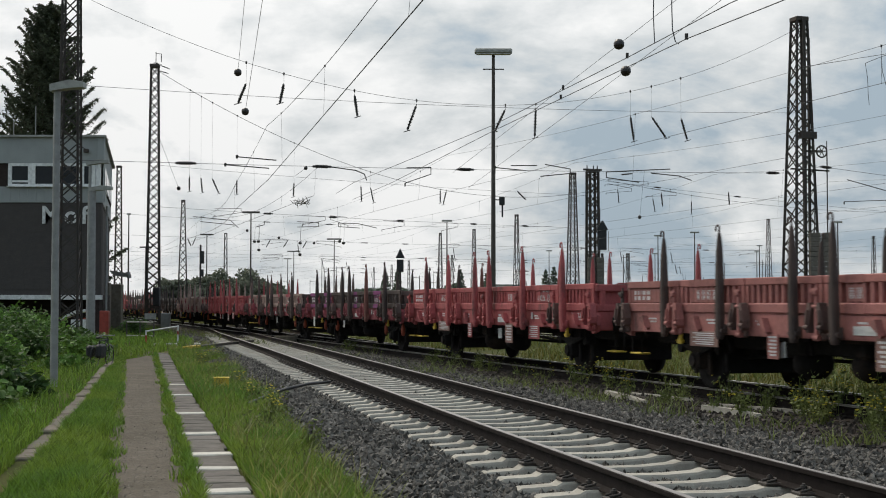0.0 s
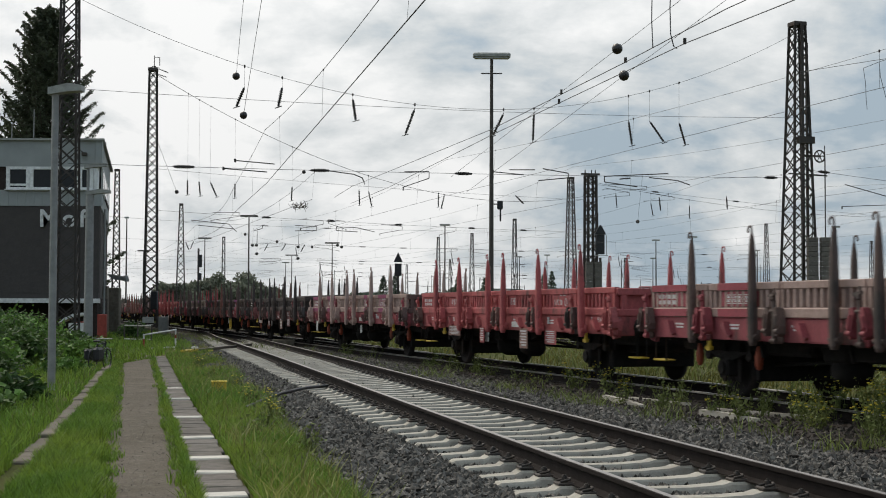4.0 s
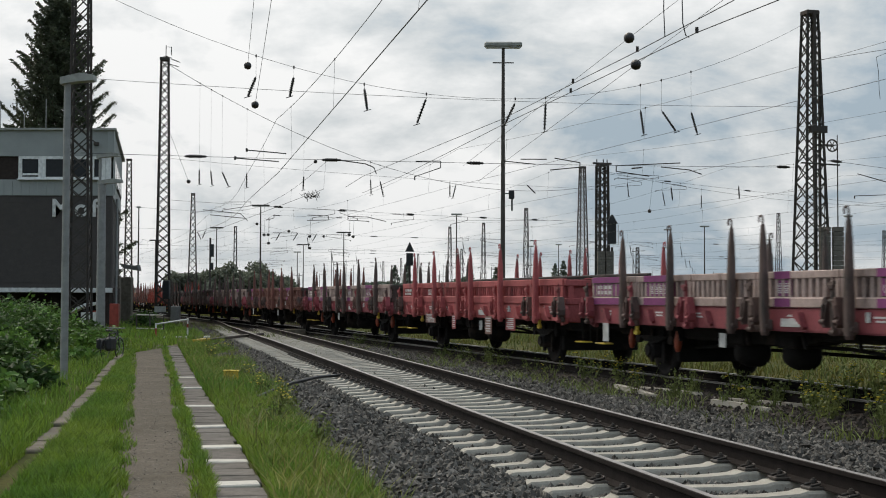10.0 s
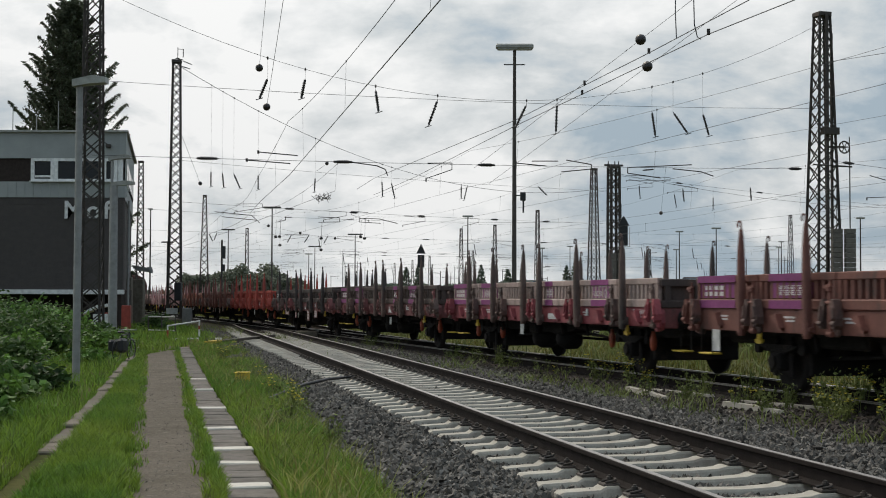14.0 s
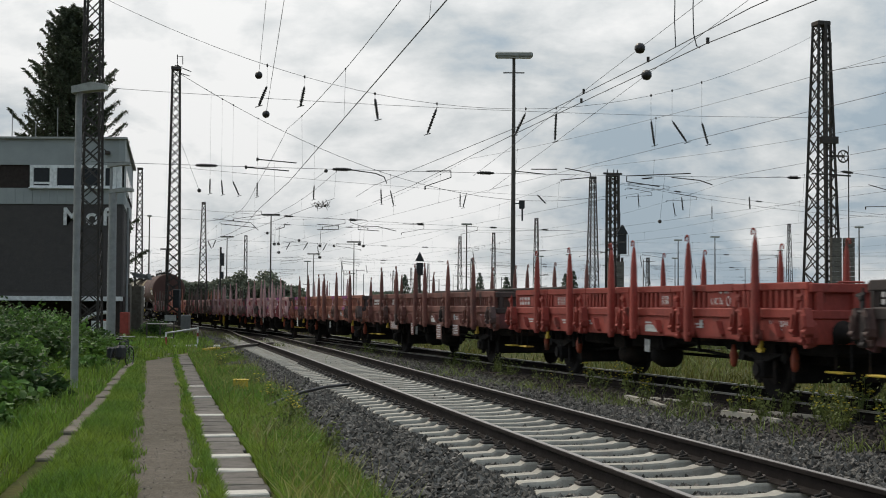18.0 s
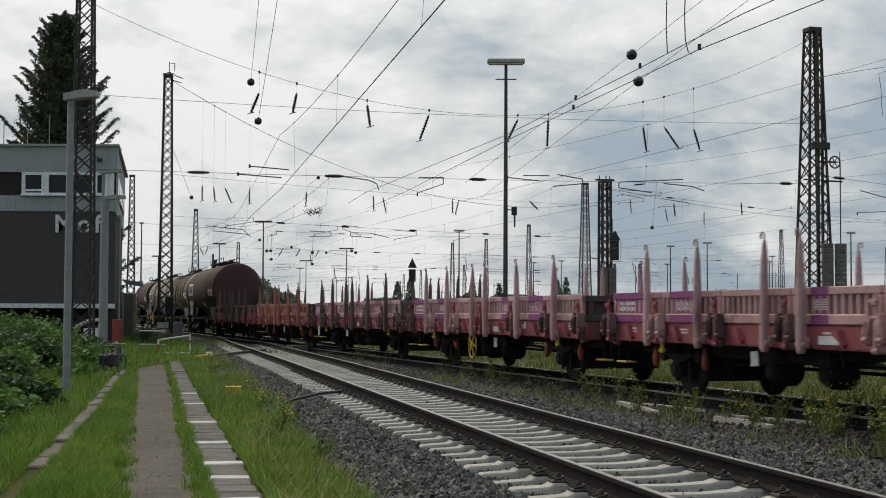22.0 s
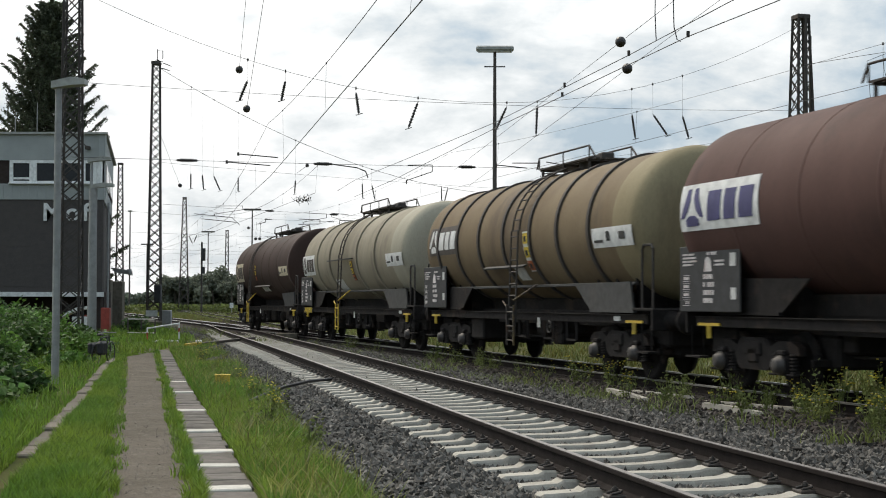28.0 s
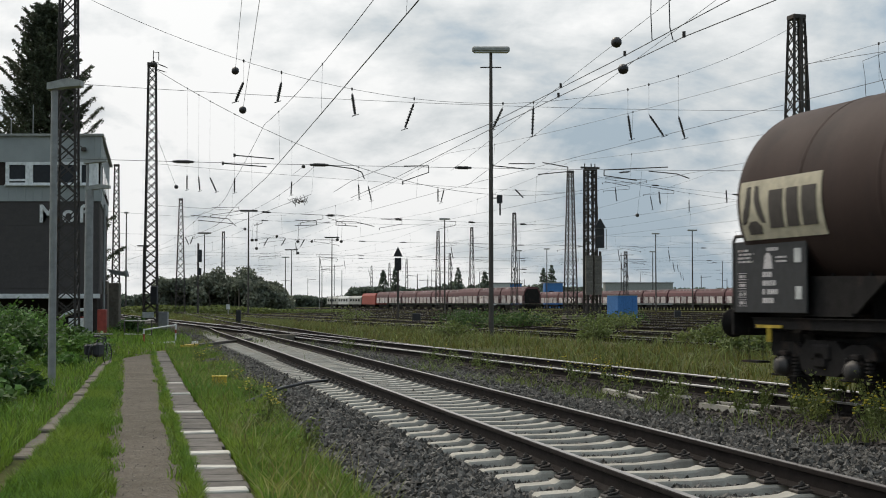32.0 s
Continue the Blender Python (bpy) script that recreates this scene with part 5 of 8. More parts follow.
def tank_wagon(kind):
    """kind: length over buffers, tank from, tank to, radius, centre height, paints, rings, ladder place, words."""
    length, t0, t1, R, cz, mt, dome_mt, dome_from, rings, ring_mt, lad, words, sign, cab, shelf, strip, climb, deck, warn, low_sign = kind
    h = length / 2 - 0.62
    w = thing("tank_wagon", words, "tank wagon", group="tank wagons of the goods train")
    # barrel along x from t0 to t1, dished ends
    d = 0.42 if rings else 0.20
    left = [(0, 0.0), (0.05 * d, R * 0.42), (0.17 * d, R * 0.70), (0.38 * d, R * 0.88), (0.66 * d, R * 0.97), (d, R)]
    prof = [(t0 + a, r) for a, r in left] + [(x, R) for x in np.linspace(t0 + d + 0.3, min(dome_from, t1 - d) - 0.02, 8)]
    part("barrel", Shape().lathe(prof + [(min(dome_from, t1 - d), R)], (0, 0, cz), (1, 0, 0), 64), mt, w)
    right = [(t1 - a, r) for a, r in reversed(left)]
    part("barrel_end", Shape().lathe([(min(dome_from, t1 - d), R)] + right, (0, 0, cz), (1, 0, 0), 64), dome_mt, w, "dished end of the tank")
    for x in rings:
        part("barrel_ring", Shape().lathe([(x - 0.06, R - 0.01), (x - 0.055, R + 0.045), (x + 0.055, R + 0.045), (x + 0.06, R - 0.01)], (0, 0, cz), (1, 0, 0), 56, False), ring_mt, w, "stiffening ring")
    for x in np.arange(t0 + 1.9, t1 - 0.8, 1.9):
        if not rings:
            part("weld_seam", Shape().lathe([(x - 0.03, R - 0.01), (x - 0.02, R + 0.007), (x + 0.02, R + 0.007), (x + 0.03, R - 0.01)], (0, 0, cz), (1, 0, 0), 56), mt, w)
    # frame, headstocks, buffers
    fr = Shape()
    for y in (-0.62, 0.62):
        fr.box(0, y, 1.05, 2 * h - 0.1, 0.12, 0.30)
    part("underframe", fr, black_gear, w)
    for y in (-1.18, 1.18):
        part("side_sill", Shape().box(0, y, 1.06, 2 * h - 0.6, 0.05, 0.16, 0.008).box(0, y, 1.14, 2 * h - 0.6, 0.14, 0.012), black_gear, w)
    for e in (-1, 1):
        flip = pose(0, 0, 0) if e > 0 else pose(0, 0, 0, 0, 0, 180)
        if e < 0 and cab == "long":
            flip = flip @ pose(0.3, 0, 0)
            part("frame_end", Shape().box(-h - 0.1, -0.62, 1.05, 0.5, 0.12, 0.30).box(-h - 0.1, 0.62, 1.05, 0.5, 0.12, 0.30), black_gear, w)
        part("headstock", Shape().box(h - 0.04, 0, 1.06, 0.08, 2.5, 0.38, 0.015), black_gear, w, at=flip)
        for y in (-0.875, 0.875):
            part("buffer", FLAT["buffer"], None, w, at=flip @ pose(h, y, 1.05))
        part("end_platform", Shape().box(h - 0.45, 0, 1.24, 0.8, 2.5, 0.05, 0.01), black_gear, w, at=flip)
        for y in (-1.22, 1.22):
            rail = Shape().tube([(h - 0.04, y, 1.25), (h - 0.04, y, 2.28), (h - 0.1, y, 2.36), (h - 0.42, y, 2.36), (h - 0.48, y, 2.28), (h - 0.48, y, 1.25)], 0.024, 8)
            part("hand_rail", rail, steel_dark, w, at=flip)
        bg = part("bogie_frame", BOGIE, None, w, at=pose(e * (h - 1.9), 0, 0))
        for dx in (-0.9, 0.9):
            ax = part("axle", FLAT["axle"], None, bg, at=pose(dx, 0, 0.46))
            for y in (-0.755, 0.755):
                mw = new("wheel", FLAT["wheel"])
                mw.parent = bg
                mw.matrix_basis = pose(dx, y, 0.46, 0, 0, 0 if y < 0 else 180)
        for x, y in for_lids:
            part("axle_box_lid", LID, None, bg, "greasy round axle box lid", at=pose(x, y * 1.13, 0.46, 0, 0, 0 if y < 0 else 180))
        for y in (-1, 1):
            sd = Shape().prism([(e * (h - 2.95), 1.22), (e * (h - 0.95), 1.22), (e * (h - 1.1), 1.74), (e * (h - 3.7), 1.70)], y * 1.16 - 0.02, y * 1.16 + 0.02)
            sd.box(e * (h - 1.9), y * 1.17, 1.20, 2.0, 0.08, 0.05)
            part("saddle_plate", sd, (black_board if cab == "long" else saddle_grey) if e > 0 else black_gear, w)
        bt = Shape()
        for x in np.linspace(h - 3.0, h - 1.2, 3):
            bt.prism([(-0.95, 1.15), (0.95, 1.15), (1.0, cz - R * 0.70), (-1.0, cz - R * 0.70)], e * x - 0.03, e * x + 0.03, "x")
        part("saddle", bt, black_gear, w)
        part("step", Shape().box(h - 0.35, -1.2, 0.5, 0.5, 0.2, 0.03).bar((h - 0.55, -1.2, 0.5), (h - 0.55, -1.2, 1.0), 0.03, 0.012).bar((h - 0.15, -1.2, 0.5), (h - 0.15, -1.2, 1.0), 0.03, 0.012), black_gear, w, at=flip if e > 0 else Matrix.Identity(4) @ Matrix.Diagonal((-1, 1, 1, 1)))
        part("yellow_handle", Shape().bar((e * (h - 0.45), -1.23, 1.02), (e * (h - 1.15), -1.23, 1.02), 0.03, 0.045).bar((e * (h - 0.8), -1.23, 1.0), (e * (h - 0.8), -1.23, 0.80), 0.07, 0.05), yellow_paint, w, "yellow brake handle")
    if cab == "stripes":
        st = part("hazard_board", Shape().box(-h + 0.95, -1.235, 1.05, 1.5, 0.02, 0.2), black_board, w)
        for i in range(7):
            x = -h + 0.28 + 0.2 * i
            part("yellow_stripe", Shape().prism([(x, 0.955), (x + 0.09, 0.955), (x + 0.2, 1.145), (x + 0.11, 1.145)], -1.252, -1.246), hazard_yellow, st)
    # marking board on the frame at the rear end, on the camera side and behind
    for y in (-1, 1):
        bx = -h + 0.95
        brd = part("marking_board", Shape().box(bx, y * 1.30, 1.74, 2.02, 0.03, 1.05, 0.01), black_board, w, "black lettered board")
        if y < 0:
            part("board_lettering", board_marks(int(length * 10), 1.75, 0.98), mark_white, brd, at=pose(bx - 0.05, -1.319, 1.74))
            for x, z, sx, sz in ((0.80, 2.02, 0.18, 0.2), (0.82, 1.5, 0.16, 0.18)):
                part("label_plate", Shape().box(bx + x, -1.322, z, sx, 0.008, sz), plate_white, brd, "white label")
    # the owner's panel near the rear end
    panel, ink, x0, wid, a0, a1 = sign
    pn = part("owner_panel", bent(R, cz, x0, x0 + wid, a0, a1), panel, w, "white owner's sign panel with a plain emblem" if panel is panel_white else "faded owner's sign panel with a plain emblem")
    tagged(part("emblem", logo(x0, R, cz, a0, a1, wid), ink, pn), kind="stuff")
    # loading platform with hand rails, ladder
    lx = lad
    top = cz + R
    d0, d1 = deck
    dm = (d0 + d1) / 2
    pf = Shape()
    for y in np.arange(-0.42, 0.43, 0.14):
        pf.box(dm, y, top + 0.15, d1 - d0, 0.10, 0.03)
    n_post = max(int((d1 - d0) / 0.8), 3)
    for x in np.linspace(d0 + 0.1, d1 - 0.1, n_post):
        pf.box(x, 0, top + 0.115, 0.06, 0.96, 0.04)
        for y in (-0.42, 0.42):
            pf.bar((x, y, top - 0.12), (x, y, top + 0.12), 0.05, 0.04)
    part("loading_platform", pf, steel_dark, w, "slatted steel walkway on top of the tank")
    part("manhole", Shape().cyl((dm + 0.5, 0, top - 0.05), (dm + 0.5, 0, top + 0.15), 0.28, n=20).cyl((dm + 0.5, 0, top + 0.15), (dm + 0.5, 0, top + 0.21), 0.32, 0.28, 20).box(dm + 0.5, 0, top + 0.24, 0.32, 0.2, 0.08, 0.02), steel_dark, w, "dark manhole lid")
    part("valve_box", Shape().box(d1 - 0.35, 0.05, top + 0.2, 0.3, 0.28, 0.2, 0.03), steel_dark, w)
    for y in (-0.47, 0.47):
        rl = Shape().tube([(d0 - 0.15, y, top + 0.16), (d0, y, top + 0.40), (d1, y, top + 0.40), (d1 + 0.3, y, top + 0.16)], 0.02, 8)
        for x in np.linspace(d0, d1, n_post):
            rl.cyl((x, y, top + 0.14), (x, y, top + 0.40), 0.016, n=6)
        part("platform_rail", rl, steel_dark, w, "low tubular rail along the walkway")
    if climb:
        part("ladder", ladder((lx - 0.5, -R - 0.20, 0.62), (lx - 0.5, -R - 0.12, cz + 0.1), 0.42, 9), steel_dark, w)
    arc = [(lx - 0.5, -(R + 0.10) * math.cos(a), cz + (R + 0.10) * math.sin(a)) for a in np.linspace(0.07, 1.3, 9)]
    up = Shape()
    for dx in (-0.21, 0.21):
        up.tube([(p[0] + dx, p[1], p[2]) for p in arc], 0.022, 8)
    for p in arc:
        up.cyl((p[0] - 0.21, p[1], p[2]), (p[0] + 0.21, p[1], p[2]), 0.016, n=6)
    if climb:
        part("ladder", up, steel_dark, w)
    yl = Shape()
    foot = Shape() if len(rings) > 5 else yl
    for dx in (-0.21, 0.21):
        (foot if dx < 0 else yl).tube([(lx - 0.5 + dx, -R - 0.225, 0.45), (lx - 0.5 + dx, -R - 0.225, 1.30)], 0.024, 8)
    for z in (0.55, 0.85, 1.15):
        foot.cyl((lx - 0.71, -R - 0.225, z), (lx - 0.29, -R - 0.225, z), 0.02, n=6)
    yl.tube([(lx - 0.72, -R - 0.22, 1.25), (lx - 1.05, -R - 0.2, 1.38)], 0.018, 8)
    yl.tube([(lx - 0.30, -R - 0.22, 1.40), (lx + 0.75, -R - 0.08, 1.72)], 0.022, 8)
    if climb:
        if foot is not yl:
            part("ladder_foot", foot, steel_dark, w)
        part("yellow_grip", yl, dirty_yellow if len(rings) > 5 else yellow_paint, w, "yellow-painted ladder stile and grip")
    # walkway shelf, valves, placards in the middle
    if shelf:
        part("drip_shelf", bent(R + 0.02, cz, shelf[0], shelf[1], shelf[2] - 1.2, shelf[2], 0.14), saddle_grey, w, "narrow shelf along the barrel")
    if strip:
        for y in (-1, 1):
            part("barrel_bearer", Shape().box(0, y * 1.10, cz - R * 0.77, t1 - t0 - 1.6, 0.09, 0.06, 0.01), saddle_grey, w, "grey bearer strip under the barrel")
    vl = Shape()
    vl.cyl((lx + 0.9, -1.05, 0.85), (lx + 0.9, 1.0, 0.85), 0.17, n=16)
    vl.cyl((lx + 0.4, -0.9, 0.75), (lx + 0.4, 0.9, 0.75), 0.22, n=16)
    vl.cyl((lx + 0.65, 0, 0.8), (lx + 0.65, 0, cz - R + 0.1), 0.16, n=14)
    vl.box(lx + 0.8, -0.9, 0.62, 0.5, 0.3, 0.24, 0.03)
    part("outlet_valve", vl, black_gear, w)
    part("air_reservoir", Shape().lathe([(0, 0), (0.02, 0.16), (0.1, 0.21), (0.9, 0.21), (0.98, 0.16), (1.0, 0)], (lx + 2.2, -0.55, 0.72), (1, 0, 0), 18), black_gear, w)
    # black sill box added to fill in the barrel's shade; tanks and boxes between the bogies
    top_z, half_w = (1.46, 0.42) if climb else (1.48, 0.70)
    part("saddle_skirt", Shape().prism([(-half_w, 1.18), (half_w, 1.18), (half_w + 0.03, top_z), (-half_w - 0.03, top_z)], t0 + 0.9, t1 - 0.9, "x"), black_gear, w, "black sill box filling in shade under the barrel")
    bx_ = Shape()
    gr = random.Random(int(length * 7))
    x = -h + 3.3
    while x < h - 3.4:
        l = gr.uniform(0.5, 1.1)
        tall = gr.uniform(0.2, 0.55)
        bx_.box(x + l / 2, gr.uniform(-0.5, 0.1), 1.0 - tall / 2, l, gr.uniform(0.7, 1.2), tall, 0.04)
        x += l + gr.uniform(0.3, 1.0)
    for e in (-1, 1):
        bx_.box(e * (h - 1.9), 0, 0.66, 3.3, 1.3, 0.5, 0.05).box(e * (h - 0.6), 0, 0.78, 0.9, 1.7, 0.4, 0.05)
    tagged(part("brake_equipment", bx_, black_gear, w), kind="stuff")
    rod = Shape().tube([(-h + 2.2, -0.4, 0.6), (h - 2.2, -0.4, 0.6)], 0.025, 6).box(0, 0, 0.86, 1.2, 1.1, 0.1)
    for x in (-1.4, 1.6):
        rod.bar((x, -0.9, 1.0), (x + 0.2, -0.9, 0.55), 0.06, 0.06)
    part("brake_rigging", rod, black_gear, w)
    back, x0, x1, a0, a1 = warn
    hp = part("hazard_panel", bent(R, cz, x0, x1, a0, a1), back, w, "warning panel with hazard signs")
    step = (a1 - a0) / 3
    for i, mm in enumerate((hazard_red, hazard_yellow, hazard_yellow)):
        mid = a0 + step * (i + 0.5)
        part("hazard_sign", bent(R + 0.014, cz, x0 + 0.05, x1 - 0.05, mid - step * 0.38, mid + step * 0.38), mm, hp)
        part("hazard_symbol", bent(R + 0.022, cz, x0 + 0.12, x1 - 0.12, mid - step * 0.22, mid + step * 0.16), black_board, hp)
    note = part("notice_panel", bent(R, cz, t1 - 2.1, t1 - 0.3, -17, -2), panel_cream if cab == "long" else panel_white, w, "pale notice panel with a few dark marks")
    part("notice_mark", bent(R + 0.014, cz, t1 - 1.42, t1 - 1.28, -12, -5), black_board, note)
    part("notice_mark", bent(R + 0.014, cz, t1 - 2.0, t1 - 1.6, -13, -11), saddle_grey, note)
    part("notice_mark", bent(R + 0.014, cz, t1 - 0.85, t1 - 0.6, -11.5, -6), saddle_grey, note)
    for x0, x1, a0, a1 in low_sign:
        part("notice_panel", bent(R, cz, x0, x1, a0, a1), plate_white, w, "pale notice panel low on the barrel")
    # hoses, pipes and small fittings under the barrel
    for x in (lx - 1.2, lx + 0.35, lx + 1.6):
        part("hanger_bracket", Shape().bar((x, -1.16, 1.14), (x, -1.16, 0.62), 0.06, 0.04).bar((x, -1.16, 0.62), (x + 0.5, -1.16, 0.62), 0.05, 0.04).bar((x + 0.5, -1.16, 0.62), (x + 0.5, -1.16, 1.14), 0.06, 0.04), black_gear, w)
    part("valve_wheel", Shape().tube([(lx + 0.7 + 0.12 * math.cos(q), -1.2, 0.86 + 0.12 * math.sin(q)) for q in np.linspace(0, 6.2832, 13)], 0.016, 6).cyl((lx + 0.7, -1.2, 0.86), (lx + 0.7, -0.9, 0.86), 0.03, n=8), lid_metal, w)
    part("label_plate", FLAT["plate"], plate_white, w, "small white label under the frame", at=pose(lx + 0.1, -1.2, 0.94) @ Matrix.Diagonal((0.6, 1, 0.6, 1)))
    part("label_plate", FLAT["plate"], plate_white, w, "small white label on the frame", at=pose(h - 1.6, -1.21, 1.07) @ Matrix.Diagonal((1.1, 1, 0.25, 1)))
    return w


TANKS = (
    # centre on the train, then the wagon: its sign, shelf, walkway on top, warning panel, low notices
    (331.6, (14.4, -6.5, 6.1, 1.46, 2.80, brown_tank, brown_tank, 9, (), brown_tank, 1.2, "brown four-axle tank wagon with a white sign panel",
             (panel_white, logo_blue, -6.3, 2.5, -12, 17), "big", None, False, False, (-2.5, 3.3), (brown_tank_old, 4.6, 4.95, -20, 4), ((-0.22, 0.22, -44, -33), (0.45, 0.75, -44, -31)))),
    (346.4, (15.2, -6.85, 6.75, 1.40, 2.78, tan_tank, tan_pale, 5.6, (-5.42, -3.8, -2.13, -0.41, 1.3, 2.85, 4.5), steel_dark, 1.21, "tan tank wagon with dark stiffening rings",
             (logo_dark, panel_white, -6.2, 2.35, -10, 19), "big", (-1.77, 0.87, -25), True, True, (-0.6, 2.3), (panel_white, 0.88, 1.24, -33, 3), ((-0.1, 0.5, -42, -28),))),
    (362.45, (16.85, -7.2, 7.4, 1.42, 2.80, grey_tank, grey_pale, 5.9, (-4.38, -2.3, 1.64, 3.95), grey_tank, 0.35, "warm grey tank wagon with ribs and black-yellow stripes",
              (panel_white, logo_dark, -7.0, 2.05, -20, 9), "stripes", (-2.1, 1.35, -2), True, True, (-1.6, 1.9), (hazard_brown, 0.65, 1.0, -32, -5), ((-2.1, -1.05, -47, -29),))),
    (378.95, (16.2, -7.4, 6.6, 1.45, 2.82, brown_tank_old, brown_tank_old, 9, (), brown_tank_old, -1.42, "dark brown tank wagon at the end of the train",
              (panel_cream, logo_dark, -7.1, 2.2, -22, 12), "long", (-1.8, 1.87, -30), False, True, (-1.9, 1.2), (brown_tank_old, -1.45, -1.15, -22, 6), ((-0.9, -0.5, -44, -33), (-0.4, 0.0, -44, -33), (0.1, 0.6, -44, -33)))),
)
TRAIN = []
for k in FLATS:
    TRAIN.append((flat_wagon(k), 14.0788 * k - 6.45 - (0.2 if k == 3 else 0)))
for rel, spec in TANKS:
    TRAIN.append((tank_wagon(spec), rel))


def run(t):
    """How far along the main line the head of the train stands at t seconds; it slowly gathers speed."""
    q = (t - 16) / 16
    return -171.115 - 189.071 * q - 7.9075 * q * q + 0.8766 * q ** 3


def motions():
    for wagon, rel in TRAIN:
        rows = []
        for i in range(65):
            x, y, _ = on_b(rel + run(i / 2))
            rows.append((i / 2, pose(x, y, B_RAIL + 0.004, 0, 0, math.degrees(B_TURN) - 90)))
        walk(wagon, rows)

# ---- signal box ----
def quad_wall(name, a, b, z0, z1, thick, mat, parent, label=""):
    """A wall from a to b on the ground plan, thickness inwards (to the left of a-b)."""
    a, b = Vector((*a, 0)), Vector((*b, 0))
    d = (b - a).normalized()
    n = Vector((-d.y, d.x, 0)) * thick
    sh = Shape()
    vs = [p + Vector((0, 0, z)) for z in (z0, z1) for p in (a, b, b + n, a + n)]
    sh.add(vs, [(3, 2, 1, 0), (4, 5, 6, 7), (0, 1, 5, 4), (1, 2, 6, 5), (2, 3, 7, 6), (3, 0, 4, 7)])
    return part(name, sh, mat, parent, label)


def build_signal_box():
    b = thing("signal_box", "two-storey railway signal box with dark slate cladding and grey fascia", "building", kind="")
    fl, fr, br, bl = (-31.0, 70.0), (-16.88, 70.0), (-20.25, 86.0), (-34.4, 86.0)
    sd = Vector((br[0] - fr[0], br[1] - fr[1], 0)).normalized()

    def ring(off):
        return (fl[0], fl[1] - off), (fr[0] + off, fr[1] - off), (br[0] + off, br[1] + off), (bl[0], bl[1] + off)

    def band(name, z0, z1, off, mat, label="", thick=0.3):
        p = ring(off)
        for i in (0, 1, 2, 3):
            a, c = p[i], p[(i + 1) % 4]
            quad_wall(name, a, c, z0, z1, thick, mat, b, label)
    band("slate_wall", 2.08, 6.62, 0.0, slate, "dark slate-clad wall")
    band("sill_band", 6.62, 7.40, 0.06, fascia, "grey-green ribbed band under the windows")
    band("parapet", 8.55, 9.83, 0.10, fascia, "grey-green fascia below the flat roof")
    part("roof", Shape().prism([ring(0.25)[0], ring(0.25)[1], ring(0.25)[2], ring(0.25)[3]], 9.83, 9.93, "z"), lamp_grey, b, "flat roof with a pale metal edge")
    part("floor_edge", Shape().prism([ring(0.08)[0], ring(0.08)[1], ring(0.08)[2], ring(0.08)[3]], 1.86, 2.08, "z"), white_paint, b, "pale floor edge under the overhang")
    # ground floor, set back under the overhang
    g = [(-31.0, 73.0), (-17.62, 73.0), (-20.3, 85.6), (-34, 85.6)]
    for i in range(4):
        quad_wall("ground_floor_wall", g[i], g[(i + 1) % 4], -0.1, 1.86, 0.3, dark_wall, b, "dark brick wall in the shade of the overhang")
    for x, y in ((-17.2, 71.0), (-18.4, 76.8), (-19.6, 82.6), (-30.4, 71.0)):
        part("pillar", Shape().box(x, y, 0.93, 0.45, 0.45, 1.9, 0.03), dark_wall, b)
    part("concrete_column", Shape().box(-19.2, 83.6, 1.35, 0.62, 0.62, 2.9, 0.03), old_concrete, b, "grey concrete column")
    part("concrete_column", Shape().box(-18.3, 77.0, 1.35, 0.5, 0.5, 2.9, 0.03), old_concrete, b, "grey concrete column")
    # slate courses: thin lap lines as real laps
    for z in np.arange(2.35, 6.5, 0.28):
        part("slate_course", Shape().prism([(-31.0, 69.985), (fr[0] + 0.012, 69.985), (fr[0] + 0.012, 69.998), (-31.0, 69.998)], z, z + 0.274, "z"), slate, b)
    # ribs on the band under the windows
    for x in np.arange(-30.6, -16.7, 0.42):
        part("band_rib", Shape().box(x, 69.925, 7.0, 0.05, 0.03, 0.70), fascia, b)
    # window band, front and side
    part("window_back", Shape().prism([(-31, 70.55), (-17.1, 70.55), (-20.3, 85.5), (-34, 85.5)], 7.4, 8.55, "z"), dark_wall, b)
    quad_wall("panel_wall", (-31.0, 70.0), (-21.48, 70.0), 7.4, 8.55, 0.3, dark_wall, b, "brown boarded wall beside the windows")

    def window(x0, x1, rail_=False):
        w = part("window_frame", Shape().box((x0 + x1) / 2, 69.96, 8.48, x1 - x0, 0.12, 0.14).box((x0 + x1) / 2, 69.96, 7.47, x1 - x0, 0.12, 0.13)
                 .box(x0 + 0.09, 69.955, 7.975, 0.178, 0.12, 0.876).box(x1 - 0.09, 69.955, 7.975, 0.178, 0.12, 0.876), window_white, b, "white window frame")
        part("pane", Shape().box((x0 + x1) / 2, 69.99, 7.98, x1 - x0 - 0.16, 0.015, 0.98), glass_dark, w, "dark window pane")
        if rail_:
            part("glazing_bar", Shape().box((x0 + x1) / 2, 69.95, 7.66, x1 - x0 - 0.37, 0.08, 0.10), window_white, w)
    window(-21.47, -20.31, True)
    window(-20.31, -17.92)
    window(-17.92, -17.185)
    part("corner_post", Shape().box(-17.08, 70.1, 7.98, 0.2, 0.3, 1.12), window_white, b)
    sl = part("window_sill", Shape().box(-19.2, 69.9, 7.40, 4.6, 0.25, 0.06, 0.01), white_paint, b, "pale window sill")
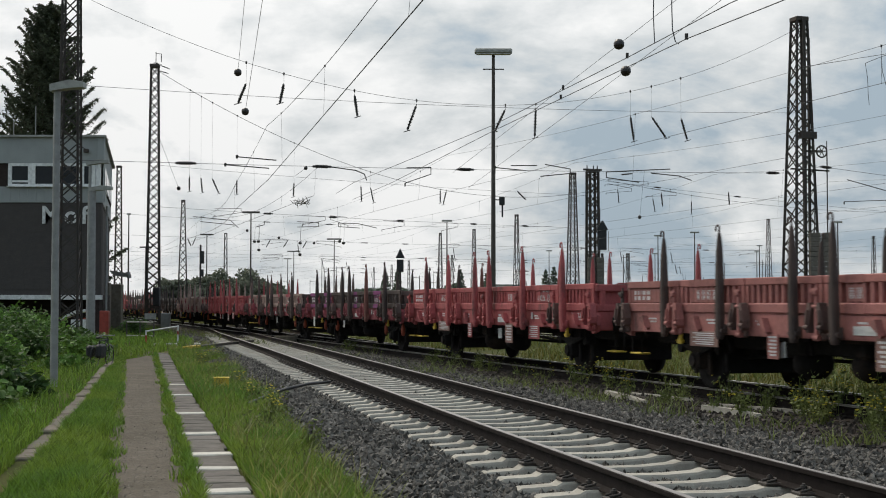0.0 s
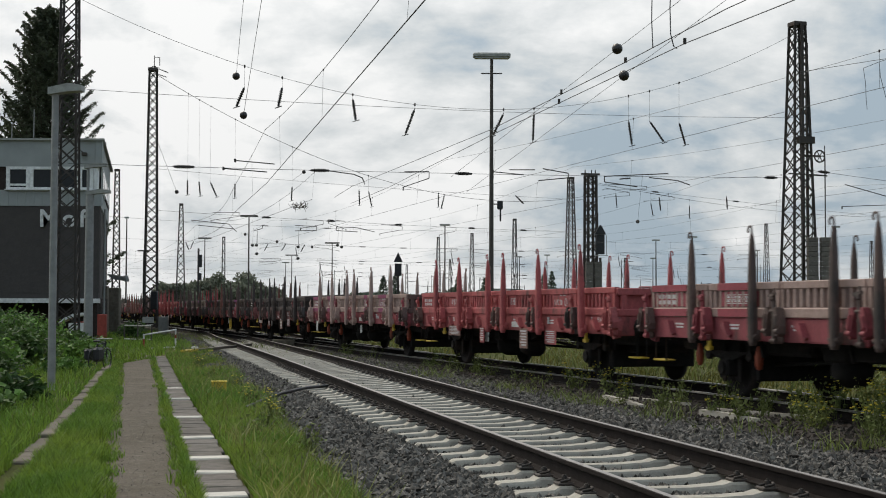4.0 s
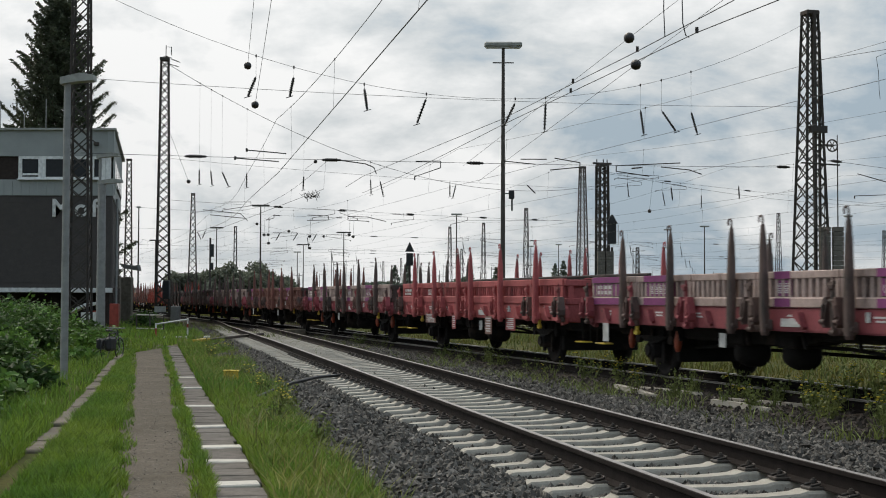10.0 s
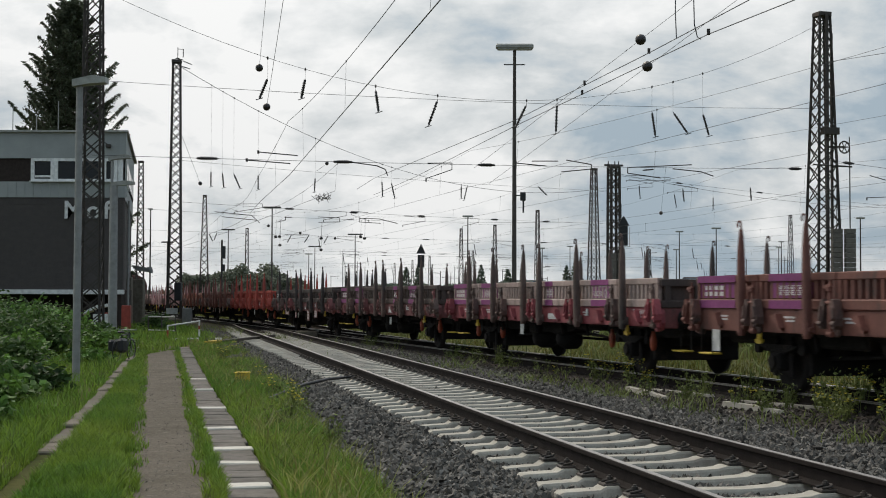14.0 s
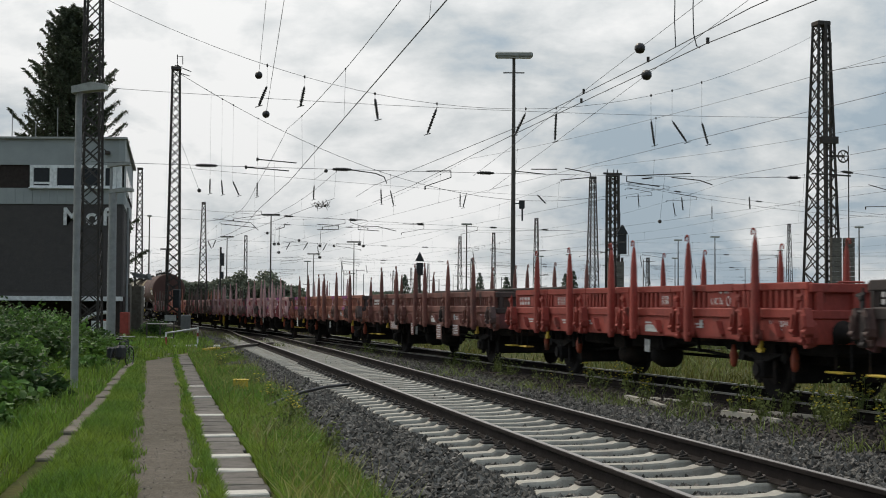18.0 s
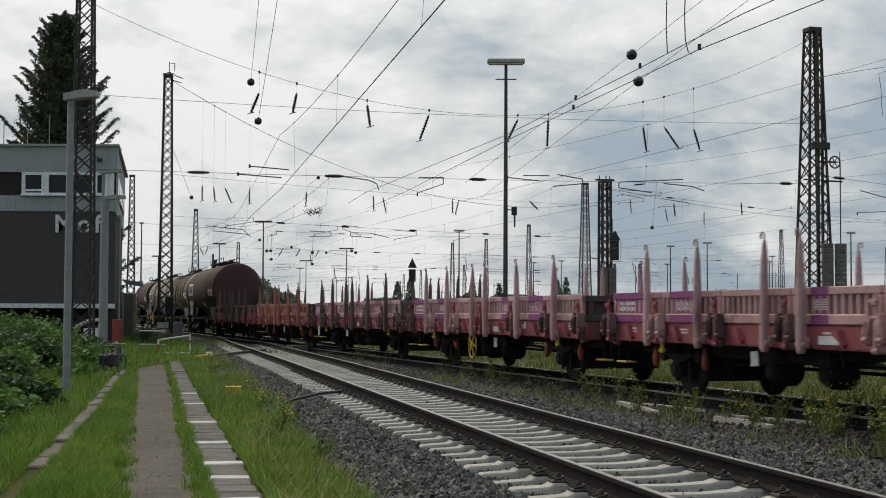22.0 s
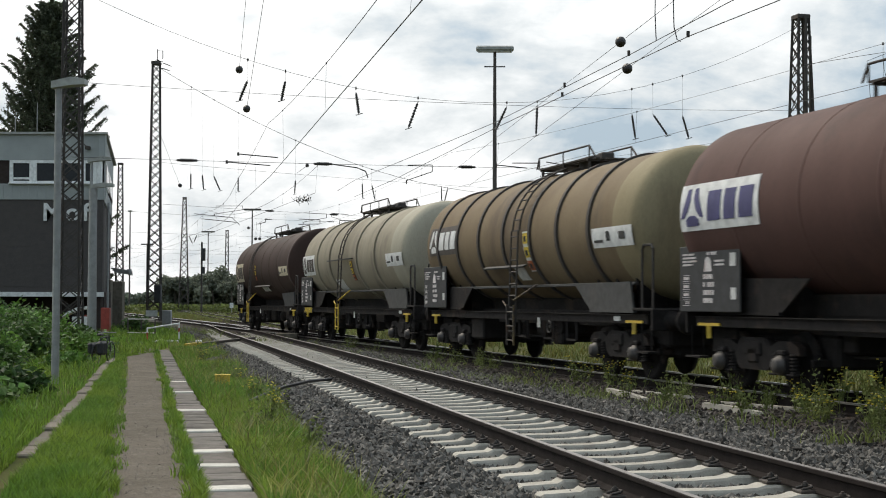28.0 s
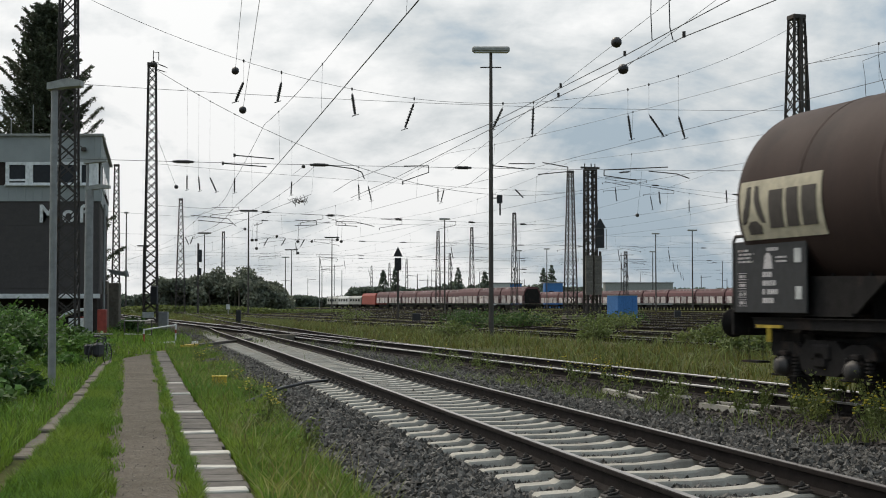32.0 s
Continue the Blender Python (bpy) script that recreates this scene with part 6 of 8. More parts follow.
    for k in range(5):
        p = Vector((fr[0] - 0.05, fr[1] + 0.5, 0)) + sd * (0.4 + 3.0 * k)
        q = p + sd * 2.6
        w = quad_wall("window_frame", (p.x + 0.05, p.y), (q.x + 0.05, q.y), 7.4, 8.55, 0.08, white_paint if k < 2 else dark_wall, b)
        p, q = p + sd * 0.15, q - sd * 0.15
        quad_wall("pane", (p.x + 0.08, p.y), (q.x + 0.08, q.y), 7.52, 8.45, 0.02, glass_dark, w)
    # letters on the slate
    for ch, x in (("M", -19.36), ("o", -18.36), ("f", -17.70)):
        cu = bpy.data.curves.new("letter", "FONT")
        cu.body, cu.size, cu.extrude, cu.align_x, cu.offset = ch, 1.22, 0.03, "CENTER", 0.022
        tmp = new("letter_curve", cu)
        me = bpy.data.meshes.new_from_object(tmp.evaluated_get(bpy.context.evaluated_depsgraph_get()))
        bpy.data.objects.remove(tmp)
        me.materials.clear()
        me.materials.append(white_paint)
        ob = new("letter", me)
        ob.parent, ob.matrix_basis = b, pose(x, 69.93, 5.60, 90, 0, 0)
        ob["label"] = f"white letter {ch} on the dark wall"
    # roof aerials
    for x, hgt in ((-22.9, 1.6), (-21.7, 1.0), (-20.6, 1.7), (-24, 1.0)):
        part("aerial", Shape().cyl((x, 71.5, 9.9), (x, 71.5, 9.9 + hgt), 0.025, n=6), steel_grey, b)
    part("floodlight", Shape().box(-17.6, 69.75, 9.15, 0.25, 0.2, 0.18, 0.03, ).bar((-17.7, 69.85, 9.25), (-17.9, 69.95, 9.4), 0.04, 0.04), steel_dark, b)
    # red box, white sign and pipes under the corner
    part("red_cabinet", Shape().box(-16.56, 69.5, 0.72, 0.42, 0.35, 1.2, 0.03), red_paint, b, "red metal cabinet")
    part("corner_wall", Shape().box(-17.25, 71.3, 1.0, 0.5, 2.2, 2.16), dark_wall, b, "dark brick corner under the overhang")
    part("downpipe", Shape().cyl((-16.75, 70.6, 0), (-16.75, 70.6, 6.5), 0.06, n=8), steel_grey, b)
    for k in range(3):
        part("lamp_bracket", Shape().bar((-16.9 - 0.9 * k, 72 + 4.2 * k, 3.3), (-15.9 - 0.9 * k, 71.8 + 4.2 * k, 3.15), 0.12, 0.08).cyl((-15.95 - 0.9 * k, 71.8 + 4.2 * k, 3.1), (-15.95 - 0.9 * k, 71.8 + 4.2 * k, 3.25), 0.12, n=10), steel_grey, b)


# ---- masts, lamps, signals ----
def lattice(name, label, x, y, top, w0, w1, pitch, turn=0.0, mat=None, leg=0.10, brace=0.05, faces=4, group="lattice masts", near=True):
    """A tapered lattice mast of four angle legs with crossed braces."""
    mat = mat or steel_dark
    m = thing(name, label, "catenary mast", at=pose(x, y, 0, 0, 0, turn), group=group)
    part("footing", Shape().box(0, 0, 0.15, w0 + 0.5, w0 + 0.5, 0.5, 0.04), old_concrete, m)
    for i in (-1, 1):
        for j in (-1, 1):
            part("leg", Shape().bar((i * w0 / 2, j * w0 / 2, 0.1), (i * w1 / 2, j * w1 / 2, top), leg, leg * 0.35).bar((i * w0 / 2, j * w0 / 2, 0.1), (i * w1 / 2, j * w1 / 2, top), leg * 0.35, leg), mat, m)
    for k in range(faces):
        sh = Shape()
        z, up = 0.5, 0
        while z < top - 0.25:
            wz = w0 + (w1 - w0) * z / top
            z2 = min(z + pitch * (0.55 + 0.45 * wz / w0), top - 0.1)
            wz2 = w0 + (w1 - w0) * z2 / top
            c, s = (1, 0) if k % 2 == 0 else (0, 1)
            o = 1 if k < 2 else -1
            for q in (-1, 1):
                a = (q * wz / 2, o * wz / 2, z) if c else (o * wz / 2, q * wz / 2, z)
                b_ = (-q * wz2 / 2, o * wz2 / 2, z2) if c else (o * wz2 / 2, -q * wz2 / 2, z2)
                up_ = (0, 1, 0) if c else (1, 0, 0)
                if near:
                    part("brace", Shape().bar(a, b_, brace, brace * 0.4, up_), mat, m)
                else:
                    sh.bar(a, b_, brace, brace * 0.4, up_)
            z = z2
        if not near:
            tagged(part("bracing", sh, mat, m), kind="stuff")
    part("mast_head", Shape().box(0, 0, top, w1 + 0.14, w1 + 0.14, 0.22, 0.03), mat, m)
    return m


def lamp_mast(x, y, top, wide, bar=True, mat=None, r=0.11, label="tall yard lamp mast with a long horizontal floodlight"):
    m = thing("yard_lamp", label, "lamp post", at=pose(x, y, 0), group="yard lamps")
    part("pole", Shape().cyl((0, 0, 0), (0, 0, top * 0.5), r, r * 0.85, 12).cyl((0, 0, top * 0.5), (0, 0, top), r * 0.85, r * 0.6, 12), mat or pole_brown, m)
    part("lamp_head", Shape().box(0, -0.05, top + 0.08, wide, 0.42, 0.24, 0.06), lamp_grey if wide < 2 else pole_brown, m)
    part("diffuser", Shape().box(0, -0.05, top - 0.055, wide * 0.9, 0.34, 0.03), plate_white, m)
    if bar:
        part("collar", Shape().bar((-wide * 0.28, 0, top - 0.75), (wide * 0.28, 0, top - 0.75), 0.05, 0.05), mat or pole_brown, m)
    return m


def street_lamp(x, y, top, reach, label, head=1.1, post_w=0.11):
    m = thing("street_lamp", label, "lamp post", at=pose(x, y, 0), group="path lamps")
    part("post", Shape().cyl((0, 0, -0.1), (0, 0, top - 0.05), post_w, post_w * 0.85, 14), steel_grey, m)
    part("lamp_head", Shape().prism([(-0.12, top - 0.10), (-0.12, top + 0.04), (reach * 0.5, top + 0.13), (reach, top + 0.09), (reach, top - 0.02), (reach * 0.45, top - 0.04)], -0.14, 0.14), lamp_grey, m, "pale flat lamp head")
    return m


def insulator(sh, a, b, sheds=4, r=0.085):
    """A rod insulator with sheds between two points, and its fittings."""
    a, b = Vector(a), Vector(b)
    d = b - a
    sh.cyl(a, b, r * 0.22, n=6)
    sh.cyl(a + d * 0.14, a + d * 0.86, r * 0.5, n=8)
    sheds = sheds + 3
    for i in range(sheds):
        p = a + d * (0.24 + 0.52 * i / (sheds - 1))
        q = d.normalized() * 0.016
        sh.cyl(p - q, p + q, r * 0.95, r * 0.75, n=10)
    for u in (0.12, 0.88):
        p = a + d * u
        q = d.normalized() * 0.05
        sh.cyl(p - q, p + q, r * 0.6, n=8)


def weights(x, y, z0, n, w, h, parent_name, label):
    st = thing(parent_name, label, "tension weights", at=pose(x, y, z0))
    for i in range(n):
        part("weight", Shape().box(0, 0, (i + 0.5) * h, w, w * 0.8, h * 0.94, 0.015), weight_mat, st)
    part("hanger_rod", Shape().cyl((0, 0, 0), (0, 0, n * h + 4.2), 0.02, n=6), steel_dark, st)
    return st


def build_masts():
    a = math.degrees(B_TURN)
    lattice("lattice_mast", "tall dark lattice mast beside the signal box", -12.66, 48.0, 16.0, 0.76, 0.42, 0.62, 4, leg=0.085, brace=0.042)
    lattice("lattice_mast", "tall dark lattice mast with a wire bracket at its top", -18.15, 88.7, 16.5, 0.84, 0.45, 0.66, 6)
    lattice("lattice_mast", "slender lattice mast behind the signal box", -33.9, 148.0, 15.9, 0.84, 0.42, 0.9, 6, leg=0.09)
    lattice("lattice_mast", "tapered lattice mast before the woods", -36.4, 198.0, 16.0, 1.35, 0.42, 1.2, 6, leg=0.11, brace=0.055)
    lattice("lattice_mast", "large tapered lattice mast with a tensioning wheel", 16.44, 66.0, 14.9, 1.36, 0.52, 1.0, a, leg=0.12, brace=0.055)
    lattice("lattice_mast", "tapered lattice mast in the yard", 12.42, 139.0, 14.4, 1.1, 0.45, 0.95, a, leg=0.11, brace=0.05)
    lattice("lattice_mast", "thick lattice mast carrying concrete weights", 12.66, 122.6, 13.1, 0.85, 0.75, 1.2, a, leg=0.22, brace=0.08)
    for x, y, top, w in ((-1.0, 289, 16, 1.5), (5.6, 278, 16.2, 1.5), (11.3, 226, 15.8, 1.4), (2.0, 420, 16, 1.6), (-12, 470, 16, 1.7), (60, 265, 17.5, 1.7), (78, 240, 16, 1.5), (33, 258, 10.8, 1.1), (-19.5, 520, 16, 1.7), (-28, 560, 16, 1.8), (-40, 260, 14.5, 1.0), (90, 300, 16, 1.5)):
        lattice("lattice_mast", "distant tapered lattice mast in the yard", x, y, top, w * 0.68, 0.40, 1.9, a, leg=0.12, brace=0.055, faces=2, near=False)
    tb = thing("wire_bracket", "steel bracket with two slanted arms on a mast top", "bracket", at=pose(-18.15, 88.7, 16.55) @ Matrix.Diagonal((0.42, 0.42, 0.42, 1)))
    part("pin", Shape().cyl((0.15, 0, 0), (0.15, 0, 2.0), 0.06, n=8), steel_dark, tb)
    part("pin", Shape().cyl((0.95, 0, 0.5), (0.95, 0, 1.75), 0.06, n=8), steel_dark, tb)
    part("yoke", Shape().bar((-0.2, 0, 0.35), (0.4, 0, 0.35), 0.1, 0.1).bar((0.1, 0, 1.75), (1.0, 0, 1.7), 0.07, 0.07).bar((0.15, 0, 0.3), (1.0, 0, 0.1), 0.08, 0.08), steel_dark, tb)
    for p, q in (((0.8, 0, 0.0), (2.3, 0, -0.6)), ((0.4, 0, -0.75), (2.1, 0, -1.25))):
        sh = Shape().bar(p, q, 0.05, 0.05)
        insulator(sh, p, q, 5, 0.11)
        part("insulator_arm", sh, porcelain, tb)
    cap = thing("mast_crossbar", "steel crossbar with short pins on the thick mast", "crossbar", at=pose(12.66, 122.6, 13.25, 0, 0, a))
    part("bar", Shape().box(0, 0, 0, 1.7, 0.2, 0.16, 0.02), steel_dark, cap)
    for x in (-0.5, 0.1, 0.45):
        part("pin", Shape().cyl((x, 0, 0.05), (x, 0, 0.35), 0.05, n=8), porcelain, cap)
    # big mast: inner post, wheel, counterweights
    m = thing("tensioning_gear", "tensioning wheel and bracket on the lattice mast", "tensioner", at=pose(16.44, 66.0, 0, 0, 0, a))
    part("inner_post", Shape().box(0.0, -0.4, 7.6, 0.13, 0.13, 14.6), steel_dark, m)
    part("inner_post", Shape().box(0.30, -0.3, 7.2, 0.10, 0.10, 13.6), steel_dark, m)
    wh = Shape().tube([(0.95 + 0.27 * math.cos(q), -0.3, 8.75 + 0.27 * math.sin(q)) for q in np.linspace(0, 6.2832, 25)], 0.035, 6)
    for q in np.linspace(0, 6.2832, 7)[:-1]:
        wh.bar((0.95, -0.3, 8.75), (0.95 + 0.27 * math.cos(q), -0.3, 8.75 + 0.27 * math.sin(q)), 0.03, 0.03, (0, 1, 0))
    part("tension_wheel", wh, steel_dark, m)
    part("bracket", Shape().bar((0, -0.3, 8.75), (1.0, -0.3, 8.75), 0.07, 0.10).bar((-0.7, -0.35, 7.9), (1.3, -0.35, 7.85), 0.06, 0.07).bar((1.2, -0.35, 8.7), (1.2, -0.35, 4.0), 0.04, 0.04).box(0.1, -0.5, 9.45, 0.8, 0.3, 0.32), steel_dark, m)
    weights(17.46, 65.2, 2.75, 10, 0.46, 0.22, "counterweight", "stack of concrete counterweights on a rod")
    weights(16.87, 65.2, 2.75, 10, 0.46, 0.22, "counterweight", "stack of concrete counterweights on a rod")
    weights(12.45, 121.6, 2.3, 14, 0.62, 0.24, "counterweight", "stack of pale concrete counterweights")
    weights(13.2, 121.6, 2.3, 14, 0.62, 0.24, "counterweight", "stack of pale concrete counterweights")
    sg = thing("yard_signal", "dark signal with a pointed hood on a yard mast", "signal", at=pose(13.38, 121.6, 0))
    part("signal_post", Shape().cyl((0, 0, 0), (0, 0, 6.0), 0.11, n=10), steel_dark, sg)
    part("signal_hood", Shape().prism([(-0.52, 8.0), (0.48, 8.0), (0.05, 8.78), (-0.05, 8.78)], -0.25, 0.25), black_board, sg)
    part("signal_board", Shape().box(0, 0, 7.15, 0.72, 0.3, 1.7, 0.04), black_board, sg)
    part("signal_cage", Shape().bar((-0.5, -0.3, 6.2), (0.6, -0.3, 6.2), 0.05, 0.05).bar((0.5, -0.3, 6.2), (0.5, -0.3, 7.9), 0.04, 0.04), lamp_grey, sg)
    s2 = thing("main_signal", "dark main signal with a triangular top on a slim post", "signal", at=pose(-4.1, 130.0, 0))
    part("signal_post", Shape().cyl((0, 0, 0), (0, 0, 4.7), 0.10, n=10), steel_dark, s2)
    part("signal_board", Shape().box(0, 0, 5.15, 0.62, 0.2, 1.15, 0.03), black_board, s2)
    part("signal_top", Shape().prism([(-0.42, 5.85), (0.42, 5.85), (0.0, 6.75)], -0.1, 0.1), black_board, s2)
    part("lamp_hood", Shape().cyl((-0.12, -0.1, 5.35), (-0.12, -0.28, 5.35), 0.1, n=10).cyl((0.12, -0.1, 4.95), (0.12, -0.28, 4.95), 0.1, n=10), black_board, s2)
    s3 = thing("dwarf_signal_mast", "dark signal mast among the tracks", "signal", at=pose(-31.2, 182.0, 0))
    part("signal_post", Shape().box(0, 0, 4.6, 0.22, 0.2, 9.2), steel_dark, s3)
    part("signal_board", Shape().box(0.2, 0, 7.6, 0.5, 0.3, 1.6).box(0.2, 0, 5.6, 0.4, 0.3, 0.9), black_board, s3)
    # yard lamps
    tall_lamp = lamp_mast(2.23, 66.2, 13.35, 1.75, r=0.12)
    part("junction_box", Shape().box(0.40, 0, 6.45, 0.26, 0.2, 0.40, 0.03).bar((0.08, 0, 6.5), (0.3, 0, 6.5), 0.05, 0.05).cyl((0.42, 0, 5.7), (0.42, 0, 6.3), 0.04, n=8), black_board, tall_lamp, "dark box on a short arm")
    for x, y, top, wide in ((-26.3, 193, 14.0, 2.4), (-42.6, 255, 14, 2.4), (-35, 330, 13.8, 3.0), (-21, 270, 13.9, 2.8), (0.25, 212, 14.0, 1.6), (42.8, 245, 14.0, 1.6), (38, 255, 13.9, 1.4), (-45.5, 205, 14.5, 0.6), (55, 200, 13.2, 1.2), (16, 300, 12.5, 1.2), (24, 330, 14, 1.4), (-37.5, 340, 12.4, 1.8), (-55, 262, 12, 2.2), (47, 320, 13, 1.4), (66, 300, 14, 1.2), (72, 330, 14, 1.2)):
        lamp_mast(x, y, top, wide, bar=False, r=0.13, label="distant yard lamp mast")
    # thin poles of the far yard
    rnd = random.Random(4)
    for i in range(46):
        d = rnd.uniform(330, 620)
        x = d * rnd.uniform(-0.11, 0.27)
        p = thing("yard_pole", "slender distant pole of the railway yard", "pole", at=pose(x, d, 0), group="distant yard poles")
        hgt = rnd.uniform(8.5, 14.5)
        part("pole", Shape().cyl((0, 0, 0), (0, 0, hgt), 0.14, 0.09, 6), pole_brown if i % 3 else steel_grey, p)
        if i % 2:
            part("crossarm", Shape().bar((-0.2, 0, hgt - 0.6), (rnd.choice((-3, 3)), 0, hgt - 0.4), 0.12, 0.12), pole_brown, p)
    # lamps and posts along the path
    street_lamp(-7.76, 28.4, 5.98, 0.55, "grey street lamp with a flat pale head beside the path", post_w=0.078)
    street_lamp(-13.35, 53.5, 6.95, 0.72, "grey street lamp beside the signal box", post_w=0.06)
    street_lamp(-12.95, 52.2, 5.85, 0.75, "lower grey lamp on a thick post by the signal box", post_w=0.17)


# ---- wires ----
def hang(a, b, sag, n=18):
    a, b = Vector(a), Vector(b)
    return [tuple(a + (b - a) * (i / n) - Vector((0, 0, 4 * sag * (i / n) * (1 - i / n)))) for i in range(n + 1)]


def wire(name, label, pts, r=0.011, parent=None):
    sh = Shape()
    k = 5
    vs, n = [], len(pts)
    for i, p in enumerate(pts):
        d = (Vector(pts[min(i + 1, n - 1)]) - Vector(pts[max(i - 1, 0)])).normalized()
        u = d.orthogonal().normalized()
        v = d.cross(u)
        vs += [Vector(p) + (u * math.cos(6.28319 * j / k) + v * math.sin(6.28319 * j / k)) * r for j in range(k)]
    sh.add(vs, [(i * k + j, i * k + (j + 1) % k, (i + 1) * k + (j + 1) % k, (i + 1) * k + j) for i in range(n - 1) for j in range(k)], True)
    if parent:
        return part(name, sh, wire_mat, parent)
    return thing(name, label, "overhead wire", shape=sh, mat=wire_mat)


def overhead(centre, lo, hi, stops, contact, label, stagger=0.25, tall=1.45, low=0.5, r=0.008):
    """Contact wire, sagging messenger wire and droppers over one track, held at the given stops along it."""
    line = thing("overhead_line", label, "overhead line")
    cpts, mpts = [], []
    for k, (s0, s1) in enumerate(zip(stops, stops[1:])):
        g0, g1 = (stagger[k], stagger[k + 1]) if isinstance(stagger, tuple) else (stagger * (-1) ** k, stagger * (-1) ** (k + 1))
        for i in range(20):
            u = i / 20
            s = s0 + (s1 - s0) * u
            if lo <= s <= hi:
                p, turn = track_frame(centre, s)
                side = np.array([math.cos(turn), math.sin(turn)])
                c = p + side * (g0 + (g1 - g0) * u)
                m_ = p + side * (g0 + (g1 - g0) * u) * 0.6
                hm = contact + tall - 4 * (tall - low) * u * (1 - u)
                cpts.append((c[0], c[1], contact))
                mpts.append((m_[0], m_[1], hm))
                if i % 4 == 2:
                    wire("dropper", "", [cpts[-1], mpts[-1]], 0.0035, line)
                    part("dropper_clamp", Shape().box(m_[0], m_[1], hm, 0.03, 0.03, 0.05), steel_dark, line)
    wire("contact_wire", "", cpts, r, line)
    wire("messenger_wire", "", mpts, r * 0.75, line)
    return line


def lane_stops(off):
    """Where a lane of the yard passes under the two span wires, and further stops behind them."""
    out = []
    for a, c in (((-12.66, 48.0), (16.34, 66.0)), ((-17.84, 88.7), (12.6, 122.4))):
        a, d = np.array(a), np.array(c) - np.array(a)
        m_ = np.array([DB, -d]).T
        out.append(float(np.linalg.solve(m_, a - off * NB)[0]))
    return [out[0] - 58, out[0], out[1], out[1] + 55, out[1] + 110, out[1] + 165, out[1] + 220, out[1] + 275]


def cross_span(label, a, b, sag, drops=(), inline=(), arms=(), r=0.012):
    """A span wire between two masts. drops: share of the span, thin hanger, insulator length, lean; inline: shares; arms: share, reach, side."""
    span = thing("cross_span", label, "span wire")
    wire("span_wire", "", hang(a, b, sag, 30), r, span)
    a, b = Vector(a), Vector(b)
    d = (b - a).normalized()

    def at(u):
        return a + (b - a) * u - Vector((0, 0, 4 * sag * u * (1 - u)))
    for u, thin, length, lean in drops:
        p = at(u)
        m_ = p - Vector((0, 0, thin))
        q = m_ + Vector((lean, 0, -length))
        part("clamp", Shape().box(p.x, p.y, p.z, 0.06, 0.06, 0.12, 0.02), steel_dark, span)
        rod = part("hanger_rod", Shape().cyl(p, m_, 0.0045, n=5), steel_dark, span)
        sh = Shape()
        insulator(sh, m_, q, 3, 0.075)
        part("insulator", sh, porcelain, span, "dark rod insulator")
        part("wire_saddle", Shape().bar(q + Vector((-0.12, 0, -0.03)), q + Vector((0.14, 0, 0.05)), 0.028, 0.028), steel_dark, span)
    for u in inline:
        p = at(u)
        sh = Shape()
        insulator(sh, p - d * 0.42, p + d * 0.42, 4, 0.075)
        part("insulator", sh, porcelain, span, "dark horizontal insulator")
    for u, reach, f, dz, *style in arms:
        p = at(u)
        if style == ["bar"]:
            part("registration_arm", Shape().bar(p + Vector((0, 0, dz + 0.1)), p + d * f * reach + Vector((0, 0, dz)), 0.036, 0.036).box(p.x, p.y, p.z + dz + 0.1, 0.07, 0.07, 0.12), steel_dark, span)
            continue
        if style == ["curve"]:
            part("registration_arm", Shape().tube([p + Vector((0, 0, dz)), p + d * f * reach * 0.7 + Vector((0, 0, dz - 0.12)), p + d * f * reach * 0.93 + Vector((0, 0, dz - 0.25)), p + d * f * reach + Vector((0, 0, dz - 0.5))], 0.02, 6), steel_dark, span)
            continue
        e = p + d * f * reach + Vector((0, 0, dz))
        g = p - d * f * reach * 0.06 + Vector((0, 0, dz - 0.62))
        part("registration_arm", Shape().bar(p + Vector((0, 0, dz * 0.5)), e, 0.034, 0.034), steel_dark, span)
        part("steady_arm", Shape().tube([e, e + Vector((0, 0, -0.26)), g], 0.017, 6).box(g.x, g.y, g.z - 0.06, 0.05, 0.05, 0.14), steel_dark, span)
    return span


def ball_wire(label, a, b, sag, balls, r=0.011, size=0.19):
    """A wire that carries dark balls at the given shares of its length."""
    w = thing("feeder_wire", label, "overhead wire")
    wire("wire", "", hang(a, b, sag), r, w)
    a, b = Vector(a), Vector(b)
    for u in balls:
        p = a + (b - a) * u - Vector((0, 0, 4 * sag * u * (1 - u)))
        q = size
        part("wire_ball", Shape().lathe([(-q, 0), (-q * 0.8, q * 0.62), (-q * 0.3, q * 0.95), (q * 0.3, q * 0.95), (q * 0.8, q * 0.62), (q, 0)], p, (0, 0, 1), 14), porcelain, w, "dark round ball on the wire")
    return w


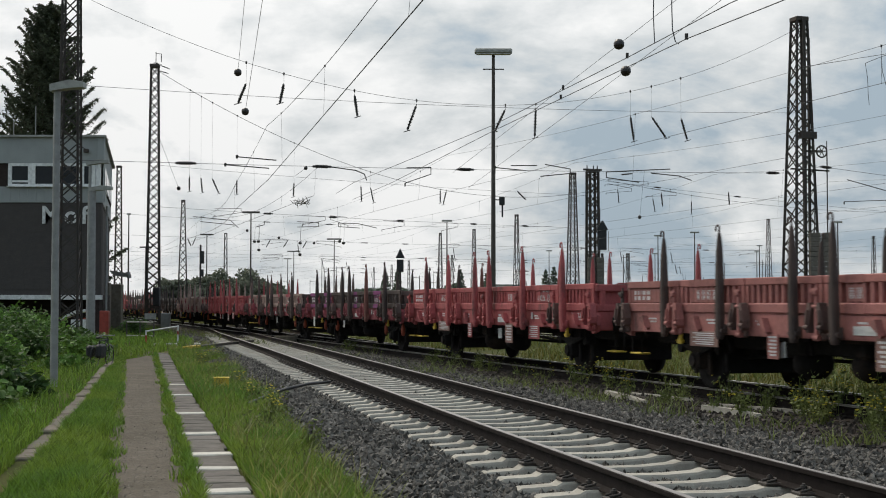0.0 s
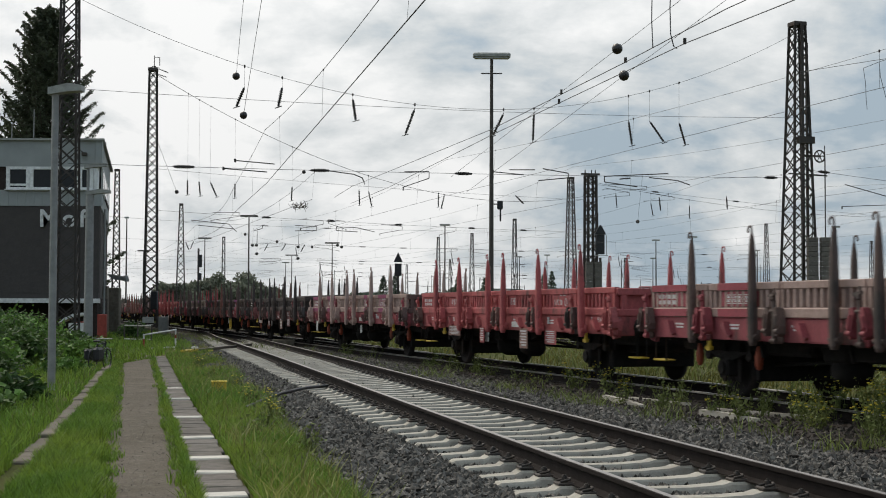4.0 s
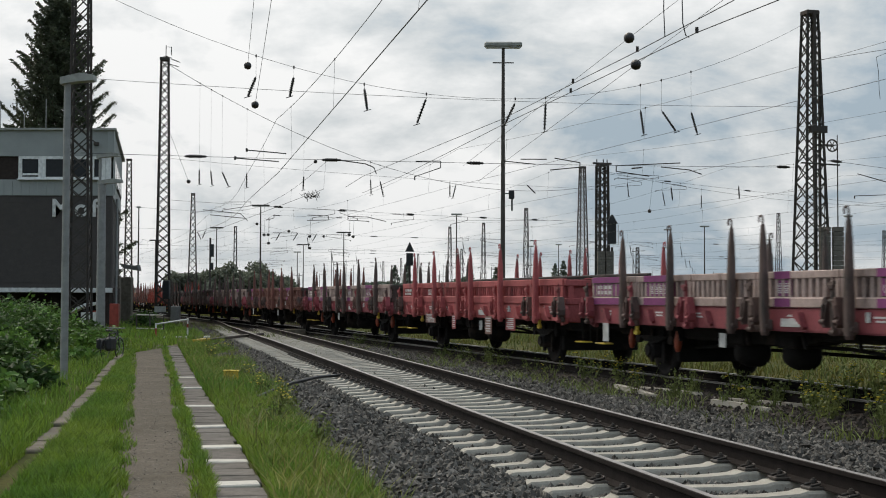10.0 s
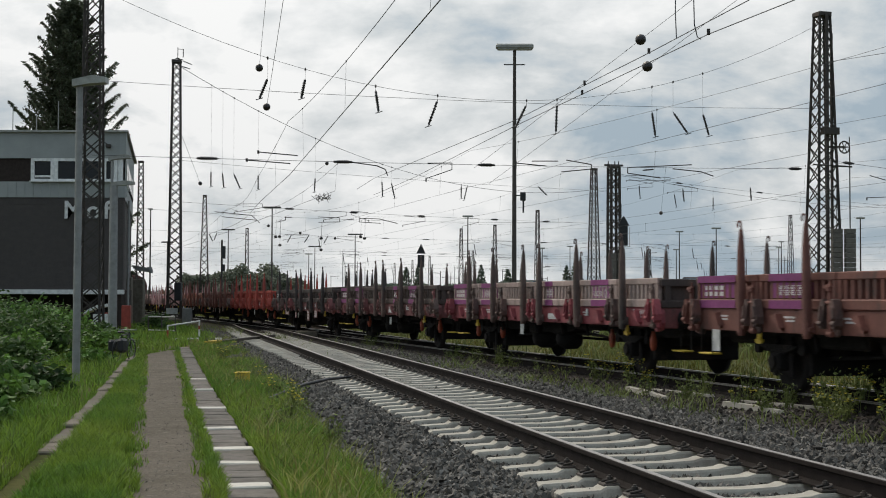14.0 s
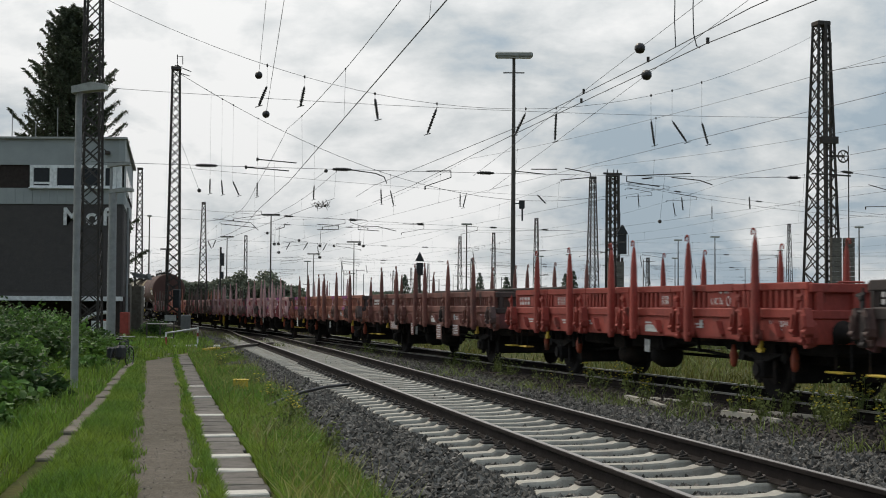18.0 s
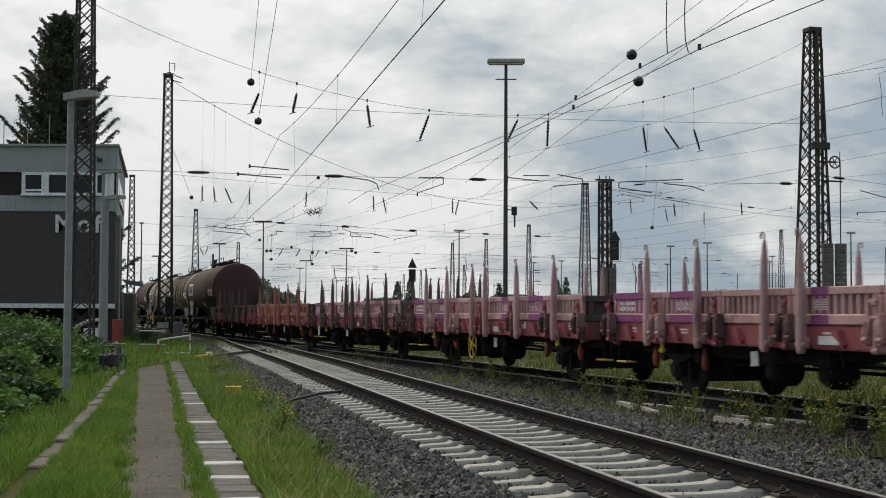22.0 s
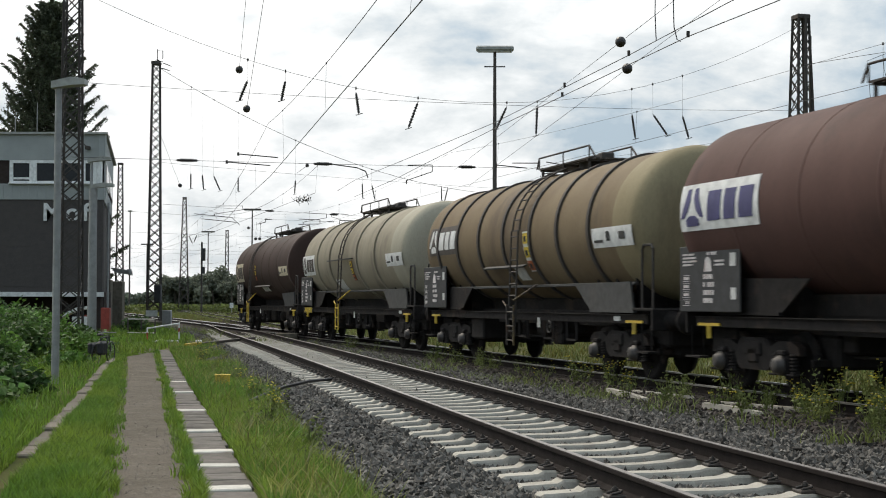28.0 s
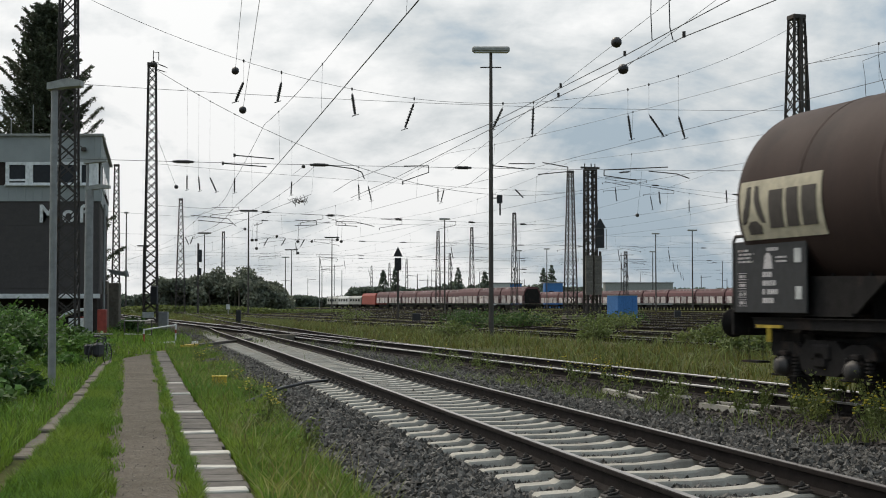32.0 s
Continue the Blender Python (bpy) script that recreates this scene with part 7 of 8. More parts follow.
def build_wires():
    overhead(branch, 8, 104, (-8, 52, 112), 6.18, "overhead line above the branch track", tall=1.95, low=1.05, stagger=(-0.6, 0.17, -0.25), r=0.011)
    overhead(main_line, 56, 300, lane_stops(B_OFF), 6.0, "overhead line above the main track", tall=1.5, low=0.35, r=0.010)
    for off, c, low in ((16.5, 6.05, 0.75), (22.5, 6.1, 0.6), (30.0, 6.0, 0.5), (37.0, 6.0, 0.5), (47.5, 6.0, 0.5)):
        overhead(lambda s, off=off: s * DB + off * NB, 20, 300, lane_stops(off), c, "overhead line above a yard track", low=low, r=0.006)
    for off in (58.0, 71.0):
        overhead(lambda s, off=off: s * DB + off * NB, 60, 300, lane_stops(off), 5.8, "overhead line above a far yard track", r=0.006)
    # first span: mast by the signal box to the large mast
    M1, MR = (-12.66, 48.0), (16.34, 66.0)
    cross_span("sagging head-span wire with hanging insulators", (*M1, 12.25), (*MR, 14.5), 3.75,
               ((0.188, 0.75, 0.75, -0.30), (0.232, 0.35, 0.75, -0.15), (0.318, 0.15, 0.85, 0.12), (0.398, 0.15, 1.05, -0.38), (0.520, 0.15, 0.95, -0.45), (0.564, 0.15, 1.25, -0.05), (0.709, 1.05, 1.1, 0.15), (0.743, 1.3, 0.95, 0.65), (0.792, 1.75, 1.0, 0.28)), r=0.008)
    cross_span("upper cross-span wire between the masts", (*M1, 9.05), (*MR, 10.55), 0.25, r=0.008)
    cross_span("lower cross-span wire between the masts", (*M1, 6.5), (*MR, 7.75), 0.10, (), (0.121, 0.278, 0.464, 0.953), ((0.178, 1.55, 1, 0.18, "bar"), (0.165, 1.7, 1, -0.12, "bar"), (0.287, 1.6, 1, 0.0, "curve"), (0.385, 1.1, 1, 0.05), (0.505, 1.5, 1, 0.0, "bar")), r=0.009)
    # second span: bracket mast to the thick yard mast
    M2, MT = (-17.95, 88.7), (12.6, 122.4)
    cross_span("second sagging head-span wire across the yard", (*M2, 16.2), (*MT, 11.4), 3.15,
               ((0.055, 5.5, 1.0, 0.0), (0.075, 5.2, 1.0, 0.1), (0.095, 4.9, 1.0, 0.45), (0.140, 4.2, 1.0, 0.0), (0.25, 2.7, 1.0, -0.05), (0.39, 1.2, 1.15, 0.05), (0.411, 1.1, 1.15, 0.25), (0.575, 0.05, 1.0, 0.0), (0.590, 0.05, 1.05, -0.25)), r=0.016)
    cross_span("second cross-span wire across the yard", (*M2, 10.3), (*MT, 11.0), 0.2, r=0.010)
    cross_span("lower second cross-span wire across the yard", (*M2, 7.7), (*MT, 8.2), 0.15, (), (0.2, 0.33, 0.48, 0.66, 0.8), ((0.27, 2.0, 1, 0.0), (0.36, 1.6, -1, 0.1), (0.44, 2.2, 1, -0.1), (0.1, 2.2, 1, 0.2), (0.58, 1.8, 1, 0.0)), r=0.010)
    # spans of the yard masts to the right
    cross_span("cross-span wire between yard masts", (12.6, 122.4, 12.6), (60.0, 150.0, 12.0), 1.6, ((0.05, 0.6, 1.2, 0.1), (0.12, 0.8, 1.2, 0.2), (0.2, 0.5, 1.2, 0.0)), (), (), r=0.014)
    cross_span("lower cross-span wire between yard masts", (12.6, 122.4, 12.4), (60.0, 150.0, 10.4), 0.3, (), (0.13, 0.3), ((0.03, 4.5, 1, 0.3), (0.03, 2.6, 1, -0.4), (0.11, 3.2, 1, -0.3)), r=0.012)
    cross_span("cross-span wire from the large mast into the yard", (*MR, 8.2), (52.0, 92.0, 7.4), 0.2, (), (0.045, 0.3), ((0.08, 4.0, 1, -0.9),), r=0.010)
    for k, (d, z) in enumerate(((150, 8.4), (178, 7.7), (215, 8.5), (250, 8.0), (290, 8.2))):
        cross_span("distant cross-span wire over the yard", (-0.24 * d, d, z + 0.6), (0.36 * d, d + 30, z), 0.4, tuple((u, 0.3, 1.3, 0.2) for u in (0.22 + 0.03 * k, 0.41, 0.63, 0.7)),
                   (0.3, 0.35 + 0.02 * k, 0.5, 0.58, 0.75), tuple((u, 2.6, (-1) ** q, 0.1) for q, u in enumerate((0.18, 0.27, 0.39, 0.46, 0.55, 0.66, 0.8))), r=0.010)
    # wires with balls, feeder lines
    ball_wire("feeder wire with a dark ball above the path", (-2.42, 20.0, 10.75), (-7.34, 50.2, 9.83), 0.0, (1.0,), 0.007, 0.14)
    ball_wire("feeder wire with a dark ball above the path", (-1.9, 20.0, 10.8), (-7.18, 51.0, 8.55), 0.1, (1.0,), 0.008, 0.14)
    ball_wire("feeder wire with a dark ball", (8.5, 26, 10.55), (0.33, 60, 7.2), 0.0, (0.432,), 0.007, 0.16)
    ball_wire("feeder wire with a dark ball", (9.09, 26, 10.24), (0.95, 60, 6.535), 0.0, (0.465,), 0.007, 0.16)
    near = thing("overhead_line", "pair of contact wires above the main track with jumpers", "overhead line")
    wire("contact_wire", "", [(5.8, 17.8, 6.1), (4.87, 21.0, 6.1), (4.04, 23.8, 6.1), (1.216, 36.6, 6.1), (-1.94, 52.1, 6.1), (-3.9, 60, 6.05)], 0.009, near)
    wire("contact_wire", "", [(5.5, 18.6, 6.4), (4.48, 22.4, 6.4), (3.5, 27.35, 6.4), (1.256, 37.8, 6.4), (-3.6, 55.6, 6.38), (-4.6, 60, 6.3)], 0.009, near)
    wire("jumper", "", [(3.8, 25.8, 6.4), (3.78, 25.8, 6.9), (3.80, 25.8, 7.9)], 0.010, near)
    wire("jumper", "", [(3.99, 24.27, 6.1), (3.93, 24.27, 6.14), (3.88, 24.27, 6.35), (3.87, 24.27, 6.8), (3.9, 24.27, 7.6)], 0.010, near)
    for q in ((4.04, 23.8, 6.1), (3.5, 27.35, 6.4), (2.6, 31.4, 6.4), (2.5, 30.8, 6.1)):
        part("wire_clamp", Shape().box(q[0], q[1], q[2] + 0.04, 0.05, 0.05, 0.10), steel_dark, near)
    # arms and insulators that hang at the thick yard mast
    tackle = thing("registration_gear", "registration arms and insulators beside the thick yard mast", "span wire")
    for pts in (((5.66, 123, 13.64), (7.91, 123, 13.64)), ((8.59, 123, 13.74), (10.78, 123, 13.35), (10.78, 123, 12.96), (8.2, 123, 12.71)), ((19.42, 123, 13.35), (13.91, 123, 13.1), (13.9, 123, 12.61), (16.73, 123, 12.2)), ((17.76, 123, 13.0), (20.2, 123, 12.75), (21.27, 123, 12.37))):
        part("registration_arm", Shape().tube(pts, 0.045, 6), steel_dark, tackle)
    for p, q in (((6.19, 123, 11.44), (6.97, 123, 10.66)), ((18.63, 123, 11.3), (18.75, 123, 10.1)), ((24.43, 123, 11.4), (24.5, 123, 10.25)), ((15.3, 124, 12.95), (16.3, 124, 13.05))):
        sh = Shape()
        insulator(sh, p, q, 4, 0.10)
        part("insulator", sh, porcelain, tackle, "dark rod insulator")
    # third span, further up the yard
    cross_span("third span wire across the yard", (-38.0, 160, 11.9), (12.0, 160, 10.4), 0.55, (), (0.36, 0.50), (), r=0.012)
    third = thing("registration_gear", "registration arms and round weights on the third span", "span wire")
    for pts in (((-28.3, 160, 11.46), (-24.1, 160, 11.05), (-23.2, 160, 10.2)), ((-27.5, 160, 10.9), (-23.5, 160, 10.5)), ((-21.2, 160, 10.3), (-20.3, 160, 10.55), (-20.3, 160, 10.96)), ((-16.6, 160, 10.9), (-14.2, 160, 10.8), (-14.2, 160, 10.35), (-16.6, 160, 10.3)),
                ((-9.6, 160, 10.2), (-12.0, 160, 10.35), (-12.0, 160, 10.75), (-9.8, 160, 10.7), (-7.7, 160, 10.2))):
        part("registration_arm", Shape().tube(pts, 0.04, 6), steel_dark, third)
    for x, z in ((-21.4, 8.67), (-20.95, 8.67), (-20.9, 7.72), (-16.28, 8.5), (-16.28, 7.2), (-11.85, 8.7), (-11.4, 8.5)):
        part("round_weight", Shape().lathe([(-0.16, 0), (-0.13, 0.14), (0, 0.2), (0.13, 0.14), (0.16, 0)], (x, 160, z), (0, 0, 1), 12), porcelain, third)
        wire("hanger", "", [(x, 160, z), (x + 0.1, 160, 10.6)], 0.012, third)
    for x, z, l in ((-19.6, 8.9, 0.7), (-17.6, 8.9, 0.8), (-15.5, 8.8, 0.7), (-28.9, 9.0, -0.6), (-28.0, 9.1, 0.5)):
        sh = Shape()
        insulator(sh, (x, 160, z), (x - l * 0.7, 160, z - 0.9), 3, 0.09)
        part("insulator", sh, porcelain, third)
    nest = thing("bird_nest", "untidy bird nest of twigs on the overhead wire", "bird nest", at=pose(-9.6, 95, 8.3))
    tw = random.Random(12)
    for i in range(40):
        q = Vector((tw.gauss(0, 0.26), tw.gauss(0, 0.16), abs(tw.gauss(0, 0.12))))
        part("twig", Shape().cyl(q, q + Vector((tw.gauss(0, 0.2), tw.gauss(0, 0.15), tw.gauss(0.10, 0.16))), 0.03, 0.012, n=4), bark, nest)
    ball_wire("feeder wire with a small dark ball", (-17.78, 95, 9.36), (-18.0, 88.9, 12.3), 0.0, (0.0,), 0.010, 0.14)
    ball_wire("feeder wire with a small dark ball", (-9.31, 95, 10.72), (-10.0, 95, 10.2), 0.0, (0.0,), 0.012, 0.13)
    ball_wire("distant wire with a dark ball", (16.76, 123, 9.19), (17.2, 123, 13.27), 0.0, (0.0,), 0.010, 0.17)
    zig = thing("jumper_wire", "looped jumper wires at the mast", "overhead wire")
    wire("bearer_wire", "", [(16.44, 65.5, 12.6), (18.95, 60, 12.3), (21.5, 54, 12.0)], 0.012, zig)
    wire("jumper", "", [(18.95, 60, 12.3), (18.4, 60, 12.12), (17.73, 60, 11.85), (17.82, 60, 11.21), (17.84, 60, 10.49), (17.88, 60, 10.08)], 0.012, zig)
    wire("jumper", "", [(18.4, 60, 12.1), (18.45, 60, 11.5), (18.7, 60, 10.49), (18.9, 60, 10.2)], 0.012, zig)
    ball_wire("distant wire with dark balls", (-27, 190, 11.6), (-16, 200, 10.0), 0.3, (0.05, 0.4, 0.8), 0.010, 0.2)


# ---- path furniture ----
def build_path_things():
    b = thing("barrier", "white and red tubular crossing barrier beside the path", "barrier", at=pose(0, 0, 0))
    p0, p1 = Vector((-11.71, 56.0, 0)), Vector((-10.52, 56.3, 0))
    for p, top in ((p0, 0.62), (p1, 0.82)):
        part("post", Shape().cyl(p - Vector((0, 0, 0.05)), p + Vector((0, 0, top)), 0.032, n=10), white_paint, b)
    part("rail", Shape().cyl(p0 + Vector((0, 0, 0.58)), p1 + Vector((0, 0, 0.77)), 0.03, n=10), white_paint, b)
    part("rail", Shape().cyl(p0 + Vector((0, 0, 0.07)), p1 + Vector((0, 0, 0.09)), 0.03, n=10), white_paint, b)
    for p, z, l in ((p1, 0.45, 0.14), (p0, 0.12, 0.3)):
        part("red_band", Shape().cyl(p + Vector((0, 0, z)), p + Vector((0, 0, z + l)), 0.036, n=10), red_paint, b)
    c = thing("barrier", "rusty white barrier behind the first one", "barrier")
    q0, q1 = Vector((-14.7, 66.0, 0)), Vector((-13.2, 64.8, 0))
    for p in (q0, q1, q0.lerp(q1, 0.5)):
        part("post", Shape().cyl(p, p + Vector((0, 0, 0.85)), 0.032, n=8), pole_brown, c)
    for z in (0.2, 0.82):
        part("rail", Shape().cyl(q0 + Vector((0, 0, z)), q1 + Vector((0, 0, z)), 0.028, n=8), lid_pale, c)
    y = thing("marker_box", "yellow plastic cover box standing in the grass", "marker box", at=pose(-4.17, 26.7, 0.12, 0, 0, 8) @ Matrix.Diagonal((0.78, 0.78, 0.72, 1)))
    part("cover", Shape().prism([(-0.19, -0.1), (0.19, -0.1), (0.17, 0.20), (-0.17, 0.20)], -0.12, 0.12), yellow_paint, y)
    part("lid", Shape().box(0, 0, 0.215, 0.38, 0.28, 0.035, 0.012), hazard_yellow, y)
    # bicycle leaning by the lamp
    k = thing("bicycle", "dark bicycle with bags leaning beside the path", "bicycle", at=pose(-8.92, 37.2, 0.30, 0, 0, 80) @ Matrix.Scale(0.87, 4))
    for x in (-0.5, 0.55):
        wl = part("wheel", Shape().lathe([(-0.02, 0.31), (0.0, 0.345), (0.02, 0.31), (-0.02, 0.31)], (x, 0, 0), (0, 1, 0), 26), rubber, k)
        sp = Shape()
        for a in np.linspace(0, 6.2832, 11)[:-1]:
            sp.cyl((x, 0, 0), (x + 0.31 * math.cos(a), 0, 0.31 * math.sin(a)), 0.004, n=4)
        part("spokes", sp, steel_grey, wl)
    part("frame", Shape().tube([(-0.5, 0, 0), (-0.1, 0, -0.05), (-0.2, 0, 0.45), (0.38, 0, 0.48), (-0.1, 0, -0.05)], 0.018, 8).tube([(-0.5, 0, 0), (-0.2, 0, 0.45)], 0.012, 6).tube([(0.55, 0, 0), (0.40, 0, 0.55)], 0.016, 8), black_board, k)
    part("handlebar", Shape().tube([(0.25, -0.28, 0.62), (0.40, -0.22, 0.60), (0.40, 0.22, 0.60), (0.25, 0.28, 0.62)], 0.014, 8), steel_grey, k)
    part("saddle", Shape().box(-0.22, 0, 0.55, 0.26, 0.15, 0.07, 0.03), rubber, k)
    part("pannier", Shape().box(-0.5, -0.17, 0.16, 0.46, 0.2, 0.42, 0.07), rubber, k, "black pannier bag")
    part("pannier", Shape().box(-0.50, 0.14, 0.15, 0.38, 0.15, 0.34, 0.05), rubber, k, "black pannier bag")
    # switch rod and point machine
    r = thing("point_machine", "yellow and brown point rod beside the switch", "point machine")
    part("rod", Shape().bar((-8.6, 49.5, 0.16), (-7.3, 54.2, 0.26), 0.16, 0.09), pole_brown, r)
    part("yellow_end", Shape().bar((-8.85, 48.7, 0.15), (-8.55, 49.6, 0.17), 0.18, 0.11), yellow_paint, r)
    part("motor_box", Shape().box(-6.4, 57.5, 0.24, 0.9, 0.5, 0.28, 0.03), old_concrete, r)
    part("marker_stone", Shape().box(-9.1, 52.5, 0.10, 0.22, 0.22, 0.25, 0.03), white_paint, r)
    # dark cabinets by the switch
    for x, y in ((-15.3, 107),):
        thing("switch_post", "dark upright post between the tracks", "track post", shape=Shape().box(x, y, 0.55, 0.36, 0.36, 1.1, 0.03), mat=black_board, group="dark track posts")
    cb = thing("signal_cabinet", "small grey cabinet with a white plate at a mast foot", "cabinet", at=pose(-17.5, 87.0, 0))
    part("cabinet_body", Shape().box(0.5, 0, 0.55, 0.55, 0.4, 1.1, 0.03), steel_grey, cb)
    part("plate", Shape().box(-0.4, -0.2, 0.9, 0.7, 0.02, 0.36), plate_white, cb)
    part("transformer", Shape().box(-0.32, 1.2, 2.1, 0.42, 0.4, 1.15, 0.05), black_board, cb)
    # black cable crossing the ballast
    pts = [(-3.05, 22.2, 0.10), (-2.95, 23.0, 0.14), (-2.75, 24.2, 0.20), (-2.45, 25.4, 0.23), (-2.1, 26.4, 0.22), (-1.75, 27.2, 0.24)]
    thing("cable", "black cable lying across the ballast", "cable", shape=Shape().tube(pts, 0.028, 8), mat=rubber)
    # broken concrete pieces between the tracks
    for i, (x0, y0, x1, y1, wide) in enumerate(((2.81, 24.82, 3.19, 22.79, 0.15), (3.23, 24.99, 3.94, 22.94, 0.06), (3.84, 21.31, 4.39, 19.91, 0.16), (4.05, 22.42, 5.19, 20.03, 0.07))):
        d = math.atan2(y1 - y0, x1 - x0)
        l = math.hypot(x1 - x0, y1 - y0)
        thing("concrete_beam", "broken pale concrete beam lying among weeds", "concrete beam", at=pose((x0 + x1) / 2, (y0 + y1) / 2, 0.08 if wide > 0.1 else 0.11, 0, 1.0 * (-1) ** i, math.degrees(d)),
              shape=Shape().prism([(-l / 2, -wide * 0.5), (l / 2, -wide * 0.42), (l / 2 - 0.05, wide * 0.4), (l * 0.1, wide * 0.5), (-l / 2 + 0.04, wide * 0.45)], -0.06, 0.05), mat=concrete, group="broken concrete beams")
    # white sheet and red boards under the signal box
    t = thing("tarpaulin_stack", "stacked boards with a white sheet behind the bushes", "stack", at=pose(-15.6, 62.0, 0))
    part("board", Shape().prism([(-0.5, 0.0), (0.0, 0.0), (0.0, 1.05), (-0.5, 0.95)], -0.2, 0.2), red_paint, t, "red board leaning in the stack")
    part("sheet", Shape().prism([(-1.15, 0.88), (-1.1, 0.98), (-0.35, 1.36), (0.1, 1.42), (0.1, 1.30), (-0.35, 1.22)], -0.5, 0.3), white_paint, t, "white sheet over the stack")
    part("white_panel", Shape().box(-0.06, -0.4, 0.5, 0.92, 0.08, 0.95, 0.01), white_paint, t, "upright white panel")
    sg = thing("track_sign", "small white sign on a post in the grass", "sign", at=pose(-29, 193, 0))
    part("post", Shape().cyl((0, 0, 0), (0, 0, 0.9), 0.06, n=8), steel_grey, sg)
    part("plate", Shape().box(0, -0.06, 1.1, 0.5, 0.04, 0.7), plate_white, sg)


# ---- yard: container, hopper trains, sheds ----
def build_yard():
    c = thing("container", "bright blue steel site container", "container", at=pose(17.3, 138, 0.1, 0, 0, 24))
    part("shell", Shape().box(0, 0, 1.12, 2.2, 2.1, 2.2, 0.05), blue_paint, c)
    for x in np.arange(-0.95, 1.0, 0.25):
        part("corrugation", Shape().box(x, -1.06, 1.12, 0.1, 0.03, 2.0), blue_paint, c)
    part("roof_edge", Shape().box(0, 0, 2.25, 2.24, 2.14, 0.06, 0.02), steel_grey, c)
    hop_top = material("hopper_red", (0.12, 0.045, 0.047), 0.7, grain=0.15, per_object=0.25, stain=(0.07, 0.034, 0.034))
    hop_side = material("hopper_side", (0.125, 0.058, 0.06), 0.75, grain=0.2, per_object=0.25, stain=(0.42, 0.39, 0.38), stain_scale=1.1, stain_at=0.52)
    body = Shape().prism([(-1.45, 1.3), (1.45, 1.3), (1.45, 2.7), (1.05, 3.95), (-1.05, 3.95), (-1.45, 2.7)], -5.7, 5.7, "x").data("hopper_body", hop_side)
    roof = Shape().prism([(-1.47, 2.72), (1.47, 2.72), (1.36, 3.35), (1.0, 3.92), (0.5, 4.08), (-0.5, 4.08), (-1.0, 3.92), (-1.36, 3.35)], -5.75, 5.75, "x").data("hopper_roof", hop_top)
    rib = Shape()
    for x in (-5.5, -2.75, 0, 2.75, 5.5):
        rib.box(x, -1.48, 2.0, 0.14, 0.06, 1.4)
    rib = rib.data("side_ribs", hop_side)
    bog = Shape().box(0, 0, 0.75, 9.8, 2.0, 0.5)
    for x in (-3.8, -2.2, 2.2, 3.8):
        for y in (-0.75, 0.75):
            bog.cyl((x, y - 0.07, 0.45), (x, y + 0.07, 0.45), 0.45, n=14)
    bog = bog.data("running_gear", black_gear)

    pale_side = material("limed_side", (0.62, 0.58, 0.56), 0.8, colour2=(0.40, 0.33, 0.32), scale=1.2, grain=0.2, stain=(0.13, 0.055, 0.055), stain_scale=0.9, stain_at=0.57, per_object=0.3)
    panel_ = Shape().box(0, 0, 0, 2.0, 0.05, 1.25, 0.01).data("side_panel", pale_side)

    def hopper_row(off, s0, n, step=12.0):
        for i in range(n):
            p = (s0 + step * i) * DB + off * NB
            h = thing("hopper_wagon", "parked red-brown hopper wagon with a sloped roof", "hopper wagon", at=pose(p[0], p[1], 0.2, 0, 0, math.degrees(B_TURN) - 90), group="parked hopper wagons")
            part("hopper_body", body, None, h)
            part("hopper_roof", roof, None, h)
            part("side_ribs", rib, None, h)
            for x in (-4.1, -1.3, 1.3, 4.1):
                part("side_panel", panel_, None, h, "pale weathered side panel", at=pose(x, -1.49, 1.98))
            part("running_gear", bog, None, h)
            part("end_opening", Shape().prism([(-1.3, 1.4), (1.3, 1.4), (1.3, 2.9), (0.9, 3.7), (-0.9, 3.7), (-1.3, 2.9)], 5.77, 5.85, "x"), black_gear, h) if i == 0 else None
    hopper_row(88.0, 276.5, 6)
    hopper_row(82.0, 226, 3)
    hopper_row(128.0, 232, 12)
    lo = thing("locomotive", "parked red electric locomotive", "locomotive", at=pose(*(350.5 * DB + 88 * NB), 0.2, 0, 0, math.degrees(B_TURN) - 90))
    part("body", Shape().prism([(-1.45, 1.0), (1.45, 1.0), (1.45, 3.2), (1.1, 3.8), (-1.1, 3.8), (-1.45, 3.2)], -7, 7, "x"), red_paint, lo)
    part("windscreen", Shape().box(7.02, 0, 2.9, 0.06, 2.2, 0.7), glass_dark, lo)
    part("running_gear", bog, None, lo)
    for i in range(3):
        p = (365.5 + 14 * i) * DB + 88 * NB
        g = thing("covered_wagon", "parked pale covered wagon", "covered wagon", at=pose(p[0], p[1], 0.2, 0, 0, math.degrees(B_TURN) - 90), group="parked covered wagons")
        part("body", Shape().prism([(-1.4, 1.0), (1.4, 1.0), (1.4, 2.7), (0.9, 3.2), (-0.9, 3.2), (-1.4, 2.7)], -6.5, 6.5, "x"), plate_white if i % 2 else lamp_grey, g)
        for x in (-4.5, -1.5, 1.5, 4.5):
            part("dark_opening", Shape().box(x, -1.41, 2.1, 1.6, 0.04, 0.6), glass_dark, g)
        part("running_gear", bog, None, g)
    for x, y, sx, sy, h, mat, lab in ((17.0, 420, 5, 8, 7.2, plate_white, "pale flat-roofed shed far behind the yard"), (33.8, 440, 5.5, 8, 7.6, blue_paint, "blue industrial hall far behind the yard"), (21.5, 440, 5, 8, 7.4, blue_paint, "small blue industrial hall far behind the yard"), (64, 470, 22, 8, 8, lamp_grey, "pale industrial hall far behind the yard")):
        s = thing("distant_hall", lab, "hall", at=pose(x, y, 0))
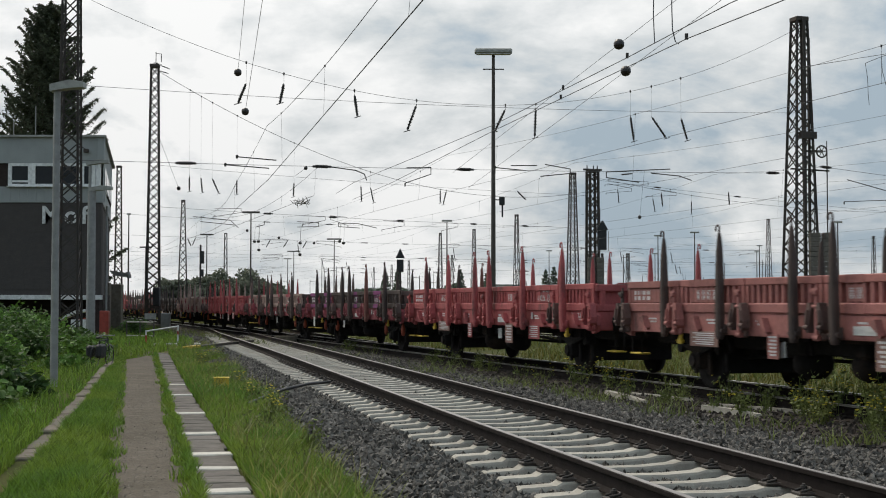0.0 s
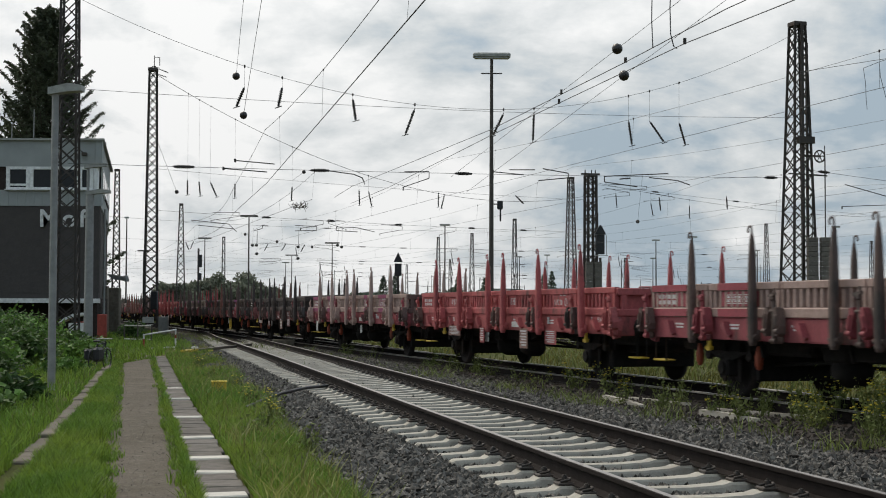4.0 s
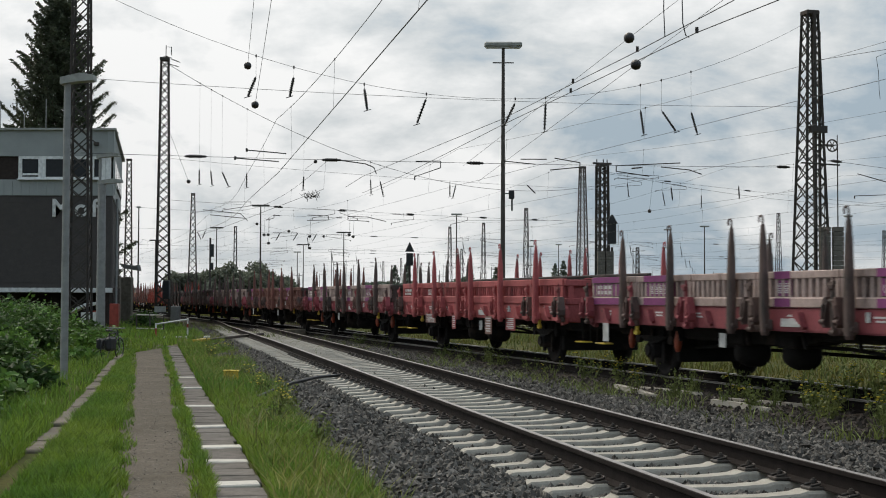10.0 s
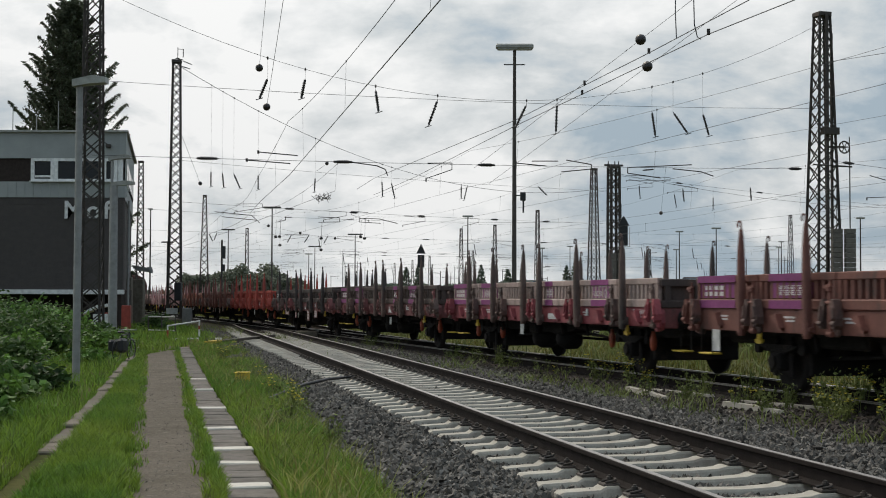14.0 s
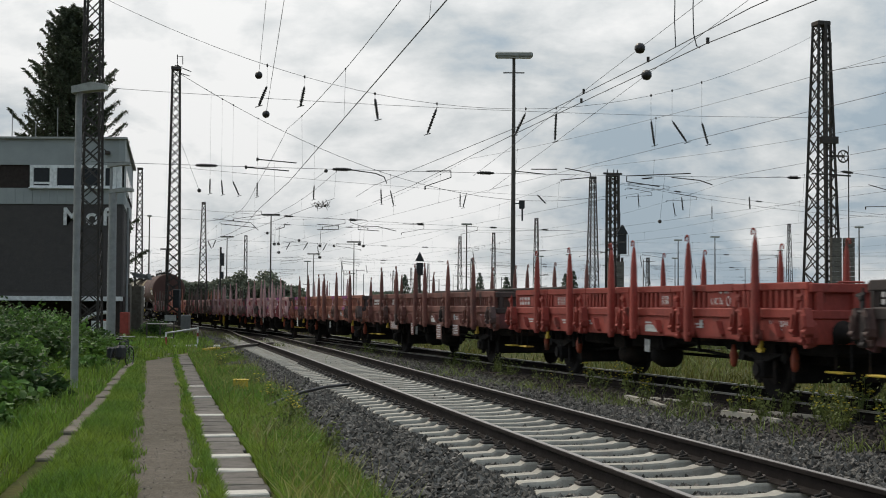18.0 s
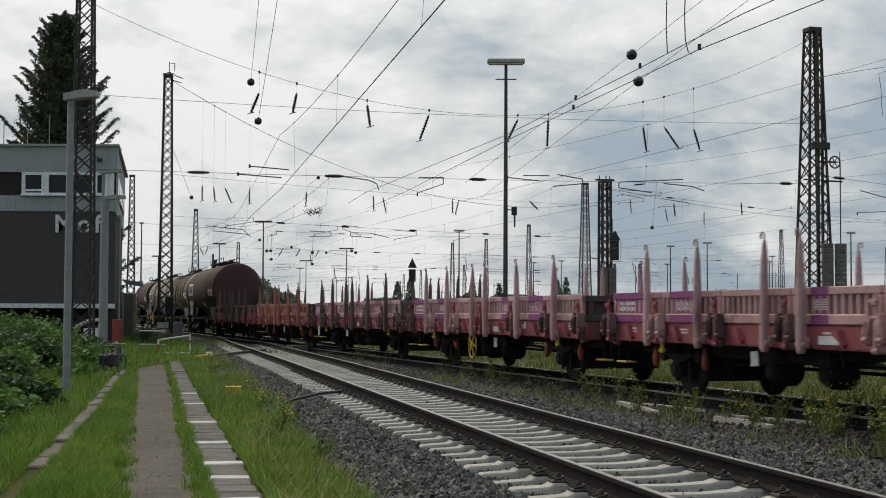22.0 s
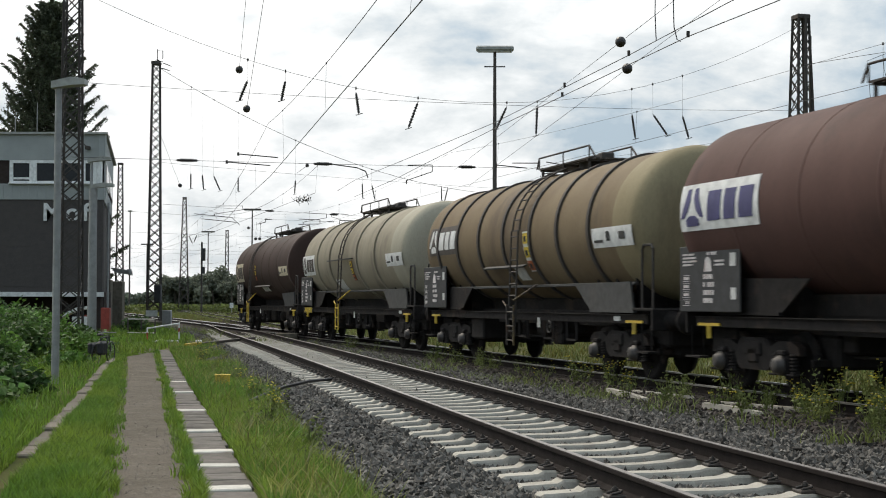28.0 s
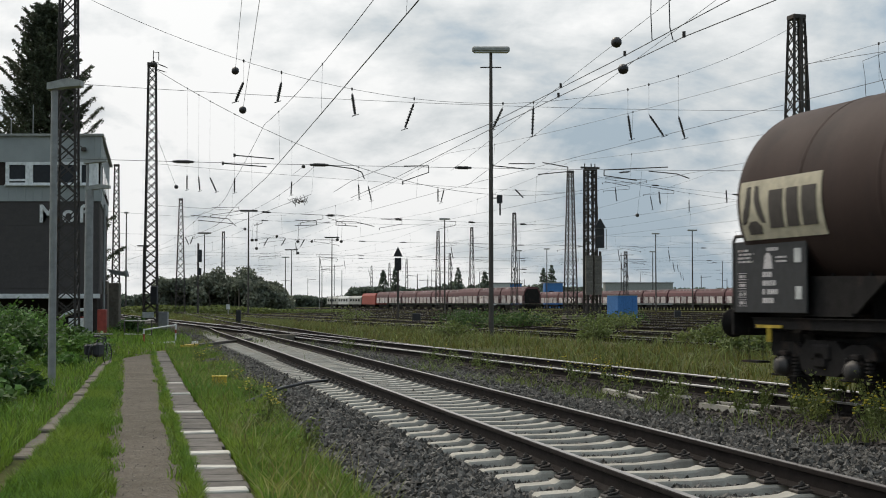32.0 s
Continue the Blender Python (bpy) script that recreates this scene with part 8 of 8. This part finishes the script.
        part("hall_body", Shape().box(0, 0, h / 2, sx, sy, h), mat, s)
        part("roof", Shape().box(0, 0, h + 0.15, sx + 0.5, sy + 0.5, 0.3), steel_grey, s)
        for q in np.arange(-sx / 2 + 2, sx / 2, 4):
            part("window", Shape().box(q, -sy / 2 - 0.03, h * 0.6, 1.6, 0.06, 1.2), glass_dark, s)
    # dark stones and stubs between far tracks
    for x, y in ((-2.2, 118), (24.6, 150), (9.6, 96)):
        thing("buffer_stub", "short dark stub post between the tracks", "track post", shape=Shape().box(x, y, 0.4, 0.7, 0.5, 0.8, 0.05), mat=black_board, group="dark track posts")

# ---- plants ----
def blades(pos, height, width, lean=0.35, curl=0.25):
    """Bent grass blades at pos (n, 3): five vertices each, two quads and a tip folded into quads."""
    n = len(pos)
    a = RNG.random(n) * 6.283
    h = height * (0.55 + 0.75 * RNG.random(n))
    w = width * (0.7 + 0.6 * RNG.random(n))
    side = np.c_[np.cos(a), np.sin(a), np.zeros(n)]
    b = RNG.random(n) * 6.283
    tilt = lean * RNG.random(n) * h
    out = np.c_[np.cos(b), np.sin(b), np.zeros(n)]
    mid = pos + out * (tilt * 0.35)[:, None] + np.c_[np.zeros((n, 2)), h * 0.55]
    tip = pos + out * (tilt + curl * h)[:, None] + np.c_[np.zeros((n, 2)), h * 0.95]
    v = np.stack([pos - side * (w / 2)[:, None], pos + side * (w / 2)[:, None], mid + side * (w * 0.4)[:, None], mid - side * (w * 0.4)[:, None], tip + side * (w * 0.08)[:, None], tip - side * (w * 0.08)[:, None]], 1)
    f = np.array([(0, 1, 2, 3), (3, 2, 4, 5)])[None] + 6 * np.arange(n)[:, None, None]
    return v.reshape(-1, 3), f.reshape(-1, 4)


def leaves(pos, size, flat=0.5, half=0.30):
    """Small diamond leaves, folded a little along the middle, at pos (n, 3)."""
    n = len(pos)
    u = RNG.normal(0, 1, (n, 3)); u[:, 2] *= flat
    u /= np.linalg.norm(u, axis=1)[:, None]
    w = RNG.normal(0, 1, (n, 3)); w[:, 2] *= flat
    w -= (w * u).sum(1)[:, None] * u
    w /= np.linalg.norm(w, axis=1)[:, None]
    s = (size * (0.6 + 0.8 * RNG.random(n)))[:, None]
    k = np.cross(u, w)
    v = np.stack([pos - u * s * 0.5, pos + w * s * half + k * s * 0.08, pos + u * s * 0.5, pos - w * s * half + k * s * 0.08], 1)
    return v.reshape(-1, 3), np.arange(4 * n).reshape(-1, 4)


def grass(name, label, n, throw, height, width, mat, lean=0.35):
    p = throw(n)
    tuft = np.array([1.0 + 0.75 * noise.noise(Vector((a * 0.55, b * 0.4, 7.0))) + 0.45 * noise.noise(Vector((a * 2.1, b * 1.3, 3.0))) for a, b, _ in p])
    v, f = blades(p, height * np.clip(tuft, 0.35, 1.8), width if np.ndim(width) else np.full(len(p), width), lean)
    tagged(new(name, mass(name, v, f, mat)), label, "grass", kind="stuff")


def strip(lines, y0, y1, power=1.6):
    """Throws points between two edges (x at y), thicker near the camera."""
    (ya, xa), (yb, xb) = lines

    def throw(n):
        y = y0 + (y1 - y0) * RNG.random(n) ** power
        lo, hi = np.interp(y, ya, xa), np.interp(y, yb, xb)
        x = lo + (hi - lo) * RNG.random(n)
        clump = np.array([noise.noise(Vector((a * 1.1, b * 0.7, 2.0))) for a, b in zip(x, y)])
        keep = RNG.random(n) < 0.62 + 0.75 * clump
        return np.c_[x, y, np.zeros(n)][keep]
    return throw


TL = ([3, 12.1, 17.6, 20.8, 28.4, 48], [-0.45, -2.04, -3.22, -3.92, -5.58, -9.74])
TR = ([3, 12.1, 17.6, 20.8, 28.4, 48], [0.0, -1.56, -2.76, -3.46, -5.12, -9.28])
TOE = ([3, 12.1, 18.3, 24.9, 40, 52, 80], [0.9, -0.75, -1.9, -3.05, -6.1, -8.5, -14.3])
KL = ([9, 14.3, 16.7, 24, 36, 42], [-3.41, -4.37, -4.81, -6.24, -8.66, -9.72])
KR = ([9, 14.3, 16.7, 24, 36, 42], [-3.17, -4.12, -4.57, -6.0, -8.42, -9.47])


def build_grass():
    far_l = ([9, 60], [-8.5, -30])
    grass("grass", "green grass between the kerb and the path", 80000, strip((KR, ([p[1] for p in PATH_L], [p[0] - 0.05 for p in PATH_L])), 9.5, 44), 0.12, 0.010, grass_near)
    grass("grass", "thin grass strip between the path and the trough lids", 24000, strip((([p[1] for p in PATH_R], [p[0] + 0.07 for p in PATH_R]), TL), 9.5, 46), 0.10, 0.011, grass_near)
    grass("grass", "long grass between the trough lids and the ballast", 95000, strip((TR, TOE), 9.5, 50), 0.17, 0.010, grass_near, 0.5)
    grass("grass", "dry grass stalks along the ballast edge", 3500, strip((TR, TOE), 9.5, 55), 0.34, 0.012, grass_dry, 0.6)
    grass("grass", "tall grass behind the kerb", 64000, strip((far_l, KL), 10, 48), 0.25, 0.015, grass_near, 0.5)
    grass("grass", "grass beside the signal box and the far path", 30000, strip((([44, 110], [-20, -32]), ([44, 52, 62, 80, 110], [-9.6, -9.0, -11.0, -15.5, -24.5])), 44, 108, 1.0), 0.28, 0.035, grass_near, 0.5)

    for edge, lo, hi, words in ((PATH_L, -0.16, 0.10, "short grass creeping over the path's edge"), (PATH_R, -0.06, 0.15, "short grass creeping over the path's other edge"),
                                (list(zip(KL[1], KL[0])), -0.1, 0.02, "grass hanging over the edging slabs"), (list(zip(KR[1], KR[0])), -0.03, 0.1, "grass growing over the edging slabs")):
        ys, xs = [q[1] for q in edge], [q[0] for q in edge]
        grass("grass", words, 9000, strip(((ys, [x + lo for x in xs]), (ys, [x + hi for x in xs])), 9.5, 46), 0.075, 0.010, grass_near, 0.6)

    def beyond(n):
        s = 14 + 200 * RNG.random(n) ** 1.5
        side = 2.7 + 9.8 * RNG.random(n)
        p = s[:, None] * DB + (B_OFF + side)[:, None] * NB
        k = np.array([noise.noise(Vector((a * 0.3, b * 0.3, 5.0))) for a, b in p])
        keep = RNG.random(n) < 0.55 + 0.9 * k
        return np.c_[p, np.zeros(n)][keep]
    grass("grass", "tall yellowish meadow grass beyond the main track", 52000, beyond, 0.24, 0.02, grass_far, 0.8)
    grass("grass", "fresh green weeds in the meadow beyond the track", 17000, beyond, 0.34, 0.035, weed_leaf, 0.9)
    grass("grass", "dry seed stalks in the meadow beyond the track", 5000, beyond, 0.32, 0.012, grass_far, 0.5)

    def yard(n):
        s = 40 + 260 * RNG.random(n)
        lanes = np.array([27.3, 33.2, 39.0, 44.5, 50.7, 58, 66.5, 76.5, 94, 114])
        side = lanes[RNG.integers(0, len(lanes), n)] + RNG.normal(0, 1.1, n)
        p = s[:, None] * DB + side[:, None] * NB
        return np.c_[p, np.zeros(n)]
    grass("grass", "grass between the yard tracks", 52000, yard, 0.15, 0.07, grass_far, 0.7)

    def between(n):
        s = 14 + 75 * RNG.random(n) ** 1.4
        side = -2.6 + RNG.normal(0, 0.45, n)
        p = s[:, None] * DB + (B_OFF + side)[:, None] * NB
        k = np.array([noise.noise(Vector((a * 0.6, b * 0.6, 9.0))) for a, b in p])
        return np.c_[p, np.full(n, 0.02)][RNG.random(n) < 0.2 + 1.3 * k]
    grass("grass", "scattered weeds along the main track's ballast", 9500, between, 0.26, 0.02, weed_leaf, 0.7)


def weed(x, y, h, spread, flowers, label):
    """A bushy roadside weed: stems, small leaves, some yellow flower heads."""
    w = thing("weed", label, "weed", at=pose(x, y, 0.03), group="weeds beside the track")
    sh = Shape()
    tips, lp = [], []
    for i in range(11):
        a, r = RNG.random() * 6.283, spread * math.sqrt(RNG.random())
        top = Vector((r * math.cos(a), r * math.sin(a), h * (0.55 + 0.5 * RNG.random())))
        base = Vector((top.x * 0.35, top.y * 0.35, 0))
        sh.cyl(base, top, 0.007, 0.004, n=4, caps=False)
        tips.append(top)
        for u in np.linspace(0.05, 1.0, 22 if h > 0.4 else 7):
            lp.append(base.lerp(top, u) + Vector(RNG.normal(0, 0.05, 3)))
    tagged(part("stem_wood", sh, weed_leaf, w), kind="stuff")
    v, f = leaves(np.array(lp), np.full(len(lp), 0.055), 0.8)
    lv = tagged(new("leaves", mass("leaves", v, f, weed_leaf)), kind="stuff")
    lv.parent = w
    if flowers:
        fl = Shape()
        for t in tips[:flowers]:
            for q in range(4):
                c = t + Vector(RNG.normal(0, 0.05, 3))
                fl.cyl(c, c + Vector((0, 0, 0.012)), 0.013, 0.019, n=7)
        tagged(part("flowers", fl, flower, w, "small yellow flowers"), kind="stuff")
    return w


def build_weeds():
    spots = ((3.0, 23.6, 0.34, 0.2, 0), (3.45, 22.6, 0.42, 0.2, 0), (3.95, 21.0, 0.4, 0.18, 1), (4.25, 20.3, 0.42, 0.2, 2), (4.6, 20.6, 0.36, 0.16, 0), (4.95, 20.1, 0.4, 0.18, 0), (2.6, 27.6, 0.55, 0.30, 7), (3.1, 26.6, 0.55, 0.34, 8), (3.4, 25.6, 0.4, 0.3, 4), (5.15, 20.6, 0.62, 0.36, 4), (5.45, 19.8, 0.7, 0.4, 5), (5.9, 19.0, 0.8, 0.45, 6), (5.6, 18.4, 0.7, 0.45, 5), (6.1, 20.3, 0.6, 0.36, 3), (3.8, 23.2, 0.45, 0.28, 0), (4.4, 22.2, 0.5, 0.22, 2), (4.9, 21.5, 0.42, 0.2, 0),
             (1.0, 33.0, 0.45, 0.4, 0), (0.6, 34.5, 0.5, 0.45, 0), (0.1, 36.2, 0.5, 0.45, 1), (-0.4, 38.5, 0.45, 0.4, 0), (1.7, 30.8, 0.4, 0.3, 0), (5.0, 19.6, 0.55, 0.3, 5), (2.0, 29.6, 0.35, 0.3, 2), (-3.2, 47, 0.45, 0.5, 0), (-2.2, 44, 0.4, 0.45, 0), (6.6, 17.6, 0.8, 0.5, 7), (5.35, 17.6, 0.55, 0.38, 8), (5.6, 17.9, 0.5, 0.32, 6), (4.85, 18.7, 0.45, 0.3, 4), (5.2, 17.2, 0.4, 0.3, 3))
    for x, y, h, s, f in spots:
        weed(x, y, h, s, f, "bushy green weed with yellow flowers by the track" if f > 2 else "low green weed growing in the ballast")
    for i in range(14):
        y = 13 + 30 * RNG.random()
        lo, hi = float(np.interp(y, TR[0], TR[1])), float(np.interp(y, TOE[0], TOE[1]))
        x = lo + (hi - lo) * (0.4 + 0.55 * RNG.random())
        weed(x, y, 0.22 + 0.14 * RNG.random(), 0.15, 3 if i % 2 else 0, "low meadow weed with a few yellow flowers" if i % 2 else "low green meadow weed")


def shrub(x, y, h, r, n, mat, label):
    """A leafy shrub: branching stems and a crown of small leaves in uneven clumps."""
    b = thing("bush", label, "bush", at=pose(x, y, 0), group="bushes before the signal box")
    sh = Shape()
    centres = []
    for i in range(22):
        a, q = RNG.random() * 6.283, r * RNG.random() ** 0.6
        c = Vector((q * math.cos(a), q * math.sin(a), h * (0.35 + 0.62 * RNG.random() * (1 - 0.35 * q / r))))
        centres.append(c)
        sh.cyl((0.1 * c.x, 0.1 * c.y, 0), c, 0.025, 0.008, n=5, caps=False)
    tagged(part("stem_wood", sh, bark, b), kind="stuff")
    c = np.array(centres)[RNG.integers(0, len(centres), n)]
    p = c + RNG.normal(0, 1, (n, 3)) * np.array([0.30, 0.30, 0.20]) * r * 0.75
    p[:, 2] = np.abs(p[:, 2])
    v, f = leaves(p, np.full(n, 0.15), 0.55)
    lv = tagged(new("foliage", mass("foliage", v, f, mat)), kind="stuff")
    lv.parent = b
    return b


def build_bushes():
    for x, y, h, r, n, m in ((-11.6, 36.5, 1.05, 1.2, 3000, leaf_dark), (-12.9, 39.5, 1.15, 1.5, 3800, leaf_dark), (-13.3, 43.5, 1.25, 1.4, 3600, leaf_bright), (-15.2, 44.0, 1.35, 1.9, 4200, leaf_dark), (-10.9, 33.5, 0.8, 1.0, 2600, leaf_bright),
                             (-16.9, 50.0, 1.3, 2.0, 4200, leaf_dark), (-16.6, 53.5, 1.0, 1.1, 2400, leaf_bright), (-19.4, 55.5, 1.5, 2.2, 3800, leaf_dark), (-14.2, 47.5, 1.2, 1.0, 2000, leaf_bright), (-10.2, 30.5, 0.7, 0.9, 2000, leaf_dark),
                             (-17.6, 58.0, 1.4, 1.4, 2400, leaf_dark), (-13.4, 34.5, 1.2, 1.3, 2800, leaf_dark), (-8.95, 27.5, 0.5, 0.55, 1200, leaf_bright), (-9.0, 34.0, 0.4, 0.45, 800, leaf_bright), (-7.0, 21.0, 0.45, 0.6, 1300, leaf_bright), (-6.2, 17.5, 0.4, 0.5, 1200, leaf_bright), (-7.6, 24.0, 0.45, 0.7, 1400, leaf_dark),
                             (-10.4, 41.0, 0.7, 0.7, 1400, leaf_bright), (-11.6, 45.5, 0.8, 0.8, 1500, leaf_dark), (-15.2, 70.0, 0.9, 0.7, 900, leaf_dark)):
        shrub(x, y, h, r, n, m, "dense dark green leafy bush" if m is leaf_dark else "fresh green leafy bush")
    for x, y, h, r, n, m in ((4.0, 92, 1.0, 1.4, 900, weed_leaf), (6.2, 96, 0.9, 1.6, 900, weed_leaf), (1.2, 100, 1.1, 1.5, 900, leaf_dark), (10.4, 84, 0.9, 1.2, 800, weed_leaf), (12.4, 96, 1.0, 1.3, 800, leaf_dark), (12.0, 62, 0.8, 0.9, 700, weed_leaf),
                             (14.2, 66, 1.0, 1.1, 800, weed_leaf), (16.4, 70, 0.9, 1.0, 700, weed_leaf), (19.6, 84, 1.2, 1.6, 900, weed_leaf), (-8, 128, 0.9, 1.5, 700, weed_leaf), (22, 100, 1.1, 1.8, 900, leaf_dark), (9.6, 54, 0.6, 0.7, 600, weed_leaf), (27, 92, 1.2, 1.6, 900, weed_leaf), (10.6, 47, 0.8, 0.9, 1100, weed_leaf), (12.2, 49, 1.0, 1.0, 1300, leaf_bright), (13.6, 52, 0.9, 1.0, 1100, weed_leaf), (9.2, 44, 0.6, 0.8, 900, weed_leaf), (14.8, 47, 0.8, 1.0, 1100, weed_leaf),
                             (2.5, 88, 1.0, 2.0, 1300, leaf_dark), (5.0, 90, 0.9, 1.6, 1100, leaf_dark), (8.6, 80, 1.0, 1.5, 1100, weed_leaf), (0.5, 70, 0.6, 1.0, 700, weed_leaf), (6.4, 60, 0.7, 0.9, 800, weed_leaf), (17.5, 58, 0.9, 1.2, 1000, weed_leaf)):
        shrub(x, y, h, r, n, m, "low green bush growing between the yard tracks")


def build_conifer(x, y, h, wide, label, seed, boughs=120):
    """A spruce: trunk, boughs in whorls that sag and turn up at the tip, hanging needle sprays with gaps."""
    rng = random.Random(seed)
    t = thing("spruce", label, "tree", at=pose(x, y, 0))
    part("trunk", Shape().cyl((0, 0, 0), (0, 0, h * 0.98), 0.34, 0.03, 10), bark, t)
    sh = Shape()
    pts, sizes = [], []
    for i in range(boughs):
        z = h * (0.12 + 0.87 * (i / boughs) ** 0.62)
        a = i * 2.4 + rng.uniform(-0.5, 0.5)
        l = wide * math.sqrt(h - z) * rng.uniform(0.55, 1.12) + 0.1
        d = Vector((math.cos(a), math.sin(a), 0))
        p0 = Vector((0, 0, z))
        p1 = p0 + d * l * 0.6 + Vector((0, 0, -0.12 * l))
        p2 = p0 + d * l + Vector((0, 0, (0.10 + 0.22 * rng.random()) * l))
        sh.tube([p0, p1, p2], 0.03, 5)
        for j in range(int(40 + 95 * l)):
            u = 0.12 + 0.88 * rng.random() ** 0.8
            c = p0.lerp(p1, u / 0.6) if u < 0.6 else p1.lerp(p2, (u - 0.6) / 0.4)
            q = rng.gauss(0, 0.15 * l * (1.1 - u) + 0.05)
            # twigs hang from the bough in bunches
            pts.append((c.x - q * d.y + rng.gauss(0, 0.05), c.y + q * d.x + rng.gauss(0, 0.05), c.z - abs(rng.gauss(0, 0.17)) * (1.25 - u) - 0.25 * abs(q) + 0.03))
            sizes.append(0.15 + 0.17 * rng.random())
    tagged(part("bough_wood", sh, bark, t), kind="stuff")
    v, f = leaves(np.array(pts), np.array(sizes), 0.8, 0.16)
    fo = tagged(new("needles", mass("needles", v, f, needle)), kind="stuff")
    fo.parent = t


def build_woods():
    """Far woods: crowns of many clumps over a dark undergrowth, in one sheet of foliage each."""
    def belt(name, label, line, n, height, depth, size, mat=woods):
        u = RNG.random(n)
        xs, ys = np.interp(u, np.linspace(0, 1, len(line)), [p[0] for p in line]), np.interp(u, np.linspace(0, 1, len(line)), [p[1] for p in line])
        hh = np.interp(u, np.linspace(0, 1, len(line)), [p[2] for p in line]) * height
        bump = np.array([0.80 + 0.30 * noise.noise(Vector((q * 0.16, 1.0, 0))) + 0.2 * noise.noise(Vector((q * 0.55, 4.0, 0))) for q in xs])
        z = hh * bump * (1 - RNG.random(n) ** 1.6 * 0.98)
        y = ys + depth * RNG.random(n)
        p = np.c_[xs + RNG.normal(0, 0.6, n), y, z]
        v, f = leaves(p, np.full(n, size), 0.9)
        tagged(new(name, mass(name, v, f, mat)), label, "woods", kind="stuff")
    # the wooded mound: many small crowns, each a cloud of leaves round its own middle
    rim = ((-45, 3.6), (-43.5, 5.0), (-41, 5.5), (-38, 5.7), (-34, 6.1), (-30, 5.7), (-27, 4.4), (-25, 2.4))
    lots = []
    for i in range(150):
        x = -44.6 + 19.4 * RNG.random()
        top = float(np.interp(x, [q[0] for q in rim], [q[1] for q in rim])) * (0.82 + 0.26 * RNG.random())
        r = 0.8 + 0.9 * RNG.random()
        z = top - r if i % 3 else max(top * RNG.random(), r)
        y = 220 + 12 * RNG.random() + (2.0 if i % 3 else 0)
        n = int(190 * r)
        d = RNG.normal(0, 1, (n, 3))
        d /= np.linalg.norm(d, axis=1)[:, None]
        lots.append(np.array([x, y, z]) + d * np.array([1.0, 1.0, 0.95]) * r * (0.55 + 0.5 * RNG.random((n, 1))))
    pts = np.concatenate(lots)
    pts[:, 2] = np.abs(pts[:, 2])
    v, f = leaves(pts, np.full(len(pts), 0.55), 0.9)
    tagged(new("woods", mass("woods", v, f, mound_leaf)), "dark wooded mound of crowded small trees behind the tracks", "woods", kind="stuff")
    belt("woods", "shaded inside of the wooded mound", ((-46.5, 234, 0.6), (-43.5, 234, 0.9), (-35, 234, 1.0), (-30, 234, 0.95), (-26, 235, 0.5)), 9000, 5.2, 3, 1.2, mound_leaf)
    belt("woods", "distant dark woods behind the yard", ((-140, 520, 0.5), (-90, 520, 0.55), (-58, 520, 0.5), (-44, 540, 0.4), (-36, 520, 0.45), (-30, 500, 0.9), (-10, 500, 0.8), (10, 500, 1.0), (45, 500, 0.9), (90, 500, 0.8), (150, 520, 0.9), (190, 520, 0.9)), 42000, 9.5, 20, 1.7)
    belt("undergrowth", "green undergrowth before the wooded mound", ((-52, 205, 0.5), (-40, 196, 1.0), (-30, 198, 0.9), (-24, 205, 0.5), (-16, 220, 0.4)), 9000, 1.5, 8, 0.4, weed_leaf)
    # trunks in front of the mound
    for i in range(12):
        x, y = -44 + 17 * RNG.random(), 219 + 4 * RNG.random()
        thing("tree_trunk", "slender tree trunk at the edge of the woods", "tree trunk", shape=Shape().cyl((x, y, 0), (x + RNG.normal(0, 0.2), y, 3.2 + 1.6 * RNG.random()), 0.14, 0.08, 7), mat=bark, group="trunks at the edge of the woods")
    for x, y, h in ((5, 470, 13), (14, 480, 12), (-16, 480, 13.5), (-20, 478, 12.5), (33, 470, 13), (36, 474, 14), (50, 470, 12)):
        tr = thing("poplar", "distant slender dark poplar", "tree", at=pose(x, y, 0), group="distant poplars")
        part("trunk", Shape().cyl((0, 0, 0), (0, 0, h * 0.9), 0.25, 0.05, 6), bark, tr)
        n = 500
        q = RNG.random(n)
        rr = 1.6 * np.sin(np.pi * (0.15 + 0.8 * q)) * RNG.random(n) ** 0.5
        a = RNG.random(n) * 6.283
        v, f = leaves(np.c_[rr * np.cos(a), rr * np.sin(a), h * (0.12 + 0.88 * q)], np.full(n, 0.9), 0.9)
        cr = tagged(new("crown", mass("crown", v, f, woods)), kind="stuff")
        cr.parent = tr


build_signal_box()
build_masts()
build_wires()
build_path_things()
build_yard()
build_grass()
build_weeds()
build_bushes()
build_conifer(-25.75, 92, 21.3, 1.24, "tall dark spruce behind the signal box", 3, 300)
build_conifer(-30.2, 96, 12.6, 1.1, "lower dark spruce behind the signal box", 5, 110)
build_woods()
build_trough()
build_kerb()
build_branch()
build_main()
build_sidings()
motions()
